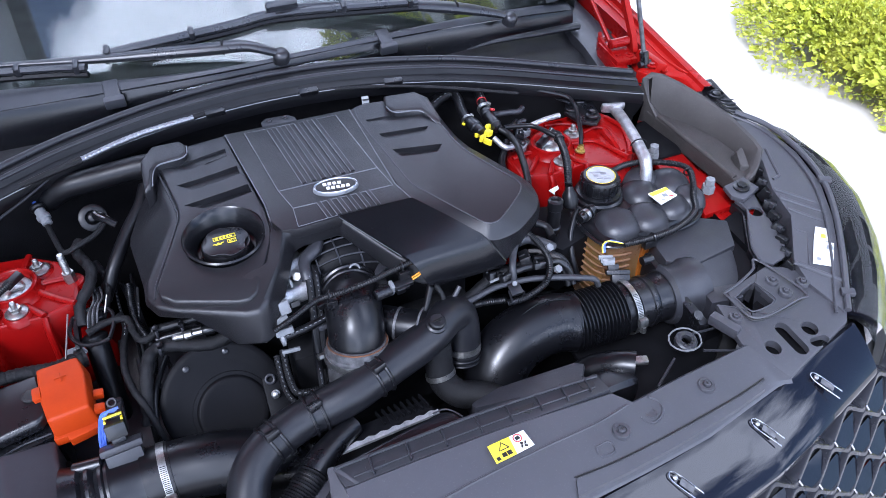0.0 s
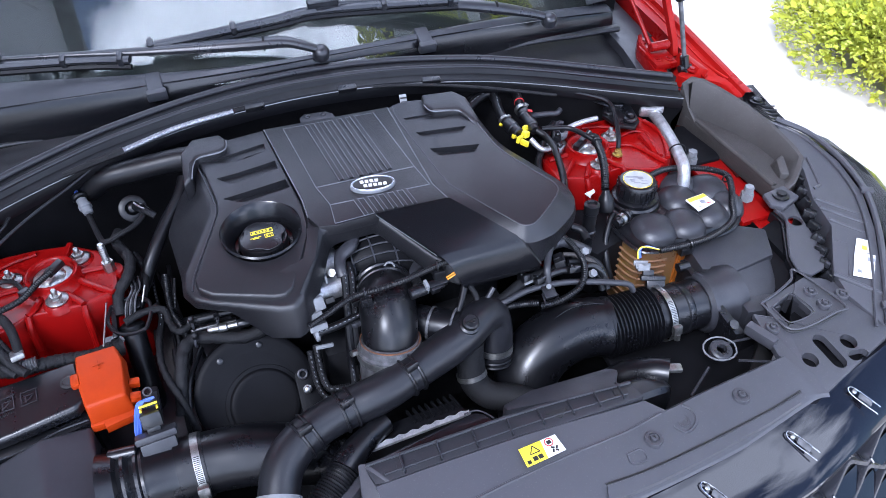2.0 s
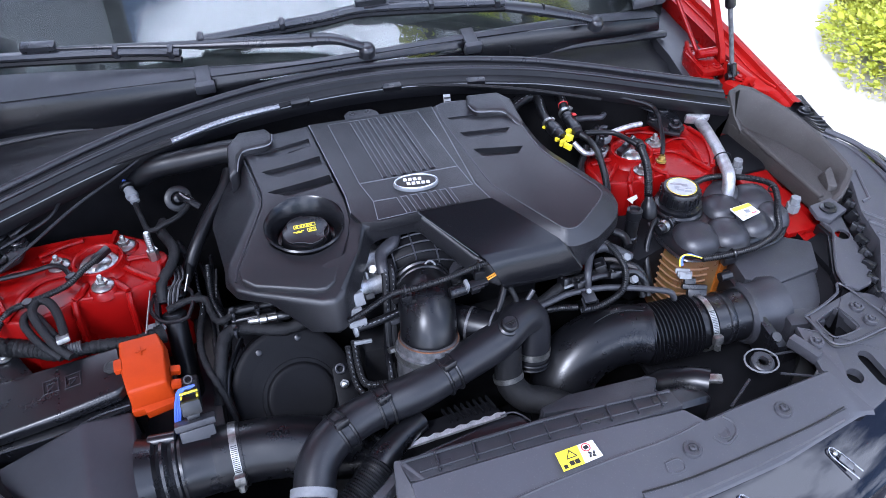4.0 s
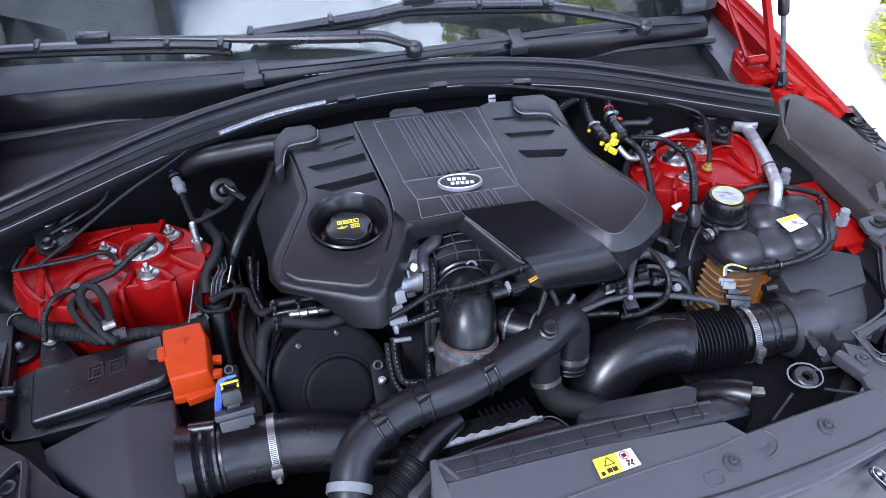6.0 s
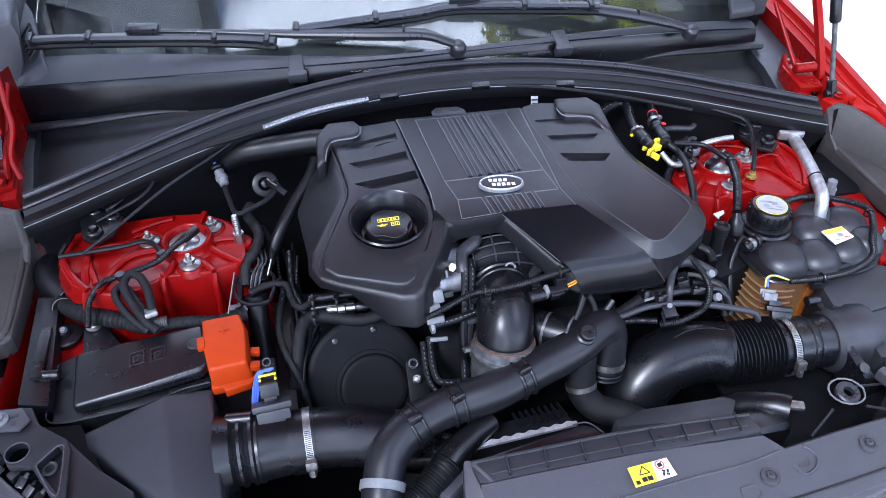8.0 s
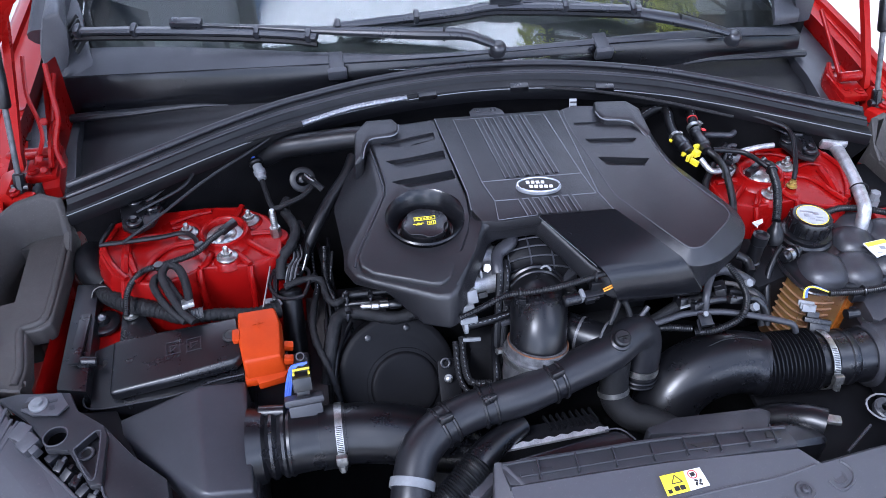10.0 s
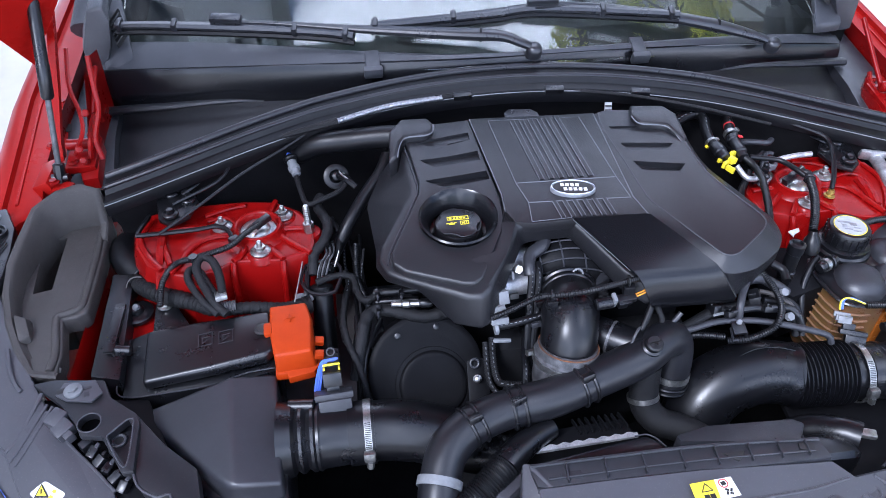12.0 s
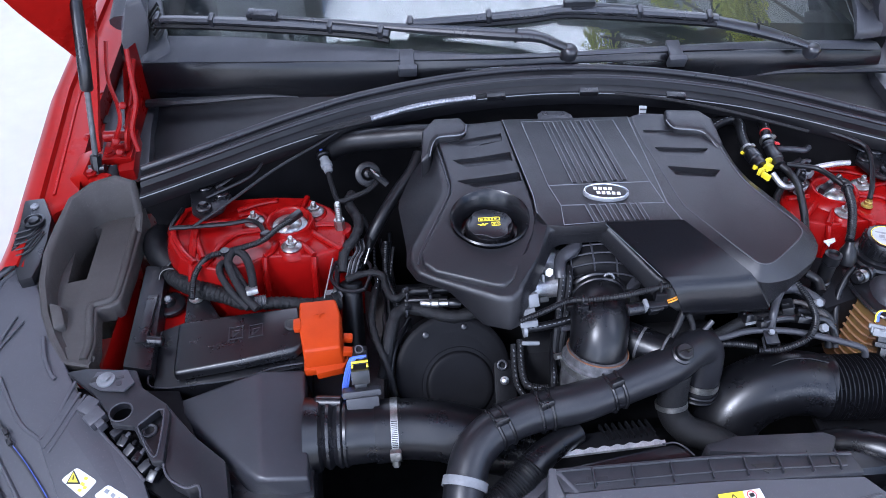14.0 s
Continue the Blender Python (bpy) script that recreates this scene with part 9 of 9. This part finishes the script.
for a, b, r in (((0.817, -0.212, 0.907), (0.872, -0.270, 0.896), 0.003), ((0.813, -0.232, 0.903), (0.867, -0.291, 0.892), 0.0036), ((0.810, -0.259, 0.898), (0.858, -0.315, 0.887), 0.003), ((0.869, -0.124, 0.924), (0.847, -0.189, 0.912), 0.003), ((0.847, -0.189, 0.912), (0.831, -0.192, 0.911), 0.003), ((0.738, -0.359, 0.879), (0.790, -0.418, 0.867), 0.004),
                ((0.789, -0.299, 0.8895), (0.805, -0.315, 0.8865), 0.0012), ((0.805, -0.315, 0.8865), (0.761, -0.371, 0.8765), 0.0012)):
    part("housing_rib", rod(a, b, r, n=8), PANEL_GREY, lampR)


def on_lamp(x, y, up):
    return (x, y, 0.9475 + 0.194 * y + up)


lb = part("paper_label", prism([on_lamp(x, y, 0.0045) for x, y in ((0.802, -0.334), (0.830, -0.353), (0.794, -0.392), (0.765, -0.374))], 0.001, 0), PAPER, lampR, "white paper label")
part("label_line", prism([on_lamp(x, y, 0.0052) for x, y in ((0.814, -0.352), (0.824, -0.358), (0.819, -0.364), (0.808, -0.358))], 0.0005, 0), GREY_BADGE, lb)
part("label_line", prism([on_lamp(x, y, 0.0052) for x, y in ((0.780, -0.366), (0.786, -0.370), (0.782, -0.375), (0.776, -0.371))], 0.0005, 0), GREY_BADGE, lb)
lb = part("paper_label", prism([on_lamp(x, y, 0.0045) for x, y in ((0.825, -0.312), (0.843, -0.325), (0.824, -0.346), (0.802, -0.334))], 0.001, 0), PAPER, lampR, "white paper label")
part("label_mark", prism([on_lamp(x, y, 0.0052) for x, y in ((0.822, -0.328), (0.829, -0.333), (0.823, -0.340), (0.816, -0.335))], 0.0005, 0), YELLOW, lb)
for k in range(9):
    x, y, z = 0.852 - 0.0120 * k, -0.140 - 0.025 * k, 0.903 - 0.0045 * k
    sk = part("socket", box((x - 0.016, y - 0.012, z - 0.006), (0.013, 0.022, 0.022), (12 * (k % 3), 10, 25 + 17 * (k % 2)), 0.002), PLASTIC, lampR, "black wiring socket at the lamp's edge")
    part("socket_pin", box((x - 0.020, y - 0.02, z + 0.003), (0.006, 0.008, 0.010), (0, 0, 20), 0.001), PLASTIC_GREY if k % 2 else PLASTIC, sk)


def on_left_lamp(x, y, up=0.0):
    return (x, y, 0.9428 + 0.195 * y + up)


part("housing_step", prism([on_left_lamp(x, y, 0.004) for x, y in ((-0.742, -0.262), (-0.716, -0.262), (-0.709, -0.285), (-0.681, -0.318), (-0.620, -0.385), (-0.600, -0.43), (-0.64, -0.45), (-0.71, -0.43), (-0.768, -0.322))], 0.02, 0.003), PANEL_GREY, lampL)
for pts, w, up in ((((-0.801, -0.158), (-0.791, -0.192), (-0.777, -0.219), (-0.768, -0.228)), 0.0032, 0.002), (((-0.738, -0.235), (-0.755, -0.296), (-0.769, -0.317)), 0.0030, 0.003), (((-0.719, -0.258), (-0.741, -0.313), (-0.752, -0.338)), 0.0024, 0.005), (((-0.727, -0.254), (-0.749, -0.310), (-0.760, -0.332)), 0.0024, 0.005),
                   (((-0.847, -0.220), (-0.802, -0.290), (-0.769, -0.317), (-0.752, -0.338), (-0.731, -0.362), (-0.70, -0.43)), 0.0028, 0.002), (((-0.711, -0.287), (-0.681, -0.321), (-0.650, -0.352), (-0.618, -0.386)), 0.0022, 0.004), (((-0.863, -0.159), (-0.850, -0.118)), 0.0020, 0.001), (((-0.868, -0.185), (-0.838, -0.128)), 0.0020, 0.001)):
    part("housing_rib", sweep([on_left_lamp(x, y, up - 0.0008) for x, y in pts], w, 8, 0.008, flat=0.7), PANEL_GREY, lampL)
for x, y, a in ((-0.695, -0.298, -45), (-0.706, -0.282, -30)):
    part("connector", join(box(on_left_lamp(x, y, 0.010), (0.022, 0.026, 0.020), (8, 6, a), 0.004), box(on_left_lamp(x + 0.010, y - 0.012, 0.012), (0.010, 0.012, 0.016), (8, 6, a), 0.002)), PANEL_GREY, lampL, "grey wiring connector at the lamp's edge")
for k in range(6):
    x, y = -0.672 + 0.0115 * k, -0.318 - 0.0125 * k
    sk = part("socket", box(on_left_lamp(x + 0.005, y + 0.003, -0.002), (0.012, 0.016, 0.016), (14 * (k % 3), 8, -45 + 19 * (k % 2)), 0.002), PLASTIC if k % 2 else BRACKET, lampL, "black wiring socket at the lamp's edge")
    part("socket_pin", box(on_left_lamp(x + 0.011, y + 0.008, 0.005), (0.005, 0.007, 0.008), (0, 20 * (k % 2), -30), 0.001), PANEL_GREY if k % 2 else PLASTIC, sk)


def left_label(points, label):
    corners = [V(*on_left_lamp(x, y, 0.0052)) for x, y in points]
    pts = []
    for k, p in enumerate(corners):
        a, b = corners[k - 1], corners[(k + 1) % 4]
        for t in (0.0, 0.5, 1.0):
            pts.append((p + (a - p).normalized() * 0.004 * (1 - t) ** 2 + (b - p).normalized() * 0.004 * t ** 2))
    return part("paper_label", prism(pts, 0.001, 0), PAPER, lampL, label)


lb = left_label(((-0.726, -0.377), (-0.709, -0.362), (-0.679, -0.382), (-0.695, -0.402)), "white laser warning label with a yellow triangle")
part("label_edge", prism([on_left_lamp(x, y, 0.0060) for x, y in ((-0.7118, -0.3655), (-0.7182, -0.3832), (-0.6992, -0.3852))], 0.0006, 0), INK_GAP, lb, "black edge of the warning triangle")
part("label_mark", prism([on_left_lamp(x, y, 0.0066) for x, y in ((-0.7115, -0.3690), (-0.7155, -0.3812), (-0.7030, -0.3826))], 0.0006, 0), YELLOW, lb)
part("label_mark", rod(on_left_lamp(-0.7105, -0.3735, 0.0072), on_left_lamp(-0.7098, -0.3795, 0.0072), 0.0008, n=5), INK_GAP, lb)
for x, y in ((-0.694, -0.378), (-0.697, -0.385), (-0.693, -0.390), (-0.699, -0.393)):
    part("label_mark", box(on_left_lamp(x, y, 0.0060), (0.005, 0.004, 0.0008), (11, 0, -30), 0), YELLOW, lb)
lb = left_label(((-0.680, -0.401), (-0.664, -0.388), (-0.634, -0.407), (-0.648, -0.424)), "white printed label")
for k in range(3):
    part("label_mark", box(on_left_lamp(-0.664 + 0.009 * k, -0.397 - 0.006 * k, 0.0060), (0.006, 0.005, 0.0006), (11, 0, -35), 0), GREY_BADGE, lb)
cable = part("lamp_cable", sweep([on_left_lamp(x, y, 0.004) for x, y in ((-0.845, -0.275), (-0.836, -0.283), (-0.815, -0.305), (-0.803, -0.325), (-0.779, -0.351), (-0.743, -0.396), (-0.72, -0.43))], 0.0016, 8, 0.008), INK_GAP, lampL, "thin black cable clipped along the lamp edge")
part("blue_core", sweep([on_left_lamp(x + 0.0022, y, 0.0038) for x, y in ((-0.803, -0.325), (-0.779, -0.351), (-0.743, -0.396), (-0.72, -0.43))], 0.0007, 6, 0.008), BLUE_WIRE, cable)
for x, y in ((-0.815, -0.305), (-0.806, -0.320)):
    part("cable_clip", box(on_left_lamp(x, y, 0.005), (0.007, 0.011, 0.006), (10, 0, 35), 0.002), PLASTIC, cable)

# wipers lying on the foot of the glass
def wiper(pts, arm, joint):
    pts, arm = ([V(*p).lerp(V(-0.22, -0.95, 1.745), 0.014) for p in q] for q in (pts, arm))
    w = thing("wiper", "dark lacquered wiper arm and blade resting on the windscreen", "wiper", arm[0], group="wipers")
    part("arm", sweep(arm, lambda u, q: 0.010 + 0.005 * ease(u / joint) if u < joint else 0.015 - 0.0105 * ease((u - joint) / 0.75), 12, 0.010, flat=0.75), WIPER_GREY, w)
    k = spline(arm, 0.005)
    c = int(joint * len(k))
    way = (k[c + 1] - k[c - 1]).normalized()
    part("joint", lathe(k[c] - way * 0.006, way, [(0, 0.010), (0.001, 0.0135), (0.005, 0.0135), (0.006, 0.010)], 16), WIPER_BLACK, w)
    part("pivot", lathe(V(*arm[0]) - V(0, 0, 0.012), (0, -0.4, 0.9), [(0, 0.015), (0.014, 0.015), (0.020, 0.012), (0.023, 0.006)], 22), WIPER_GREY, w)
    part("spine", sweep(pts, lambda u, q: 0.0105 - 0.004 * abs(u - 0.5), 8, 0.015, flat=0.8), WIPER_GREY, w)
    part("rubber", sweep([V(*p) - V(0, 0.002, 0.013) for p in pts], 0.0055, 6, 0.02), WIPER_BLACK, w)
    a, b = V(*pts[0]), V(*pts[-1])
    tw = math.degrees(math.atan2((b - a).y, (b - a).x))
    m = V(*arm[-1])
    part("carrier", join(box(m + V(0, 0, 0.004), (0.060, 0.018, 0.014), (20, 0, tw), 0.005), box(m + V(0.01, 0, -0.010), (0.050, 0.014, 0.016), (20, 0, tw), 0.004)), WIPER_GREY, w)
    ln = spline(pts, 0.01)
    for t in (0.02, 0.27, 0.76, 0.98):
        p = ln[int(t * (len(ln) - 1))]
        part("end_clip", box(p + V(0, 0, 0.001), (0.011, 0.0215, 0.019), (20, 0, tw), 0.004), WIPER_GREY, w)


wiper([(-0.709, 0.454, 1.120), (-0.635, 0.445, 1.120), (-0.505, 0.420, 1.120), (-0.399, 0.400, 1.118), (-0.315, 0.380, 1.116), (-0.265, 0.361, 1.115)],
      [(0.062, 0.302, 1.098), (0.038, 0.302, 1.110), (0.002, 0.316, 1.119), (-0.067, 0.331, 1.120), (-0.160, 0.353, 1.120), (-0.252, 0.374, 1.121), (-0.380, 0.402, 1.126), (-0.500, 0.424, 1.130)], 0.19)
wiper([(-0.233, 0.379, 1.125), (-0.120, 0.379, 1.129), (0.004, 0.387, 1.131), (0.071, 0.395, 1.133), (0.169, 0.385, 1.130), (0.260, 0.374, 1.125), (0.357, 0.360, 1.120)],
      [(0.556, 0.345, 1.056), (0.520, 0.353, 1.068), (0.447, 0.364, 1.087), (0.380, 0.375, 1.100), (0.298, 0.388, 1.114), (0.181, 0.392, 1.134), (0.095, 0.392, 1.144)], 0.26)

# ---------------------------------------------------------------- outside
part("bumper", loft([[V(x, nose(x) - 0.03 - q, z) for x in [-0.85 + 0.1 * i for i in range(18)]] for q, z in ((0.02, 0.70), (0.12, 0.60), (0.15, 0.45), (0.10, 0.28))], cap=False, closed=False), RED_GLOSS, body, "red bumper below the grille")
def foliage(name, count, mounds, size, mat, parent, seed, lift):
    """A crown of many small folded leaves scattered over uneven mounds."""
    rng = random.Random(seed)
    verts, faces = [], []
    for _ in range(count):
        cx, cy, cz, rx, ry, rz = rng.choice(mounds)
        u, v = rng.uniform(0, 2 * math.pi), math.acos(rng.uniform(-0.15, 1))
        n = V(math.sin(v) * math.cos(u), math.sin(v) * math.sin(u), math.cos(v))
        k = rng.uniform(lift, 1.0) + 0.10 * noise.noise(V(cx + n.x * 3, cy + n.y * 3, n.z * 3))
        p = V(cx + n.x * rx * k, cy + n.y * ry * k, max(0.02, cz + n.z * rz * k))
        d = (n + V(rng.uniform(-1, 1), rng.uniform(-1, 1), rng.uniform(-0.4, 0.8))).normalized()
        side = d.cross(V(rng.uniform(-1, 1), rng.uniform(-1, 1), rng.uniform(-1, 1))).normalized()
        up = side.cross(d).normalized()
        L = size * rng.uniform(0.6, 1.4)
        i = len(verts)
        verts += [p, p + d * L * 0.5 + side * L * 0.3 + up * L * 0.08, p + d * L, p + d * L * 0.5 - side * L * 0.3 + up * L * 0.08]
        faces += [(i, i + 1, i + 2), (i, i + 2, i + 3)]
    me = bpy.data.meshes.new(name)
    me.from_pydata([tuple(q) for q in verts], [], faces)
    me.materials.append(mat)
    ob = new(name, me)
    ob.parent = parent
    ob.matrix_parent_inverse = parent.matrix_basis.inverted()
    return ob


rng = random.Random(4)
for bx, by, rx, ry, h in ((3.12, 1.34, 0.62, 0.66, 0.42), (3.20, 0.55, 0.66, 0.68, 0.46), (4.15, 1.25, 0.75, 0.85, 0.62), (3.55, -0.55, 0.75, 0.65, 0.45), (4.5, 0.1, 0.9, 0.9, 0.7)):
    bush = thing("bush", "low yellow-green leafy bush at the edge of the drive", "bush", (bx, by, 0), group="bushes by the drive")
    mounds = [(bx, by, 0.08, rx, ry, h)]
    for k in range(9):
        a = rng.uniform(0, 2 * math.pi)
        q = rng.uniform(0.45, 0.95)
        mounds.append((bx + rx * q * math.cos(a), by + ry * q * math.sin(a), 0.10 + h * 0.45 * rng.random(), rx * 0.34, ry * 0.34, h * rng.uniform(0.35, 0.6)))
    for k in range(5):
        a = rng.uniform(0, 2 * math.pi)
        part("stem", rod((bx + 0.05 * math.cos(a), by + 0.05 * math.sin(a), 0), (bx + rx * 0.5 * math.cos(a), by + ry * 0.5 * math.sin(a), h * 0.6), 0.012, 0.005, n=6), BARK, bush)
    near = bx < 3.4
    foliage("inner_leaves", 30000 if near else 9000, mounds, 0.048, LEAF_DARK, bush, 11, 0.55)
    foliage("outer_leaves", 110000 if near else 18000, mounds, 0.019, LEAF, bush, 12, 0.88)


def facade(name, label, x, s, y0, y1, h, cols, rows):
    """A plain rendered house front facing the drive, with framed windows."""
    b = thing(name, label, "building", (x, (y0 + y1) / 2, 0), group="houses round the drive")
    part("wall", box((x + s * 2, (y0 + y1) / 2, h / 2), (4, y1 - y0, h), bevel=0.02), RENDER_GREY, b)
    part("roof_edge", box((x + s * 1.9, (y0 + y1) / 2, h + 0.1), (4.6, y1 - y0 + 0.6, 0.25), bevel=0.03), DARK_TRIM, b)
    for i in range(cols):
        for j in range(rows):
            y, z = y0 + (i + 0.5) * (y1 - y0) / cols, 1.6 + j * 3.0
            w = part("window", box((x - s * 0.02, y, z), (0.10, 1.5, 1.5), bevel=0.01), WHITE, b)
            for k in (-1, 1):
                part("pane", box((x - s * 0.08, y + k * 0.36, z), (0.02, 0.62, 1.3), bevel=0.004), GLOSS, w)
    return b


facade("house", "grey rendered house with white framed windows beside the drive", -4.8, -1, -3.6, 6.2, 12.4, 4, 4)
facade("house", "grey rendered house behind the bushes", 6.6, 1, -1.6, 7, 14.0, 3, 4)
tr = thing("tree", "slender tree with open foliage beside the house", "tree", (5.6, 2.4, 0))
part("trunk", sweep([(5.6, 2.4, 0), (5.5, 2.42, 3.0), (5.3, 2.35, 6.0), (5.1, 2.3, 9.5)], lambda u, q: 0.12 * (1 - 0.8 * u), 10, 0.2), BARK, tr)
crown_mounds = []
rng = random.Random(9)
for k in range(14):
    a, z = rng.uniform(0, 2 * math.pi), rng.uniform(4.6, 10.4)
    q = rng.uniform(0.5, 1.4)
    e = V(5.0 + q * math.cos(a), 2.3 + q * math.sin(a), z)
    part("limb", rod((5.6 - 0.05 * z, 2.33, z - 0.6), e, 0.035, 0.012, n=6), BARK, tr)
    crown_mounds.append((e.x, e.y, e.z, 0.55, 0.55, 0.4))
foliage("crown", 7000, crown_mounds, 0.11, LEAF_DARK, tr, 21, 0.2)
